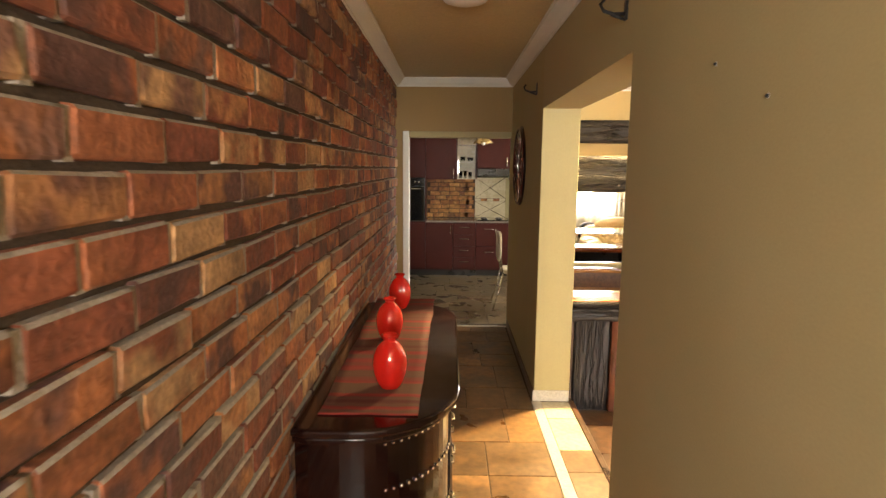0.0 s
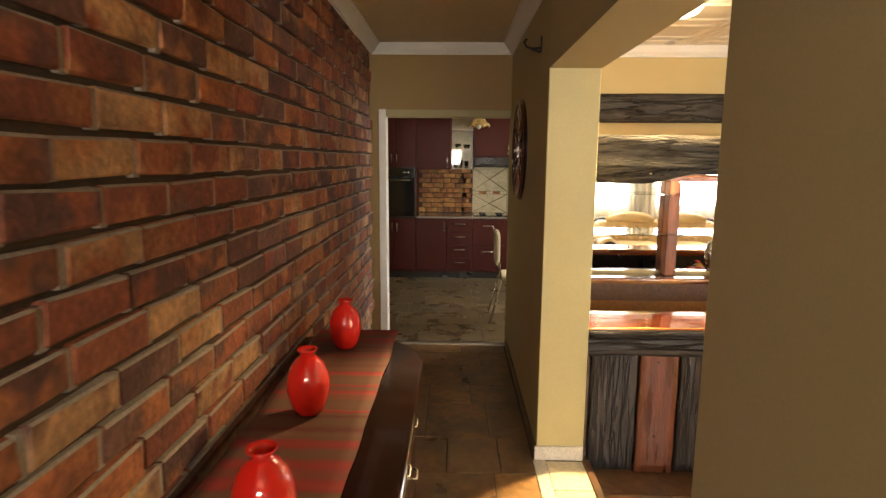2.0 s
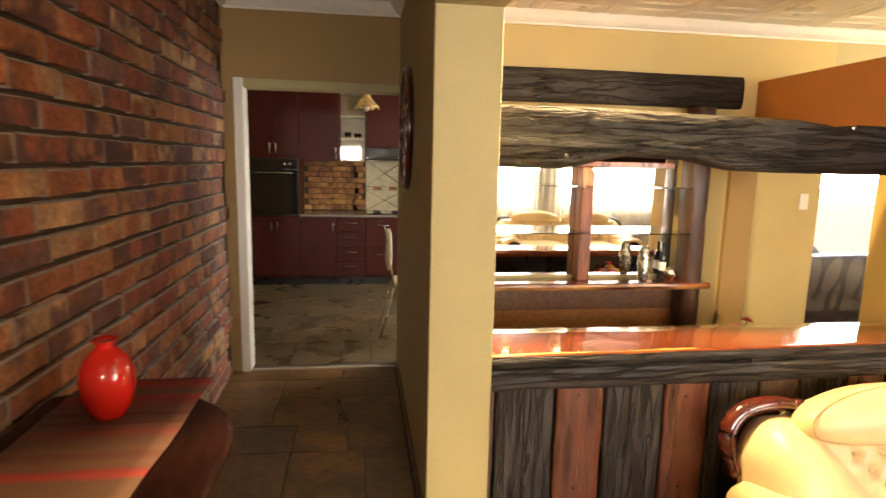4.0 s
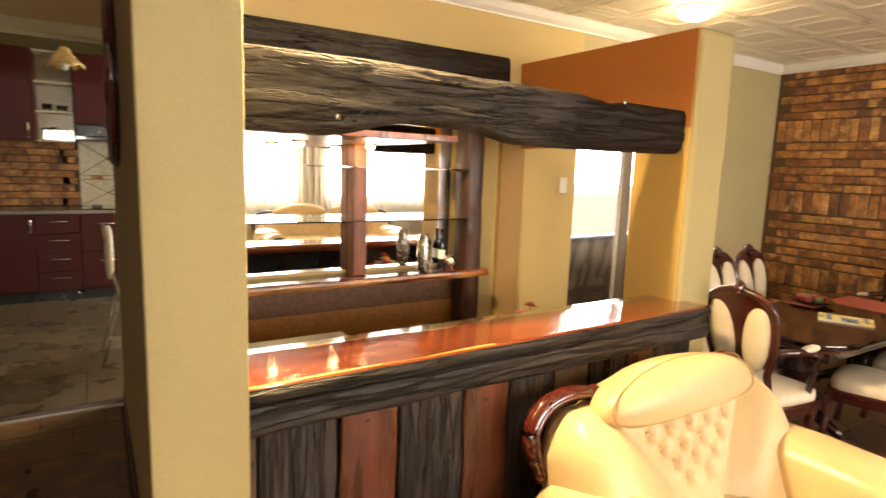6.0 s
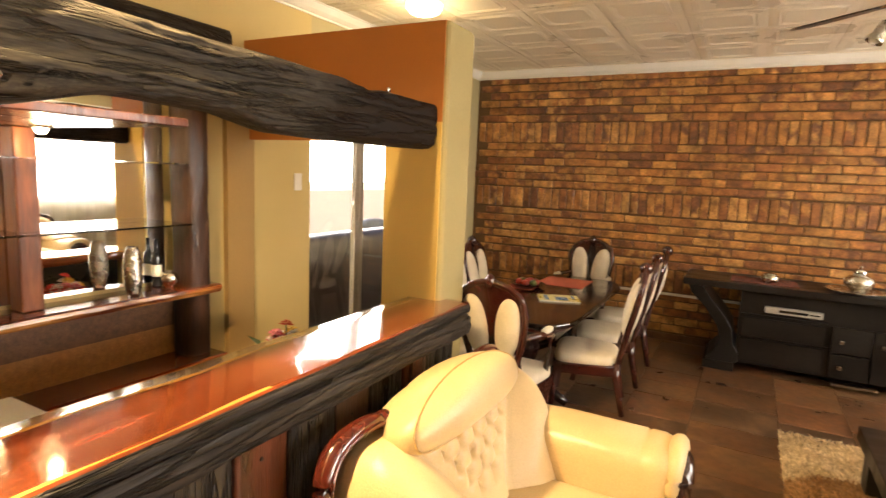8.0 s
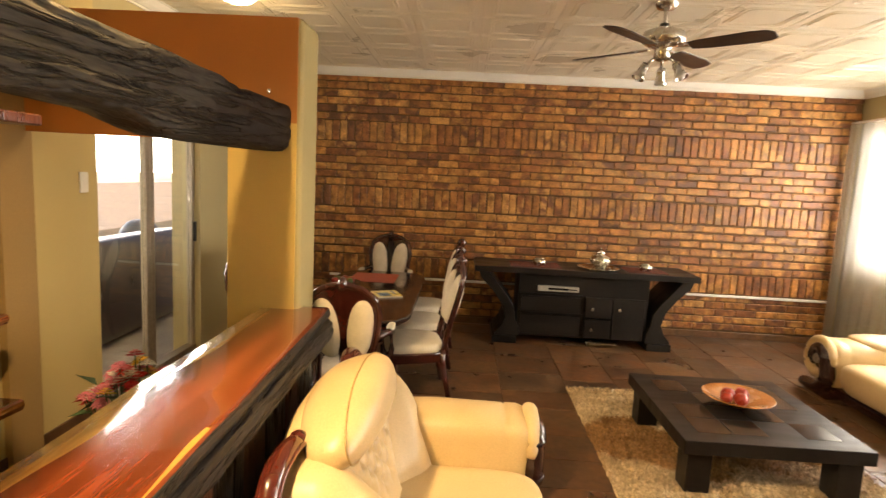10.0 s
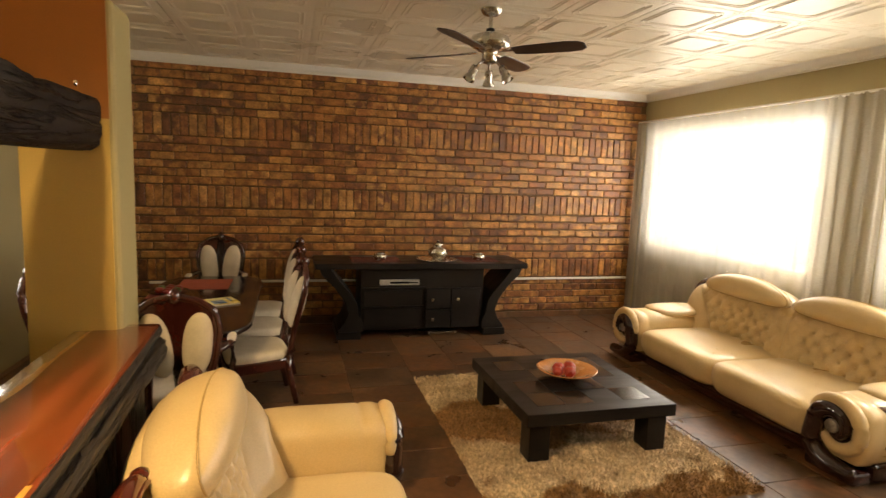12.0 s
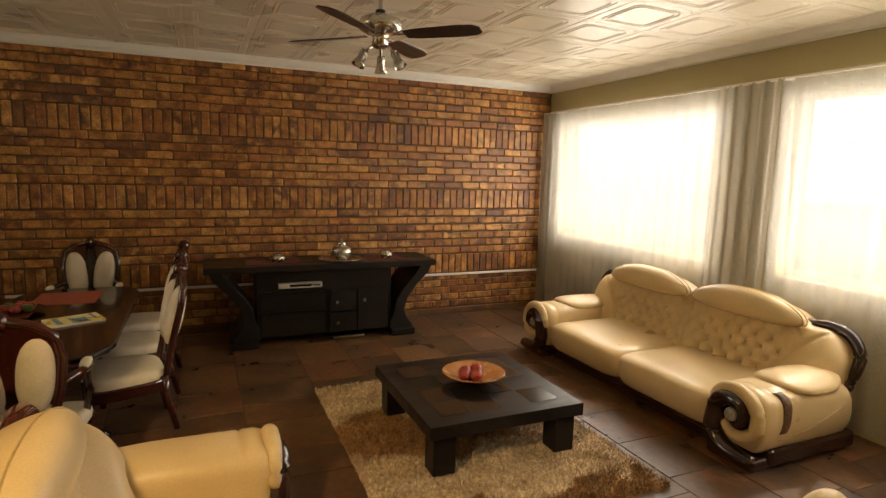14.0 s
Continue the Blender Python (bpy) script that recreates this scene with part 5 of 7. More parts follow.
sofa = leather_seat("sofa", (3.93, 0.02, ZF), 180, "cream tufted leather sofa with carved dark wood scrolls", "sofa", 2, 2.50)
armchair = leather_seat("armchair", (2.68, 3.53, ZF), 0, "cream tufted leather armchair with carved red wood rail beside the bar", "armchair", 1, 1.50, 1.06, "leather armchairs")
other = copy_thing(armchair, pose(1.47, 0.53, ZF, 0, 0, 90))
other["label"] = "cream leather armchair standing near the window wall"
red = thing("red_toy", (2.98, 3.66, ZF + 0.20), "small bright red object lying on the armchair seat", "cushion")
part("body", pillow(0.10, 0.09, 0.06, 2.4, 14, 8, centre=(0, 0, 0.03)), M_RED_GLAZE, red, smooth=True)

# ---- dining ----
def oval(w, d, n=48, p=3.2):
    out = []
    for k in range(n):
        a = 2 * math.pi * k / n
        c, s = math.cos(a), math.sin(a)
        r = (abs(c) ** p + abs(s) ** p) ** (-1 / p)
        out.append((w / 2 * r * c, d / 2 * r * s))
    return out


TT = 0.545 - ZF
def clipped(w, d, cx=0.27, cy=0.17):
    """A rectangle with bowed clipped corners."""
    out = []
    for sx, sy in ((1, 1), (-1, 1), (-1, -1), (1, -1)):
        arc = [(w / 2, d / 2 - cy), (w / 2 - cx * 0.22, d / 2 - cy * 0.45), (w / 2 - cx * 0.62, d / 2 - cy * 0.12), (w / 2 - cx, d / 2)]
        arc = [(sx * a, sy * b) for a, b in arc]
        out += arc if sx * sy > 0 else arc[::-1]
    return out


table = thing("dining_table", (4.85, 4.17, ZF), "dark glossy mahogany dining table with rounded ends", "dining table")
bm = prism(clipped(1.88, 0.80), 0.04, "z", bevel=0.012, seg=3)
part("tabletop", moved(bm, Matrix.Translation((0, 0, TT - 0.04))), M_MAHOGANY, table, "polished dark mahogany top", smooth=False)
part("moulding", moved(prism(clipped(1.80, 0.72), 0.03, "z", bevel=0.01), Matrix.Translation((0, 0, TT - 0.071))), M_CARVED, table, "moulded edge under the top")
part("apron", box(-0.70, 0.70, -0.27, 0.27, TT - 0.16, TT - 0.072, 0.01), M_MAHOGANY, table)
for px in (-0.5, 0.5):
    ped = part("pedestal", lathe([(0.05, 0.10), (0.10, 0.12), (0.07, 0.18), (0.06, 0.25), (0.09, 0.34), (0.10, 0.40), (0.06, 0.47), (0.09, TT - 0.16)], 20), M_MAHOGANY, table, "turned pedestal", smooth=True, at=pose(px, 0, 0))
    for sy in (-1, 1):
        part("foot", tube([(0, 0, 0.18), (0, sy * 0.14, 0.13), (0, sy * 0.26, 0.06), (0, sy * 0.32, 0.03)], 0.04, 8, taper=[1.1, 1.0, 0.85, 0.7]), M_MAHOGANY, ped, smooth=True)


def dining_chair(name, arms=False):
    c = thing(name, (0, 0, 0), "dark mahogany dining chair with cream padded back and seat", "dining chair", "chairs round the table")
    sw, sd, sh, top = 0.46, 0.44, 0.355, 0.97
    for sx in (-1, 1):
        part("front_leg", tube([(sx * 0.18, 0.19, sh - 0.07), (sx * 0.195, 0.205, 0.27), (sx * 0.185, 0.20, 0.10), (sx * 0.20, 0.215, 0.0)], 0.026, 8, taper=[1.25, 1.15, 0.7, 0.8]), M_CHAIR, c, smooth=True)
        part("back_leg", tube([(sx * 0.17, -0.20, sh), (sx * 0.175, -0.205, 0.25), (sx * 0.18, -0.26, 0.0)], 0.023, 8, taper=[1.1, 1.0, 0.8]), M_CHAIR, c, smooth=True)
    flare = lambda q: Vector((q.x * (1 + 0.13 * q.y / 0.22), q.y, q.z))
    part("seat_frame", moved(prism([(x * (1 + 0.13 * y / 0.22), y) for x, y in oval(sw, sd, 32, 7.0)], 0.075, "z", bevel=0.01), Matrix.Translation((0, 0, sh - 0.09))), M_CHAIR, c, "mahogany seat rail")
    part("seat", pillow(sw - 0.012, sd - 0.012, 0.105, 4.2, 32, 12, centre=(0, 0.0, sh + 0.006), bend=flare), M_CREAM, c, "cream padded seat", smooth=True)
    lean = lambda z: -0.20 - 0.13 * max(0, z - sh) / (top - sh) - 0.01
    left = [(-0.165, sh - 0.02), (-0.15, 0.52), (-0.185, 0.66), (-0.205, 0.80), (-0.185, 0.90), (-0.11, 0.955), (0, 0.985)]
    pts = left + [(-a, b) for a, b in left[-2::-1]]
    dense = []
    for (a, b), (d, e) in zip(pts, pts[1:]):
        for k in range(3):
            s = k / 3
            dense.append((a + (d - a) * s, b + (e - b) * s))
    dense.append(pts[-1])
    frame_bar = part("back_frame", tube([(a, lean(b), b) for a, b in dense], 0.021, 8, flat=1.0), M_CHAIR, c, "curved mahogany back frame", smooth=True)
    part("back_panel", moved(prism([(a * 0.96, b) for a, b in dense if b > 0.53], 0.016, "y", bevel=0.004, seg=1), Matrix(((1, 0, 0, 0), (0, 1, -0.13 / (top - sh), -0.21 + 0.13 * sh / (top - sh) - 0.012), (0, 0, 1, 0), (0, 0, 0, 1)))), M_CHAIR, c, "solid mahogany back panel")
    part("crest", lathe([(0, -0.03), (0.03, -0.02), (0.045, 0), (0.03, 0.022), (0, 0.03)], 14), M_CHAIR, frame_bar, "carved crest", smooth=True, at=pose(0, lean(0.985), 0.985, 0, 90, 0))
    splat = part("splat", tube([(0, lean(0.46), 0.46), (0, lean(0.6) + 0.004, 0.60), (0, lean(0.78) + 0.006, 0.78), (0, lean(0.97), 0.97)], 0.034, 8, flat=0.4, taper=[0.8, 1.0, 1.25, 0.9]), M_MAHOGANY, c, "glossy dark centre splat", smooth=True)
    for sx in (-1, 1):
        part("back_pad", pillow(0.155, 0.098, 0.385, 2.3, 20, 12, bend=lambda q, k=sx: Vector((q.x + k * 0.02 * (q.z / 0.19) ** 1, q.y, q.z))), M_CREAM, c, "cream padded back lobe", smooth=True, at=pose(sx * 0.098, lean(0.70) + 0.0, 0.715, 12.5, 0, 0))
    if arms:
        for sx in (-1, 1):
            a = part("arm_rest", tube([(sx * 0.185, -0.25, 0.66), (sx * 0.235, -0.10, 0.655), (sx * 0.24, 0.06, 0.63), (sx * 0.225, 0.13, 0.60)], 0.022, 8, taper=[0.9, 1.0, 1.1, 1.2]), M_CHAIR, c, "curved mahogany arm", smooth=True)
            part("arm_pad", pillow(0.05, 0.16, 0.035, 2.6, 14, 8, centre=(sx * 0.238, 0.0, 0.665)), M_CREAM, a, "cream arm pad", smooth=True)
            part("arm_post", tube([(sx * 0.225, 0.12, 0.60), (sx * 0.24, 0.06, 0.50), (sx * 0.20, 0.10, sh - 0.03)], 0.018, 8), M_CHAIR, a, smooth=True)
    return c


chair = dining_chair("dining_chair")
chair.matrix_world = pose(4.54, 3.78, ZF, 0, 0, 11)
for x, y, turn in ((5.14, 3.79, 11), (5.74, 3.79, 9), (4.22, 4.66, 180), (4.72, 4.67, 180), (5.16, 4.67, 180)):
    copy_thing(chair, pose(x, y, ZF, 0, 0, turn))
head = dining_chair("dining_chair", arms=True)
head["label"] = "dark mahogany carver chair with cream pads at the table end"
head.matrix_world = pose(3.84, 4.10, ZF, 0, 0, -90)
copy_thing(head, pose(5.84, 4.18, ZF, 0, 0, 90))

M_RUNNER = surface("rust_red_cloth", (0.28, 0.055, 0.03), (0.42, 0.10, 0.05), 20, 0.9, bump=0.3, fine=150)


def cloth(name, x0, x1, y0, y1, z, mat, label, group=""):
    ob = thing(name, ((x0 + x1) / 2, (y0 + y1) / 2, z), label, name.replace("_", " "), group)
    w, d = (x1 - x0) / 2, (y1 - y0) / 2
    part("cloth", box(-w, w, -d, d, 0.0, 0.003, 0.001, 1), mat, ob)
    return ob


cloth("table_mat", 5.20, 5.62, 4.02, 4.42, 0.5455, M_RUNNER, "rust red cloth mat on the dining table", "dining mats")
cloth("table_mat", 4.88, 5.18, 4.34, 4.56, 0.5455, M_RUNNER, "rust red cloth mat under the fruit dish", "dining mats")
dish = thing("fruit_dish", (5.02, 4.42, 0.549), "shallow dish with red and green fruit on the dining table", "dish")
part("dish", lathe([(0, 0), (0.07, 0), (0.14, 0.022), (0.145, 0.026), (0.135, 0.024), (0.06, 0.008), (0, 0.008)], 28), M_MAHOGANY, dish, smooth=True)
M_APPLE = surface("red_fruit_skin", (0.20, 0.016, 0.012), (0.36, 0.05, 0.025), 8, 0.3, bump=0.03)
M_GREENF = surface("green_fruit_skin", (0.06, 0.10, 0.02), (0.12, 0.17, 0.04), 8, 0.35, bump=0.03)
for k in range(7):
    a = 2 * math.pi * k / 6
    r = 0.07 if k < 6 else 0.0
    part("fruit", lathe([(0, 0), (0.018, 0.003), (0.030, 0.016), (0.031, 0.032), (0.02, 0.048), (0.006, 0.050), (0, 0.046)], 14), M_GREENF if k % 3 == 1 else M_APPLE, dish, "green fruit" if k % 3 == 1 else "red fruit", smooth=True, at=pose(r * math.cos(a), r * math.sin(a), 0.010 if k < 6 else 0.012))
mag = thing("magazine", (4.70, 4.06, 0.5455), "yellow and blue printed magazine lying on the dining table", "magazine", turn=24)
M_PAGE = surface("magazine_cover", (0.62, 0.50, 0.10), (0.75, 0.66, 0.30), 16, 0.3, bump=0.02, contrast=0.25)
part("pages", box(-0.105, 0.105, -0.148, 0.148, 0, 0.010, 0.001, 1), M_WHITE, mag, "white page block")
part("cover", box(-0.106, 0.106, -0.15, 0.15, 0.0102, 0.0116), M_PAGE, mag, "yellow cover")
M_BLUE = surface("blue_print", (0.05, 0.12, 0.25), (0.10, 0.2, 0.36), 20, 0.3, bump=0)
for bx, by, w, h in ((0, 0.09, 0.17, 0.03), (-0.03, -0.02, 0.11, 0.09), (0.03, -0.11, 0.12, 0.02)):
    part("print_block", box(bx - w / 2, bx + w / 2, by - h / 2, by + h / 2, 0.0116, 0.0122), M_BLUE, mag, "printed blue block")

# ---- lounge furniture ----
coffee = thing("coffee_table", (3.725, 1.765, ZF), "low square espresso wood coffee table with dark inlaid squares", "coffee table")
CT = 0.206 - ZF
part("top", box(-0.505, 0.505, -0.485, 0.485, CT - 0.075, CT, 0.004, 2), M_ESPRESSO, coffee)
for i in range(4):
    for j in range(4):
        if (i + j) % 2 == 0 or (i, j) in ((0, 3), (3, 0)):
            part("inlay", box(-0.40 + 0.2 * i + 0.004, -0.40 + 0.2 * (i + 1) - 0.004, -0.38 + 0.19 * j + 0.004, -0.38 + 0.19 * (j + 1) - 0.004, CT - 0.001, CT + 0.0015), M_ESPRESSO_GLOSS, coffee, "dark glossy inlaid square")
for sx in (-1, 1):
    for sy in (-1, 1):
        x, y = sx * 0.405, sy * 0.385
        part("leg", box(x - 0.065, x + 0.065, y - 0.065, y + 0.065, 0.03, CT - 0.076, 0.004, 2), M_ESPRESSO, coffee)
part("lower_panel", box(-0.335, 0.335, -0.30, 0.30, CT - 0.14, CT - 0.077, 0.003, 1), M_ESPRESSO, coffee)

bowl = thing("bowl", (3.755, 1.74, 0.2085), "wide amber lacquered bowl with red fruit on the coffee table", "bowl")
M_BOWL = surface("amber_lacquer", (0.30, 0.11, 0.03), (0.45, 0.20, 0.06), 5, 0.2, bump=0.03, coat=0.6)
part("shell", lathe([(0, 0), (0.07, 0), (0.075, 0.006), (0.15, 0.034), (0.198, 0.058), (0.202, 0.062), (0.197, 0.064), (0.145, 0.042), (0.07, 0.014), (0, 0.012)], 40), M_BOWL, bowl, smooth=True)
for fx, fy, r in ((0.03, 0.045, 0.042), (-0.045, 0.0, 0.04), (0.04, -0.04, 0.043), (-0.01, 0.07, 0.035)):
    part("fruit", lathe([(0, 0), (r * 0.6, 0.003), (r, r * 0.7), (r, r * 1.15), (r * 0.6, r * 1.75), (r * 0.2, r * 1.8), (0, r * 1.65)], 18), M_APPLE, bowl, "red fruit", smooth=True, at=pose(fx, fy, 0.012))

# shaggy rug
rug = thing("rug", (3.74, 1.80, ZF), "shaggy tan and brown wool rug under the coffee table", "rug")
RW, RD = 1.96, 1.54
bm = bmesh.new()
n = 60
grid = [[bm.verts.new(((i / n - 0.5) * RW + 0.012 * noise.noise(Vector((j * 0.4, i * 0.02, 0))), (j / n - 0.5) * RD + 0.012 * noise.noise(Vector((i * 0.4, j * 0.02, 4))), 0.012 + 0.008 * noise.noise(Vector((i * 0.35, j * 0.35, 2))) if 0 < i < n and 0 < j < n else 0.001)) for i in range(n + 1)] for j in range(n + 1)]
for j in range(n):
    for i in range(n):
        bm.faces.new((grid[j][i], grid[j][i + 1], grid[j + 1][i + 1], grid[j + 1][i]))
part("backing", bm, M_RUG, rug, smooth=True)
rng = np.random.default_rng(5)
verts, faces = [], []
for _ in range(26000):
    x, y = (rng.random() - 0.5) * RW, (rng.random() - 0.5) * RD
    a, l, lx, ly = rng.random() * 6.283, 0.018 + rng.random() * 0.022, (rng.random() - 0.5) * 0.05, (rng.random() - 0.5) * 0.05
    dx, dy = 0.0035 * math.cos(a), 0.0035 * math.sin(a)
    k = len(verts)
    verts += [(x - dx, y - dy, 0.006), (x + dx, y + dy, 0.006), (x + lx * 0.5 + dx, y + ly * 0.5 + dy, 0.006 + l * 0.75), (x + lx, y + ly, 0.006 + l)]
    faces += [(k, k + 1, k + 2), (k, k + 2, k + 3)]
me = bpy.data.meshes.new("shag")
me.from_pydata(verts, [], faces)
me.materials.append(M_RUG)
shag = new("shag", me)
shag.parent = rug
tagged(shag, "long tan wool tufts", kind="stuff")

# media cabinet
cab = thing("media_cabinet", (6.20, 2.22, ZF), "long espresso media cabinet with flared sides against the brick wall", "cabinet")
CH = 0.64 - ZF
part("top", box(-0.34, 0.26, -1.09, 1.09, CH - 0.055, CH, 0.004, 2), M_ESPRESSO, cab)
for s in (-1, 1):
    out = [(0.62, 0.075), (0.86, 0.075), (0.86, 0.10), (0.80, 0.17), (0.765, 0.26), (0.80, 0.38), (0.90, 0.52), (1.02, 0.64), (1.05, CH - 0.056), (0.94, CH - 0.056), (0.86, 0.60), (0.74, 0.46), (0.68, 0.36), (0.66, 0.24), (0.62, 0.16)]
    part("flared_side", moved(prism([(s * a, b) for a, b in out], 0.50, "x", bevel=0.004, seg=1), Matrix.Translation((-0.30, 0, 0))), M_ESPRESSO, cab, "flared curved side panel")
    part("foot", box(-0.31, 0.24, s * 0.76 - 0.12, s * 0.76 + 0.12, 0, 0.074, 0.006, 2), M_ESPRESSO, cab)
part("body", box(-0.24, 0.22, -0.64, 0.64, 0.075, CH - 0.057), M_ESPRESSO, cab)
for y0, y1, z0, z1 in ((-0.61, -0.30, 0.10, 0.30), (-0.61, -0.30, 0.32, 0.48), (0.02, 0.61, 0.32, 0.48), (0.02, 0.61, 0.10, 0.30)):
    part("open_shelf_front", box(-0.262, -0.241, y0, y1, z0, z1, 0.003, 1), M_ESPRESSO, cab, "dark recessed compartment")
for y0, y1, z0, z1 in ((-0.28, -0.02, 0.09, 0.28), (-0.28, -0.02, 0.29, 0.50), (-0.60, -0.29, 0.09, 0.50)):
    d = part("door", box(-0.285, -0.263, y0, y1, z0, z1, 0.004, 1), M_ESPRESSO, cab)
for ky, kz in ((-0.085, 0.385), (-0.35, 0.39), (-0.09, 0.18)):
    part("knob", box(-0.312, -0.286, ky - 0.016, ky + 0.016, kz - 0.016, kz + 0.016, 0.003, 1), M_CHROME, cab, "square chrome knob")
for sz in (0.31, 0.50):
    part("shelf", box(-0.268, -0.242, 0.0, 0.63, sz, sz + 0.012), M_ESPRESSO, cab)
part("curved_plinth", moved(prism([(-0.30 + 0.02 * k, -0.05 * math.sin(math.pi * k / 15)) for k in range(16)] + [(0.0, 0.03), (-0.30, 0.03)], 0.02, "z"), pose(-0.27, -0.05, 0.03, 0, 0, 90)), M_CHROME, cab, "curved pale metal plinth edge")
dvd = thing("disc_player", (5.945, 2.475, ZF + 0.54), "slim silver disc player in the cabinet", "disc player")
part("case", box(-0.03, 0.10, -0.20, 0.20, 0, 0.05, 0.003, 1), M_ALU, dvd)
part("display", box(-0.0315, -0.0301, -0.10, 0.10, 0.016, 0.036), M_BLACK_GLASS, dvd, "black display")
part("tray_slot", box(-0.0318, -0.0301, -0.18, -0.11, 0.02, 0.03), M_BLACK, dvd)

M_STRIPE = surface("brown_red_mat", (0.06, 0.018, 0.012), (0.20, 0.055, 0.03), 30, 0.9, bump=0.3, fine=120, stretch=(0.2, 3, 1), contrast=0.2)
cloth("cabinet_mat", 5.95, 6.30, 2.45, 2.95, 0.6405, M_STRIPE, "dark red striped cloth mat on the media cabinet", "cabinet mats")
cloth("cabinet_mat", 5.95, 6.30, 1.40, 1.80, 0.6405, M_STRIPE, "dark red striped cloth mat on the media cabinet", "cabinet mats")
tray = thing("tray", (6.10, 2.06, 0.6405), "round pale metal tray on the media cabinet", "tray")
part("plate", lathe([(0, 0), (0.15, 0), (0.19, 0.010), (0.215, 0.016), (0.212, 0.019), (0.18, 0.014), (0.15, 0.005), (0, 0.005)], 36), M_SILVER, tray, smooth=True)
urn = thing("urn", (6.10, 2.05, 0.647), "beaten silver lidded urn standing on the tray", "urn")
part("body", lathe([(0, 0), (0.05, 0), (0.055, 0.008), (0.085, 0.035), (0.105, 0.07), (0.10, 0.10), (0.07, 0.125), (0.045, 0.135), (0.04, 0.15)], 32), M_SILVER, urn, smooth=True)
lid = part("lid", lathe([(0.046, 0.15), (0.048, 0.155), (0.036, 0.175), (0.018, 0.185), (0, 0.187)], 24), M_CHROME, urn, "polished silver lid", smooth=True)
part("knob", lathe([(0, 0.185), (0.012, 0.19), (0.014, 0.202), (0, 0.21)], 14), M_CHROME, lid, smooth=True)
for y in (2.66, 1.60):
    b = thing("silver_pot", (6.10, y, 0.644), "small squat beaten silver pot on a cloth mat", "pot", "silver pots on the cabinet")
    part("body", lathe([(0, 0), (0.045, 0), (0.062, 0.012), (0.072, 0.032), (0.066, 0.054), (0.045, 0.068), (0.038, 0.07)], 26), M_SILVER, b, smooth=True)
    part("lid", lathe([(0.046, 0.069), (0.044, 0.075), (0.02, 0.082), (0, 0.083)], 20), M_CHROME, b, smooth=True)

pipe = thing("cable_conduit", (EX - 0.012, 2.5, 0.345), "white cable conduit fixed along the brick wall", "conduit")
part("channel", box(-0.012, 0.010, -3.05, 2.4, -0.012, 0.012, 0.002, 1), M_WHITE, pipe)
for cy in (-2.6, -1.4, 0.2, 1.6):
    part("clip", box(-0.015, 0.010, cy - 0.01, cy + 0.01, -0.016, 0.016, 0.002, 1), M_WHITE, pipe)
sock = thing("wall_socket", (6.45, SY + 0.001, 0.37), "white wall socket below the window", "socket")
part("plate", box(-0.05, 0.05, 0, 0.012, -0.035, 0.035, 0.003, 2), M_WHITE, sock)
part("socket_face", box(-0.02, 0.02, 0.0121, 0.014, -0.02, 0.02), M_CREAM, sock)

# ceiling fan
fan = thing("ceiling_fan", (4.0, 2.31, ZR), "four-blade ceiling fan with dark blades and chrome lamps", "ceiling fan")
part("canopy", lathe([(0, 0), (0.07, 0), (0.072, -0.01), (0.05, -0.04), (0.014, -0.05)], 28), M_CHROME, fan, smooth=True)
part("downrod", lathe([(0.012, -0.04), (0.012, -0.14)], 14), M_CHROME, fan, smooth=True)
part("collar", lathe([(0.014, -0.12), (0.028, -0.125), (0.03, -0.15), (0.02, -0.155)], 18), M_BLACK, fan, "black collar", smooth=True)
part("motor", lathe([(0.02, -0.15), (0.07, -0.155), (0.115, -0.175), (0.13, -0.205), (0.125, -0.235), (0.09, -0.255), (0.05, -0.262), (0.045, -0.285), (0.048, -0.33), (0.03, -0.34), (0, -0.342)], 36), M_CHROME, fan, "brushed chrome motor housing", smooth=True)
M_BLADE = surface("dark_walnut_blade", (0.018, 0.010, 0.007), (0.045, 0.024, 0.015), 6, 0.35, bump=0.05, stretch=(0.4, 3, 3))
for k in range(4):
    a = 46 + 90 * k
    ar = part("blade_arm", box(0.09, 0.21, -0.016, 0.016, -0.008, 0.0, 0.003, 1), M_CHROME, fan, "chrome blade bracket", at=pose(0, 0, -0.262, 0, 0, a))
    outl = [(0.16, -0.045), (0.24, -0.06), (0.50, -0.072), (0.585, -0.062), (0.62, -0.03), (0.62, 0.03), (0.585, 0.062), (0.50, 0.072), (0.24, 0.06), (0.16, 0.045)]
    part("blade", prism(outl, 0.007, "z", bevel=0.002, seg=1), M_BLADE, fan, "dark wood blade", at=pose(0, 0, -0.273, 0, 0, a) @ pose(0, 0, 0, -11, 0, 0))
for k in range(3):
    a = radians(100 + 120 * k)
    d = Vector((math.cos(a), math.sin(a), 0))
    st = part("lamp_stem", tube([d * 0.03 + Vector((0, 0, -0.32)), d * 0.07 + Vector((0, 0, -0.345)), d * 0.10 + Vector((0, 0, -0.375))], 0.008, 8), M_CHROME, fan, smooth=True)
    lm = part("lamp_head", lathe([(0, 0.0), (0.022, -0.002), (0.026, -0.02), (0.026, -0.06), (0.036, -0.085), (0.040, -0.10), (0.037, -0.10), (0.024, -0.07), (0, -0.06)], 20), M_CHROME, fan, "chrome spot lamp head", smooth=True, at=Matrix.Translation(d * 0.095 + Vector((0, 0, -0.365))) @ Vector((0, 0, -1)).rotation_difference((d * 0.55 + Vector((0, 0, -1))).normalized()).to_matrix().to_4x4())
    part("bulb", lathe([(0, -0.112), (0.016, -0.106), (0.024, -0.09), (0.02, -0.07), (0, -0.065)], 16), M_WHITE, lm, "unlit frosted bulb", smooth=True)


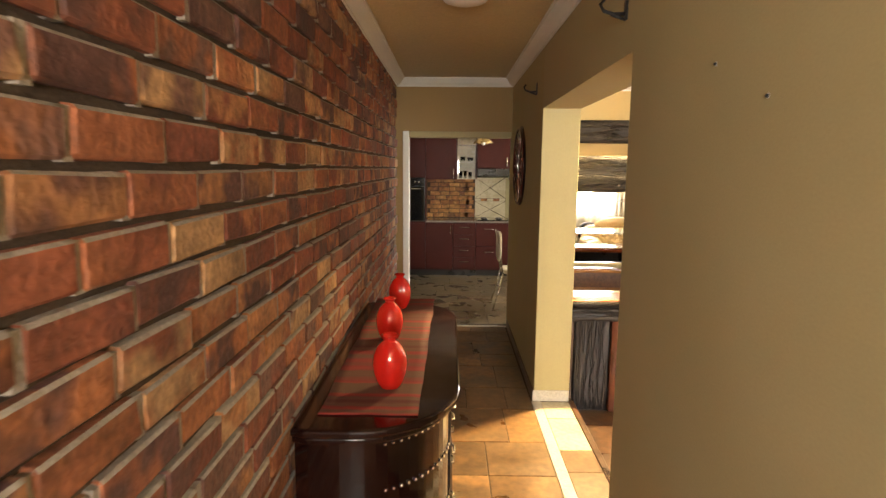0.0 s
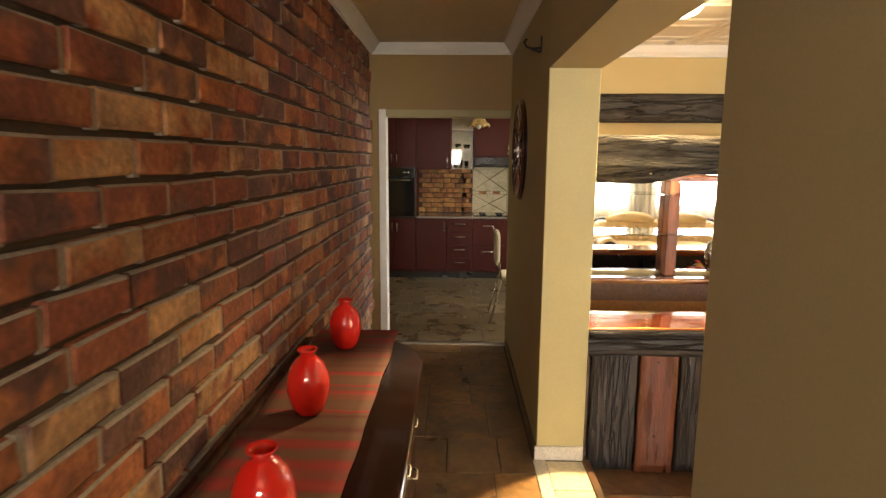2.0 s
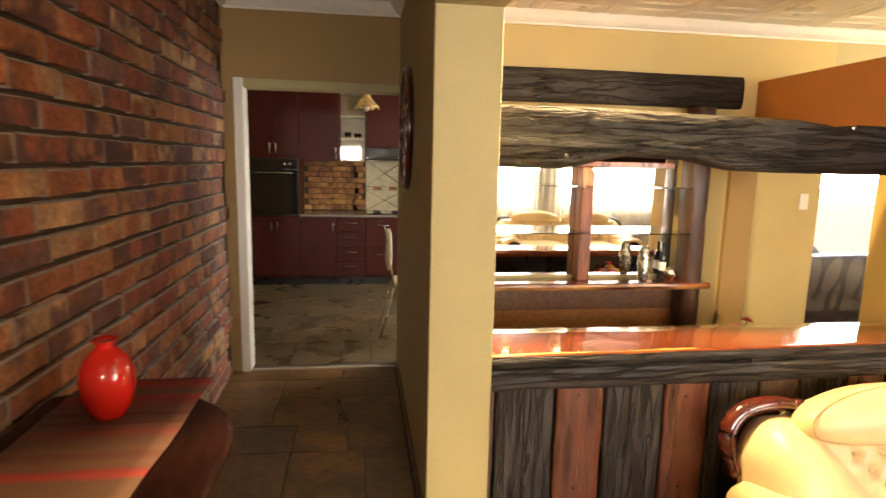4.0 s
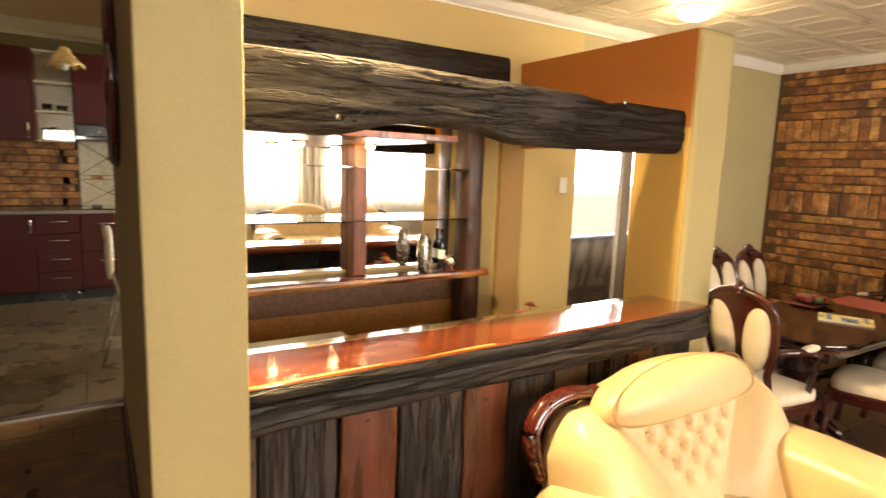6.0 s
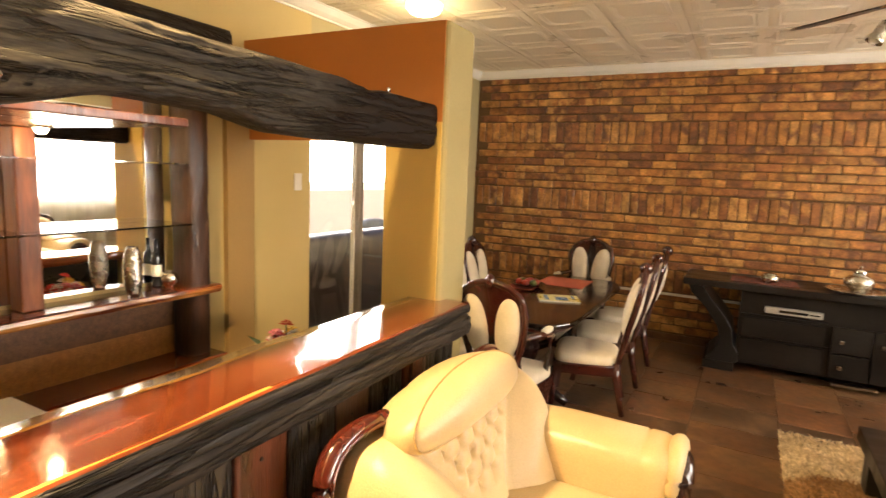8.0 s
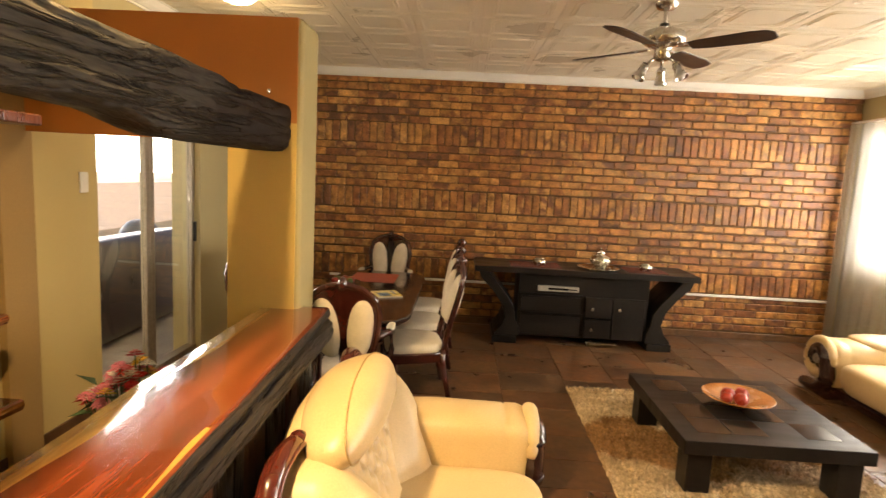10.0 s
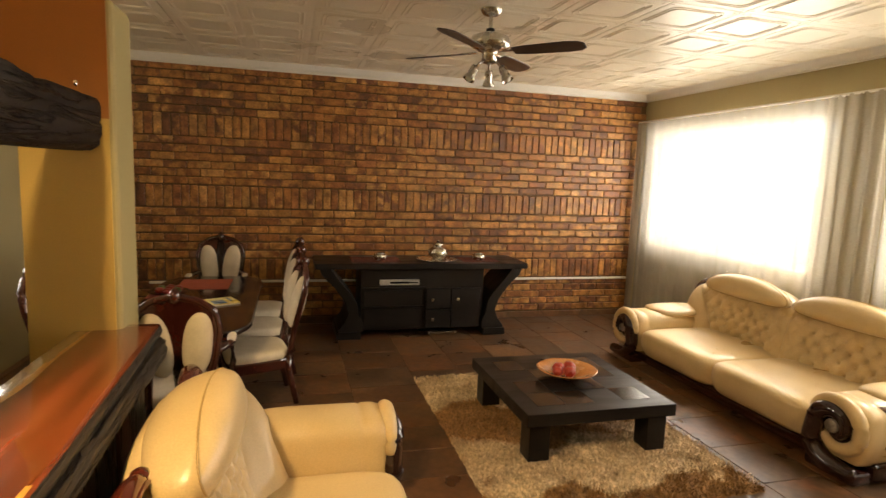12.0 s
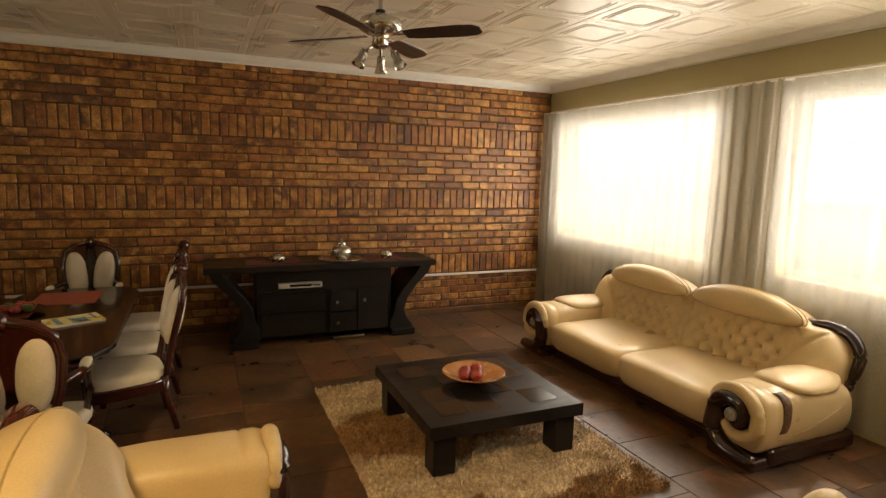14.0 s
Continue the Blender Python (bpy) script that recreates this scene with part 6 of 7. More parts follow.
def dome_lamp(x, y, z, lit, label, r=0.13):
    d = thing("ceiling_lamp", (x, y, z), label, "ceiling lamp", "flush ceiling lamps")
    part("base", lathe([(0, 0), (r, 0), (r * 1.02, -0.012), (r * 0.95, -0.02), (0, -0.02)], 32), M_WHITE, d, smooth=True)
    part("shade", lathe([(r * 0.94, -0.02), (r * 0.92, -0.045), (r * 0.72, -0.075), (r * 0.4, -0.09), (0, -0.095)], 32), M_LAMP if lit else M_WHITE, d, "glowing glass shade" if lit else "frosted glass shade", smooth=True)
    return d


for lx, ly in ((4.06, 4.93), (1.42, 4.40)):
    lamp_ob = dome_lamp(lx, ly, ZR, True, "lit round glass ceiling lamp on the pressed ceiling")
    for ch in lamp_ob.children:
        ch.visible_shadow = False
dome_lamp(0.07, 3.03, ZC, False, "unlit round glass ceiling lamp in the hall", 0.15)

# curtains
def curtain(name, x0, x1, y, z0, z1, amp, folds, mat, label, seed):
    c = thing(name, ((x0 + x1) / 2, y, z0), label, "curtain", "sheer curtains along the window wall")
    bm = bmesh.new()
    nx, nz = max(30, int(folds * 10)), 14
    w, h = x1 - x0, z1 - z0
    rows = []
    for j in range(nz + 1):
        v = j / nz
        row = []
        for i in range(nx + 1):
            u = i / nx
            ph = 2 * math.pi * folds * u + 1.6 * noise.noise(Vector((u * folds * 0.45, seed, 0)))
            a = amp * (0.55 + 0.45 * (1 - v)) * (0.7 + 0.5 * noise.noise(Vector((u * folds * 0.3, seed, 5))))
            row.append(bm.verts.new((-w / 2 + w * u + 0.01 * noise.noise(Vector((u * 9, v * 2, seed))), a * math.sin(ph) + 0.015 * (1 - v) * noise.noise(Vector((u * 5, v * 3, seed))), h * v + (0.012 * math.sin(ph * 2) if j == nz else 0) + (0.02 * noise.noise(Vector((u * 6, seed, 8))) if j == 0 else 0))))
        rows.append(row)
    for a, b in zip(rows, rows[1:]):
        for i in range(nx):
            bm.faces.new((a[i], a[i + 1], b[i + 1], b[i]))
    part("fabric", bm, mat, c, smooth=True)
    return c


CY = SY + 0.10
curtain("curtain", 4.00, 6.42, CY, ZF + 0.06, 2.235, 0.022, 17, M_VOILE, "thin pale voile curtain hanging over a bright window", 1.0)
curtain("curtain", 1.10, 3.52, CY, ZF + 0.06, 2.235, 0.022, 17, M_VOILE, "thin pale voile curtain hanging over a bright window", 7.0)
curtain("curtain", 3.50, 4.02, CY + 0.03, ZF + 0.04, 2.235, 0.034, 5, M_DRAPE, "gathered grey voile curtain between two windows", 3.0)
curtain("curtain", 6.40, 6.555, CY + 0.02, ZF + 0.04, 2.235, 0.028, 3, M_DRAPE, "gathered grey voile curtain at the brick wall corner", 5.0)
rod = thing("curtain_rail", (3.8, CY, 2.245), "long pale metal curtain rail over the windows", "curtain rail")
part("rail", tube([(-2.75, 0, 0), (0, 0, 0.004), (2.76, 0, 0)], 0.011, 10), M_WHITE, rod, smooth=True)
for bx in (-2.5, -0.3, 0.2, 2.5):
    part("bracket", box(bx - 0.008, bx + 0.008, -0.10, 0.012, -0.01, 0.012, 0.002, 1), M_WHITE, rod)

# patio beyond the sliding door
tagged(struct("pavement_patio", box(1.5, 9.0, NY + T, 12.0, -0.30, -0.16), surface("patio_paving", (0.34, 0.29, 0.24), (0.45, 0.40, 0.33), 5, 0.8, bump=0.2), "pale patio paving outside the sliding door"), category="pavement")
couch = thing("patio_couch", (5.45, 7.0, -0.16), "dark brown rounded patio couch outside the glass door", "couch")
M_DARKL = surface("dark_brown_leather", (0.022, 0.012, 0.009), (0.036, 0.02, 0.015), 4, 0.35, bump=0.05, fine=90)
part("back", pillow(3.6, 0.34, 0.92, 3.4, 32, 14, centre=(0, -0.42, 0.50)), M_DARKL, couch, smooth=True)
part("seat", pillow(3.2, 0.8, 0.36, 4.0, 28, 12, centre=(0, 0.05, 0.28)), M_DARKL, couch, smooth=True)
for s in (-1, 1):
    part("arm", pillow(0.34, 0.98, 0.62, 3.0, 20, 12, centre=(s * 1.72, 0.0, 0.38)), M_DARKL, couch, smooth=True)
    part("cushion", pillow(0.62, 0.22, 0.5, 2.6, 20, 12, centre=(s * 0.8, -0.12, 0.78)), surface("blue_grey_cushion", (0.13, 0.15, 0.19), (0.22, 0.24, 0.28), 10, 0.8, bump=0.2), couch, "blue-grey cushion", smooth=True)
yard = struct("yard_wall", box(-2, 45, 13.0, 13.25, -0.4, 0.85), surface("pink_brick_yard_wall", (0.5, 0.38, 0.3), (0.6, 0.48, 0.38), 9, 0.9, bump=0.3), "low pinkish garden wall beyond the patio")

# ---- hall ----
def console_outline(grow=0.0):
    x0, x1, y0, y1 = -0.535, 0.05 + grow, 1.78 - grow, 3.62 + grow
    pts = [(x0, y0 + 0.02), (x0 + 0.05, y0)]
    cx = (x0 + 0.18)
    for k in range(0, 15):
        a = -math.pi / 2 + (math.pi / 2) * k / 14
        pts.append((x1 - 0.38 + 0.38 * math.cos(a), y0 + 0.42 + 0.42 * math.sin(a)))
    for k in range(0, 15):
        a = (math.pi / 2) * k / 14
        pts.append((x1 - 0.34 + 0.34 * math.cos(a), y1 - 0.36 + 0.36 * math.sin(a)))
    pts += [(x0 + 0.05, y1), (x0, y1 - 0.02)]
    return pts


con = thing("console_table", (0, 0, 0), "glossy dark mahogany console cabinet with rounded ends against the brick wall", "console table")
part("top", moved(prism(console_outline(), 0.035, "z", bevel=0.012, seg=3), Matrix.Translation((0, 0, 0.825))), M_MAHOGANY, con, "polished dark top")
part("moulding", moved(prism(console_outline(-0.018), 0.028, "z", bevel=0.008), Matrix.Translation((0, 0, 0.796))), M_MAHOGANY, con)
part("body", moved(prism(console_outline(-0.045), 0.70, "z", bevel=0.004), Matrix.Translation((0, 0, 0.095))), M_MAHOGANY, con, "lacquered body")
part("base", moved(prism(console_outline(-0.02), 0.085, "z", bevel=0.010), Matrix.Translation((0, 0, 0.01))), M_MAHOGANY, con)
for i in range(3):
    y0 = 2.26 + i * 0.34
    for z0, z1 in ((0.60, 0.77), (0.36, 0.58), (0.13, 0.34)):
        dr = part("drawer", box(-0.004, 0.016, y0, y0 + 0.32, z0, z1, 0.006, 2), M_MAHOGANY, con, "polished drawer front")
        part("pull", tube([(0.018, y0 + 0.12, (z0 + z1) / 2), (0.034, y0 + 0.13, (z0 + z1) / 2 - 0.008), (0.034, y0 + 0.19, (z0 + z1) / 2 - 0.008), (0.018, y0 + 0.20, (z0 + z1) / 2)], 0.005, 8), M_CHROME, dr, "bright metal pull", smooth=True)
bead = lathe([(0, -0.007), (0.005, -0.005), (0.007, 0), (0.005, 0.005), (0, 0.007)], 8)
bead_me = mesh_of("bead", bead, M_CHROME, True)
for z in (0.775, 0.60, 0.36):
    for k in range(14):
        a = -1.15 + 1.05 * k / 13
        ob = new("bead", bead_me)
        ob.parent = con
        ob.matrix_basis = pose(0.05 - 0.045 - 0.38 + 0.384 * math.cos(a), 1.78 + 0.045 + 0.42 + 0.424 * math.sin(a), z)
for (x, y) in ((-0.46, 1.86), (-0.46, 3.54), (-0.02, 2.3), (-0.02, 3.2)):
    part("foot", lathe([(0, 0), (0.03, 0), (0.035, 0.010), (0, 0.0105)], 12), M_MAHOGANY, con, at=pose(x, y, 0))

def striped_cloth():
    m = bpy.data.materials.new("striped_red_weave")
    m.use_nodes = True
    nt = m.node_tree
    N, L = nt.nodes.new, nt.links.new
    co, sep, wave_n, ramp, nz, add = N("ShaderNodeTexCoord"), N("ShaderNodeSeparateXYZ"), N("ShaderNodeTexNoise"), N("ShaderNodeValToRGB"), N("ShaderNodeTexNoise"), N("ShaderNodeMath")
    L(co.outputs["Object"], sep.inputs[0])
    wave_n.noise_dimensions = "1D"
    wave_n.inputs["Scale"].default_value, wave_n.inputs["Detail"].default_value = 5.5, 0.8
    nz.inputs["Scale"].default_value = 14
    L(co.outputs["Object"], nz.inputs[0])
    k = N("ShaderNodeMath")
    k.operation = "MULTIPLY"
    k.inputs[1].default_value = 0.025
    L(nz.outputs[0], k.inputs[0])
    L(sep.outputs["Y"], add.inputs[0])
    L(k.outputs[0], add.inputs[1])
    L(add.outputs[0], wave_n.inputs["W"])
    els = ramp.color_ramp.elements
    els[0].position, els[0].color = 0.30, (0.102, 0.045, 0.021, 1)
    els[1].position, els[1].color = 0.70, (0.120, 0.054, 0.027, 1)
    for p, c in ((0.38, (0.090, 0.013, 0.008, 1)), (0.43, (0.120, 0.051, 0.025, 1)), (0.48, (0.108, 0.043, 0.022, 1)), (0.52, (0.204, 0.013, 0.010, 1)), (0.57, (0.252, 0.021, 0.012, 1)), (0.61, (0.114, 0.051, 0.025, 1))):
        e = els.new(p)
        e.color = c
    L(wave_n.outputs[0], ramp.inputs[0])
    b = nt.nodes["Principled BSDF"]
    L(ramp.outputs[0], b.inputs["Base Color"])
    b.inputs["Roughness"].default_value = 0.85
    fine, bp = N("ShaderNodeTexNoise"), N("ShaderNodeBump")
    fine.inputs["Scale"].default_value = 300
    L(co.outputs["Object"], fine.inputs[0])
    bp.inputs["Strength"].default_value = 0.3
    L(fine.outputs[0], bp.inputs["Height"])
    L(bp.outputs[0], b.inputs["Normal"])
    return m


runner = thing("table_runner", (-0.285, 2.80, 0.8605), "red and brown striped woven runner along the console", "table runner")
bm = bmesh.new()
rows = []
for j in range(60):
    v = j / 59
    y = -0.90 + 1.80 * v
    row = []
    for i in range(9):
        u = i / 8
        x = -0.185 + 0.37 * u + 0.008 * noise.noise(Vector((v * 7, 0 if i < 4 else 9, 0))) + 0.02 * (v - 0.5) * (u - 0.5)
        row.append(bm.verts.new((x, y + 0.006 * noise.noise(Vector((u * 3, v * 2, 4))), 0.003 + 0.0018 * noise.noise(Vector((u * 4, v * 22, 1))))))
    rows.append(row)
for a, b in zip(rows, rows[1:]):
    for i in range(8):
        bm.faces.new((a[i], a[i + 1], b[i + 1], b[i]))
got = bmesh.ops.extrude_face_region(bm, geom=bm.faces[:])
for v in [g for g in got["geom"] if isinstance(g, bmesh.types.BMVert)]:
    v.co.z += 0.0025
bmesh.ops.recalc_face_normals(bm, faces=bm.faces[:])
part("cloth", bm, striped_cloth(), runner, smooth=True)


def red_vase(x, y):
    v = thing("vase", (x, y, 0.867), "glossy red glazed vase standing on the striped runner", "vase", "red vases on the console")
    part("body", lathe([(0, 0), (0.038, 0), (0.044, 0.004), (0.057, 0.03), (0.067, 0.065), (0.0705, 0.10), (0.066, 0.135), (0.053, 0.165), (0.036, 0.184), (0.025, 0.193)], 36), M_RED_GLAZE, v, smooth=True)
    part("neck", lathe([(0.024, 0.192), (0.023, 0.20), (0.030, 0.210), (0.034, 0.214), (0.032, 0.217), (0.022, 0.206), (0.018, 0.19)], 30), M_RED_GLAZE, v, "flared red neck", smooth=True)


for x, y in ((-0.232, 2.16), (-0.30, 2.79), (-0.305, 3.44)):
    red_vase(x, y)

# round carved ornament with rays, no dial or hands
decor = thing("wall_clock", (WX - 0.002, 5.22, 1.76), "round dark carved wooden wall ornament in the hall", "wall ornament")
part("disc", lathe([(0, 0.016), (0.10, 0.02), (0.13, 0.014), (0.24, 0.016), (0.31, 0.026), (0.345, 0.022), (0.36, 0.008), (0.36, 0), (0, 0)], 40), M_MAHOGANY, decor, smooth=True, at=pose(0, 0, 0, 0, -90, 0))
part("rim", tube([(-0.020, 0.335 * math.cos(2 * math.pi * k / 36), 0.335 * math.sin(2 * math.pi * k / 36)) for k in range(37)], 0.014, 8), M_CARVED, decor, "raised carved rim", smooth=True)
for k in range(12):
    a = 2 * math.pi * k / 12
    part("spoke", box(-0.026, -0.012, 0.12, 0.29, -0.012, 0.012, 0.003, 1), M_CARVED, decor, "carved ray", at=Matrix.Rotation(a, 4, "X"))

for by in (2.19, 4.35):
    br = thing("curtain_bracket", (WX - 0.001, by, 2.33), "black iron curtain rod bracket on the hall wall", "bracket", "iron brackets over the opening")
    part("plate", box(-0.008, 0, -0.014, 0.014, -0.045, 0.045, 0.003, 1), M_BLACK, br)
    part("hook", tube([(-0.008, 0, -0.02), (-0.05, 0, -0.022), (-0.085, 0, -0.012), (-0.10, 0, 0.012), (-0.085, 0, 0.028)], 0.007, 8), M_BLACK, br, smooth=True)
    part("brace", tube([(-0.008, 0, -0.04), (-0.06, 0, -0.024)], 0.006, 8), M_BLACK, br, smooth=True)
for hy, hz in ((1.435, 1.998), (1.19, 1.892)):
    sc = thing("wall_screw", (WX - 0.001, hy, hz), "small screw in the painted hall wall", "screw", "screws in the hall wall")
    part("head", lathe([(0, 0.006), (0.003, 0.0055), (0.004, 0.002), (0.004, 0)], 10), M_BLACK, sc, smooth=True, at=pose(0, 0, 0, 0, -90, 0))
    part("plug", lathe([(0.004, 0.0005), (0.006, 0.0008), (0.006, 0)], 10), M_WHITE, sc, at=pose(0, 0, 0, 0, -90, 0))

# ---- kitchen ----
KF = 8.98      # front of the units
def unit(name, x0, x1, z0, z1, label, doors, depth=0.58, handle="bar", mat=M_KITCHEN):
    u = thing(name, ((x0 + x1) / 2, KF, 0), label, "kitchen cabinet", "kitchen units")
    w = x1 - x0
    part("carcass", box(-w / 2 + 0.001, w / 2 - 0.001, 0.02, depth, z0, z1), mat, u)
    for a, b, c, d, hx, hz, vertical in doors:
        dr = part("door" if vertical else "drawer_front", box(a - (x0 + x1) / 2 + 0.003, b - (x0 + x1) / 2 - 0.003, 0.0, 0.019, c + 0.003, d - 0.003, 0.002, 1), mat, u)
        px = hx - (x0 + x1) / 2
        if vertical:
            pts = [(px, 0.0, hz - 0.07), (px, -0.028, hz - 0.06), (px, -0.028, hz + 0.06), (px, 0.0, hz + 0.07)]
        else:
            pts = [(px - 0.09, 0.0, hz), (px - 0.07, -0.028, hz), (px + 0.07, -0.028, hz), (px + 0.09, 0.0, hz)]
        part("handle", tube(pts, 0.007, 8), M_CHROME, dr, "brushed steel bow handle", smooth=True)
    return u


tall = unit("kitchen_unit", -0.99, -0.385, 0.10, 2.40, "tall oxblood oven housing unit with steel handles",
            [(-0.99, -0.688, 0.12, 0.86, -0.72, 0.74, True), (-0.688, -0.385, 0.12, 0.86, -0.65, 0.74, True), (-0.99, -0.688, 1.60, 2.39, -0.72, 1.70, True), (-0.688, -0.385, 1.60, 2.39, -0.65, 1.70, True)])
oven = thing("oven", (-0.688, KF - 0.004, 0.88), "black glass built-in oven in the tall unit", "oven")
part("frame", box(-0.298, 0.298, 0.0, 0.02, 0, 0.70, 0.004, 1), M_BLACK, oven)
part("glass_door", box(-0.285, 0.285, -0.012, -0.0005, 0.02, 0.56, 0.003, 1), M_BLACK_GLASS, oven, "black glass door")
part("control_panel", box(-0.285, 0.285, -0.010, -0.0005, 0.575, 0.69, 0.003, 1), M_BLACK_GLASS, oven)
part("handle", tube([(-0.24, -0.012, 0.52), (-0.23, -0.045, 0.525), (0.23, -0.045, 0.525), (0.24, -0.012, 0.52)], 0.008, 8), M_CHROME, oven, smooth=True)
for kx in (0.14, 0.20):
    part("dial", lathe([(0, 0.022), (0.016, 0.02), (0.018, 0)], 14), M_CHROME, oven, at=pose(kx, -0.010, 0.63, 90), smooth=True)
unit("kitchen_unit", -0.383, 0.055, 0.10, 0.868, "oxblood base unit with one door", [(-0.383, 0.055, 0.12, 0.86, 0.02, 0.75, True)])
unit("kitchen_unit", 0.057, 0.42, 0.10, 0.868, "oxblood base unit with four drawers", [(0.057, 0.42, 0.12 + 0.185 * k, 0.12 + 0.185 * (k + 1), 0.24, 0.12 + 0.185 * k + 0.12, False) for k in range(4)])
unit("kitchen_unit", 0.422, 0.95, 0.10, 0.868, "oxblood base unit with drawers under the hob", [(0.422, 0.95, 0.12 + 0.37 * k, 0.12 + 0.37 * (k + 1), 0.64, 0.12 + 0.37 * k + 0.28, False) for k in range(2)])
unit("kitchen_unit", 0.952, 1.6, 0.10, 0.868, "oxblood base unit with one door", [(0.952, 1.6, 0.12, 0.86, 1.05, 0.75, True)])
struct("plinth", box(-0.99, 1.6, KF + 0.06, KF + 0.09, 0, 0.10), M_BLACK, "dark recessed kitchen plinth")
wt = thing("worktop", (0, KF, 0.87), "speckled grey granite kitchen worktop", "worktop")
part("slab", box(-0.384, 1.6, -0.02, 0.60, 0, 0.032, 0.006, 2), M_GRANITE, wt)
unit("wall_unit", -0.383, 0.10, 1.555, 2.40, "oxblood wall cupboard with one door", [(-0.383, 0.10, 1.56, 2.39, 0.06, 1.66, True)], 0.34)
unit("wall_unit", 0.43, 0.95, 1.73, 2.40, "oxblood wall cupboard over the extractor", [(0.43, 0.95, 1.735, 2.39, 0.90, 1.84, True)], 0.34)
unit("wall_unit", 0.952, 1.6, 1.555, 2.40, "oxblood wall cupboard with one door", [(0.952, 1.6, 1.56, 2.39, 1.0, 1.66, True)], 0.34)
gl = thing("glass_cabinet", (0.265, KF, 0), "glass-fronted kitchen wall cabinet with glassware", "kitchen cabinet")
part("back", box(-0.163, 0.163, 0.32, 0.34, 1.56, 2.40), M_TILE, gl, "pale cabinet back")
for z in (1.56, 1.83, 2.10, 2.385):
    part("shelf", box(-0.148, 0.148, 0.03, 0.318, z, z + 0.014), M_TILE, gl)
for s in (-1, 1):
    part("side", box(s * 0.163 - 0.007 - 0.007 * s, s * 0.163 + 0.007 - 0.007 * s, 0.024, 0.318, 1.56, 2.40), M_KITCHEN, gl)
p = part("pane", box(-0.145, 0.145, 0.006, 0.011, 1.575, 2.385), M_PANE, gl, "clear glass door")
p.visible_shadow = False
for gx, gz, r, h in ((-0.09, 1.574, 0.03, 0.11), (-0.02, 1.574, 0.028, 0.12), (0.06, 1.574, 0.032, 0.10), (-0.06, 1.844, 0.045, 0.07), (0.06, 1.844, 0.05, 0.06)):
    g = thing("glass_tumbler", (0.265 + gx, KF + 0.15, gz), "small drinking glass on the cabinet shelf", "glass", "glassware in the kitchen cabinet")
    part("body", lathe([(0, 0.0), (r * 0.7, 0), (r, h), (r * 0.94, h), (r * 0.64, 0.006), (0, 0.006)], 16), M_GLASS, g, smooth=True)
hood = thing("extractor_hood", (0.69, KF, 1.59), "slim black extractor hood under the cupboard", "extractor hood")
part("body", box(-0.26, 0.26, -0.06, 0.34, 0.03, 0.138, 0.006, 1), M_BLACK, hood)
part("lip", box(-0.26, 0.26, -0.10, 0.30, 0, 0.029, 0.004, 1), M_BLACK_GLASS, hood)
hob = thing("hob", (0.69, KF + 0.28, 0.9025), "black hob with pan supports on the worktop", "hob")
part("plate", box(-0.25, 0.25, -0.22, 0.22, 0, 0.008, 0.003, 1), M_BLACK_GLASS, hob)
for a in (-0.12, 0.12):
    for b in (-0.1, 0.1):
        part("burner", lathe([(0, 0.022), (0.04, 0.022), (0.05, 0.012), (0.05, 0.008)], 16), M_BLACK, hob, at=pose(a, b, 0))
# splashbacks
splash = struct("wall_splashback", box(-0.383, 0.425, KN - 0.02, KN - 0.001, 0.90, 1.555), M_MORTAR_DARK, "dark mortar behind the brick splashback")
z = 0.945
k = 0
while z < 1.55:
    x = -0.38 + (0.05 if k % 2 else 0.0)
    while x < 0.36:
        w = random.choice((0.10, 0.14, 0.18))
        b = new("brick", mesh_of("brick", box(-w / 2 + 0.004, w / 2 - 0.004, -0.01, 0.01, -0.032, 0.032, 0.003, 1), M_BRICK_TAN))
        b.parent = splash
        b.location = (min(x + w / 2, 0.34), KN - 0.026, z)
        x += w
    z += 0.073
    k += 1
tiles = struct("wall_tiles", box(0.427, 0.95, KN - 0.012, KN - 0.001, 0.90, 1.59), M_GROUT, "grout behind the cream wall tiles")
for iz, (z0, z1) in enumerate(((0.905, 1.18), (1.185, 1.225), (1.23, 1.585))):
    if iz == 1:
        for k in range(5):
            q = part("border_tile", box(0.43 + 0.104 * k, 0.43 + 0.104 * k + 0.10, KN - 0.022, KN - 0.0125, z0, z1, 0.002, 1), M_BRICK_TAN if k % 2 else M_TILE, tiles)
        continue
    cx, cz, hw, hz = 0.689, (z0 + z1) / 2, 0.258, (z1 - z0) / 2
    g = 0.006
    for tri in ([(cx - hw, z0), (cx + hw - 2 * g, z0), (cx - g, cz - g)], [(cx - hw, z1), (cx + hw - 2 * g, z1), (cx - g, cz + g)], [(cx - hw, z0 + g), (cx - 2 * g, cz), (cx - hw, z1 - g)], [(cx + hw, z0 + g), (cx + g, cz), (cx + hw, z1 - g)]):
        part("tile", moved(prism(tri, 0.010, "y"), Matrix.Translation((0, KN - 0.0225, 0))), M_TILE, tiles)
pl = thing("pendant_lamp", (0.42, 7.25, ZC - 0.02), "brass fluted glass pendant lamp in the kitchen", "pendant lamp")
M_BRASS = surface("warm_brass_glass", (0.55, 0.36, 0.12), (0.75, 0.55, 0.25), 14, 0.25, metal=0.6, bump=0.05)
part("rose", lathe([(0, 0), (0.05, 0), (0.05, -0.015), (0.01, -0.03)], 20), M_BRASS, pl, smooth=True)
part("cord", lathe([(0.005, -0.02), (0.005, -0.46)], 8), M_BRASS, pl)
bm = lathe([(0.02, -0.46), (0.035, -0.47), (0.05, -0.50), (0.09, -0.55), (0.125, -0.59), (0.122, -0.592), (0.085, -0.553), (0.04, -0.50)], 32)
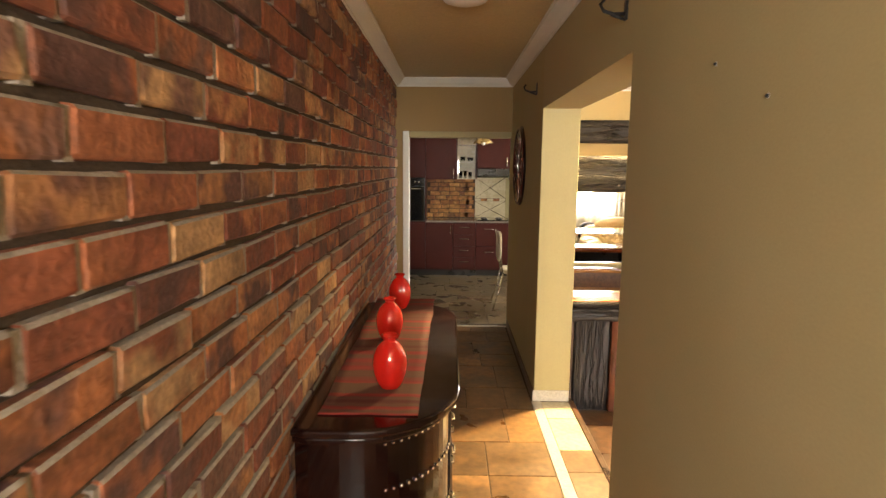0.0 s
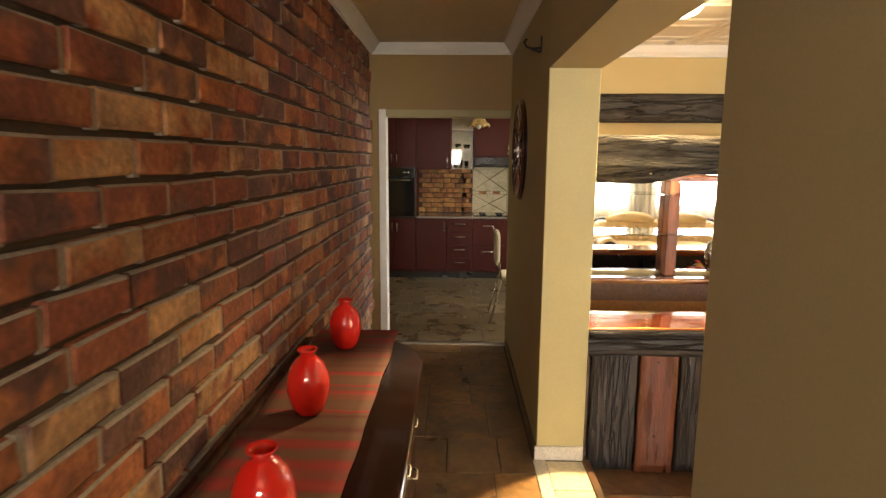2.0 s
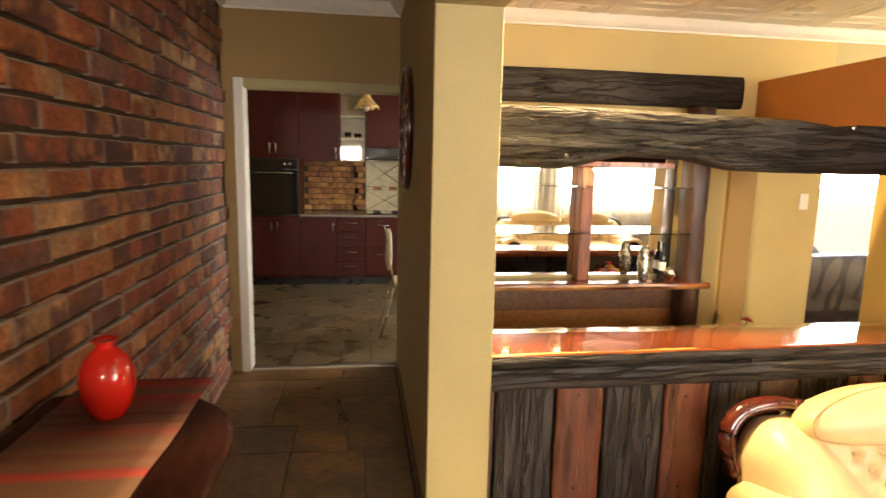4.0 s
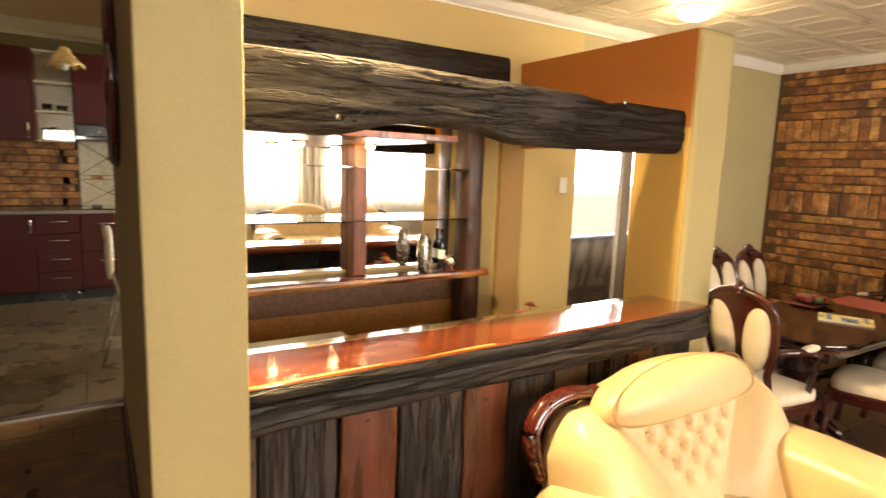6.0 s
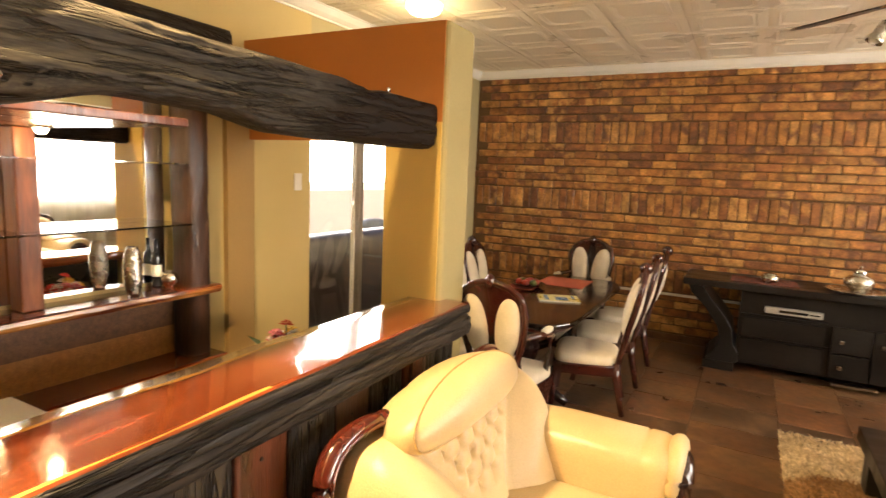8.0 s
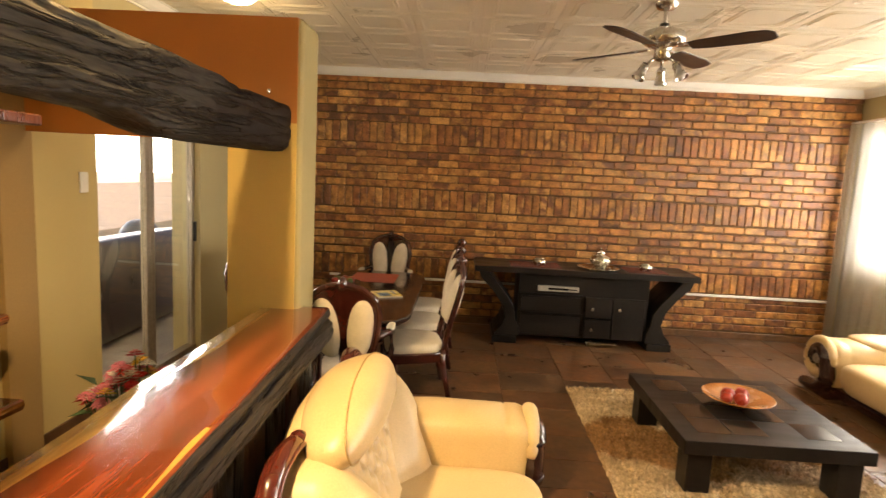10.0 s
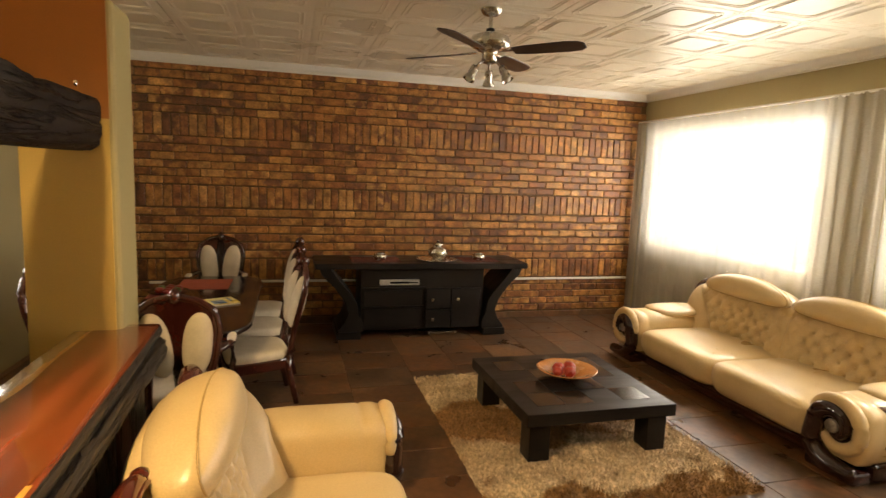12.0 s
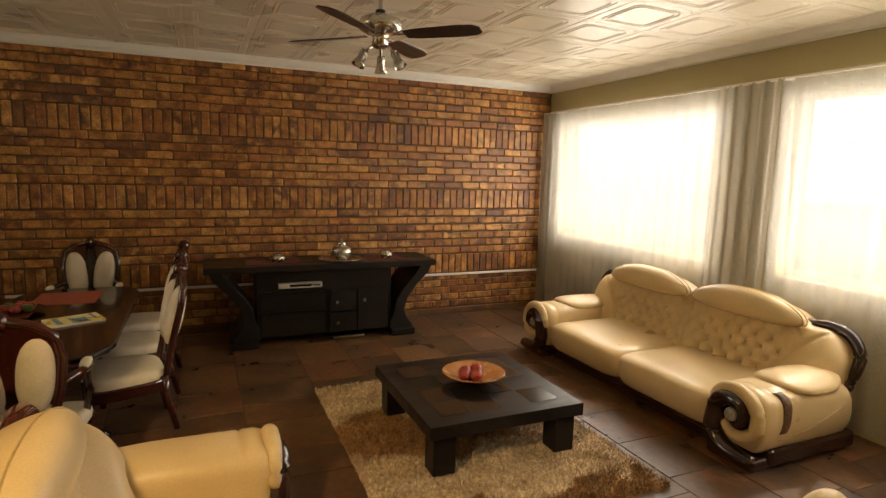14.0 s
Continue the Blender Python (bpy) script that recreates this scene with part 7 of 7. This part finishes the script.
for v in bm.verts:
    if v.co.z < -0.57:
        a = math.atan2(v.co.y, v.co.x)
        v.co.z += 0.012 * math.cos(8 * a)
part("shade", bm, M_BRASS, pl, "fluted amber glass shade", smooth=True)
part("bulb", lathe([(0, -0.62), (0.02, -0.61), (0.028, -0.585), (0.018, -0.55), (0, -0.54)], 14), M_WHITE, pl, "unlit bulb", smooth=True)
kc = thing("kitchen_chair", (0.86, 6.95, 0), "metal-legged kitchen chair with a cream seat", "chair")
for sx in (-1, 1):
    part("front_leg", tube([(-0.20, sx * 0.18, 0.46), (-0.26, sx * 0.19, 0.20), (-0.32, sx * 0.20, 0.0)], 0.011, 8), M_CHROME, kc, smooth=True)
    part("back_leg", tube([(0.16, sx * 0.18, 0.46), (0.22, sx * 0.2, 0.0)], 0.011, 8), M_CHROME, kc, smooth=True)
part("seat", pillow(0.42, 0.42, 0.07, 4, centre=(0, 0, 0.48)), M_CREAM, kc, smooth=True)
part("back_rest", pillow(0.05, 0.40, 0.36, 4, centre=(-0.24, 0, 0.78)), M_CREAM, kc, "cream padded back", smooth=True)
for sx in (-1, 1):
    part("back_post", tube([(-0.20, sx * 0.17, 0.46), (-0.235, sx * 0.17, 0.70), (-0.27, sx * 0.17, 0.97)], 0.010, 8), M_CHROME, kc, smooth=True)
M_YELLOW = surface("yellow_plastic", (0.50, 0.38, 0.05), (0.58, 0.45, 0.08), 8, 0.4, bump=0.02)
rack = thing("vegetable_rack", (-1.13, KF + 0.1, 0), "yellow plastic drawer rack beside the oven unit", "rack")
part("post_frame", box(-0.125, 0.125, 0.0, 0.34, 0.02, 0.86, 0.004, 1), M_BLACK, rack, "dark rack frame")
for k in range(3):
    part("basket", box(-0.115, 0.115, -0.02, 0.30, 0.20 + 0.21 * k, 0.34 + 0.21 * k, 0.012, 2), M_YELLOW, rack, "yellow plastic drawer")

kw = thing("window_3", (KE + 0.12, 7.45, 1.0), "white kitchen window letting in daylight", "window", kind="structure")
for z0, z1 in ((0.0, 0.05), (1.05, 1.10)):
    part("frame_rail", box(-0.02, 0.02, -0.5, 0.5, z0, z1), M_WHITE, kw)
for y0 in (-0.5, -0.02, 0.46):
    part("frame_post", box(-0.021, 0.021, y0, y0 + 0.04, 0.051, 1.049), M_WHITE, kw)
pn = part("pane", box(-0.003, 0.003, -0.459, 0.459, 0.052, 1.048), M_PANE, kw)
pn.visible_shadow = False
# unseen front door, added around the hall's fill lamp
fd = thing("door_3", (-0.04, -1.72, 0), "added unseen timber front door with a glazed upper light", "door", kind="structure")
for x0, x1, z0, z1 in ((-0.46, -0.38, 0, 2.1), (0.38, 0.46, 0, 2.1), (-0.379, 0.379, 0, 0.14), (-0.379, 0.379, 2.0, 2.1)):
    part("frame_bar", box(x0, x1, -0.03, 0.03, z0, z1), M_WHITE, fd)
part("door_panel", box(-0.379, 0.379, -0.02, 0.02, 0.141, 1.53, 0.006, 1), M_RED_BOARD, fd, "dark timber panel")
pn = part("pane", box(-0.379, 0.379, -0.004, 0.004, 1.531, 1.999), M_PANE, fd)
pn.visible_shadow = False

# ---- bricks and tiles ----
def brick_mesh(name, length, height, depth, material, wob, axis, smear=None):
    """A slightly uneven brick with softened edges, centred; its length runs along y (axis 'y') or z."""
    bm = box(-depth / 2, depth / 2, -length / 2, length / 2, -height / 2, height / 2)
    for v in bm.verts:
        v.co += Vector((random.uniform(-wob, wob) * 0.6, random.uniform(-wob, wob), random.uniform(-wob, wob)))
    bmesh.ops.bevel(bm, geom=bm.edges[:], offset=0.0065, segments=1, affect="EDGES")
    bm.normal_update()
    me = None
    if smear:
        for f in bm.faces:
            if f.normal.z > 0.35 and abs(f.normal.y) < 0.3 and f.calc_center_median().x > 0:
                f.material_index = 1
    me = mesh_of(name, bm, material)
    if smear:
        me.materials.append(smear)
    return me


def brick_wall(parent, face, into, rows, y0, y1, meshes_row, meshes_sold, near, stuff_mat, pitch, spitch, stuff_label):
    """Lays rows (z centre, kind, shift) of bricks on the plane x = face; near(y, z) picks those that are parts."""
    joined = []
    count = 0
    for z, kind, shift in rows:
        step = pitch if kind == "row" else spitch
        y = y0 + shift
        while y < y1:
            me = random.choice(meshes_row if kind == "row" else meshes_sold)
            place = Vector((face + into * 0.02 + random.uniform(-0.0025, 0.0025), y + random.uniform(-0.003, 0.003), z + random.uniform(-0.002, 0.002)))
            if near(y, z) and count < 300:
                ob = new("brick", me)
                ob.parent = parent
                ob.location = place - parent.location
                ob.rotation_euler = (random.uniform(-0.006, 0.006), 0, 0)
                count += 1
            else:
                joined.append((me, place))
            y += step
    verts, faces, tone = [], [], []
    for me, place in joined:
        n = len(verts)
        verts += [tuple(v.co + place) for v in me.vertices]
        faces += [tuple(n + i for i in p.vertices) for p in me.polygons]
        tone += [p.material_index for p in me.polygons]
    me = bpy.data.meshes.new("bricks")
    me.from_pydata(verts, [], faces)
    me.materials.append(stuff_mat)
    if any(tone):
        me.materials.append(M_MORTAR)
        me.polygons.foreach_set("material_index", tone)
    ob = new("bricks", me)
    ob.parent = parent
    ob.location = -parent.location
    tagged(ob, stuff_label, kind="stuff")


hall_wall = bpy.data.objects["wall_brick_hall"]
HB, HC = 0.275, 0.1005
hall_row = [brick_mesh("brick", HB - 0.015, HC - 0.016, 0.04, M_BRICK_RED, 0.0055, "y", M_MORTAR) for _ in range(8)]
rows = []
k = 0
z = 0.031 - HC / 2
while z < ZC - 0.03:
    rows.append((z, "row", (0.0, 0.138, 0.07, 0.2)[k % 4] if k % 3 else 0.138 * (k % 2)))
    z += HC
    k += 1
brick_wall(hall_wall, BX, -1, rows, -1.5, KY - 0.1, hall_row, hall_row, lambda y, z: 0.3 < y < 4.6 and z > 0.75, M_BRICK_RED_FAR, HB, HB, "red face bricks further along the hall")
# flush pale perpend joints between bricks
bm = bmesh.new()
for z, kind, shift in rows:
    y = -1.5 + shift + HB / 2
    while y < KY - 0.1:
        box(BX - 0.03, BX - 0.003 - random.random() * 0.004, y - 0.0125, y + 0.0125, z - HC / 2 + 0.005, z + HC / 2 - 0.012, bm=bm)
        y += HB
tagged(part("perpend_joints", bm, M_MORTAR, hall_wall), "pale flush mortar between brick ends", kind="stuff")

east_wall = bpy.data.objects["wall_east"]
EB, EC, ES = 0.222, 0.0815, 0.0815
tan_row = [brick_mesh("brick", EB - 0.007, EC - 0.011, 0.04, M_BRICK_TAN, 0.0022, "y") for _ in range(7)]
tan_sold = [brick_mesh("brick", ES - 0.009, 0.212, 0.04, M_BRICK_TAN, 0.002, "z") for _ in range(7)]
erows = []
bands = [(0.36, 0.585), (1.105, 1.335), (1.81, 2.03)]
z = ZF + 0.08
k = 0
for lo, hi in bands + [(ZR - 0.06, ZR + 0.2)]:
    n = max(1, round((lo - z) / EC))
    for i in range(n):
        erows.append((z + (i + 0.5) * (lo - z) / n, "row", (k % 2) * EB / 2 + random.uniform(0, 0.02)))
        k += 1
    if hi < ZR:
        erows.append(((lo + hi) / 2, "soldier", 0))
    z = hi
brick_wall(east_wall, EX, 1, erows, SY + 0.05, NY - 0.05, tan_row, tan_sold, lambda y, z: 0.2 < y < 3.6 and z > 0.75, M_BRICK_TAN_FAR, EB, ES, "tan face bricks of the rest of the wall")


def slate_floor(parent, x0, x1, y0, y1, z, size, mat, far_mat=None, limit=310):
    """Irregular rectangular slates laid in rows with narrow joints."""
    shapes = {}
    y = y0
    joined_v, joined_f = [], []
    count = 0
    while y < y1 - 0.02:
        h = random.choice((0.8, 1.0, 1.0, 1.25)) * size
        h = min(h, y1 - y)
        x = x0
        while x < x1 - 0.02:
            w = min(random.choice((0.75, 1.0, 1.0, 1.4)) * size, x1 - x)
            key = (round(w, 2), round(h, 2))
            if key not in shapes:
                bm = box(-w / 2 + 0.003, w / 2 - 0.003, -h / 2 + 0.003, h / 2 - 0.003, -0.012, 0.0)
                bmesh.ops.bevel(bm, geom=[e for e in bm.edges if all(v.co.z > -0.001 for v in e.verts)], offset=0.002, segments=1, affect="EDGES")
                shapes[key] = mesh_of("slate", bm, mat)
            place = Vector((x + w / 2, y + h / 2, z + random.uniform(-0.0015, 0.0015)))
            if far_mat is None and count < limit:
                ob = new("slate", shapes[key])
                ob.parent = parent
                ob.location = place - parent.location
                ob.rotation_euler = (random.uniform(-0.002, 0.002), random.uniform(-0.002, 0.002), 0)
                count += 1
            else:
                n = len(joined_v)
                joined_v += [tuple(v.co + place) for v in shapes[key].vertices]
                joined_f += [tuple(n + i for i in p.vertices) for p in shapes[key].polygons]
            x += w
        y += h
    if joined_v:
        me = bpy.data.meshes.new("slates")
        me.from_pydata(joined_v, [], joined_f)
        me.materials.append(far_mat or M_SLATE_FAR)
        ob = new("slates", me)
        ob.parent = parent
        tagged(ob, "multicolour slate tiles of the floor", kind="stuff")


slate_floor(bpy.data.objects["floor_hall"], BX, 0.63, -1.5, KY, 0.0, 0.40, M_SLATE_HALL)
slate_floor(bpy.data.objects["floor_hall"], 0.70, STEP - 0.03, NWY, 3.30, 0.001, 0.42, M_SLATE_HALL)
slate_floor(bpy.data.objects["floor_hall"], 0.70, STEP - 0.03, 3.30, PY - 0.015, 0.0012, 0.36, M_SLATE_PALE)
slate_floor(bpy.data.objects["floor_kitchen"], KW0, KE, KY + 0.12, KN, 0.0, 0.45, M_SLATE_KITCHEN)
slate_floor(bpy.data.objects["floor_lounge"], STEP + 0.012, EX, SY, NY, ZF, 0.42, M_SLATE)
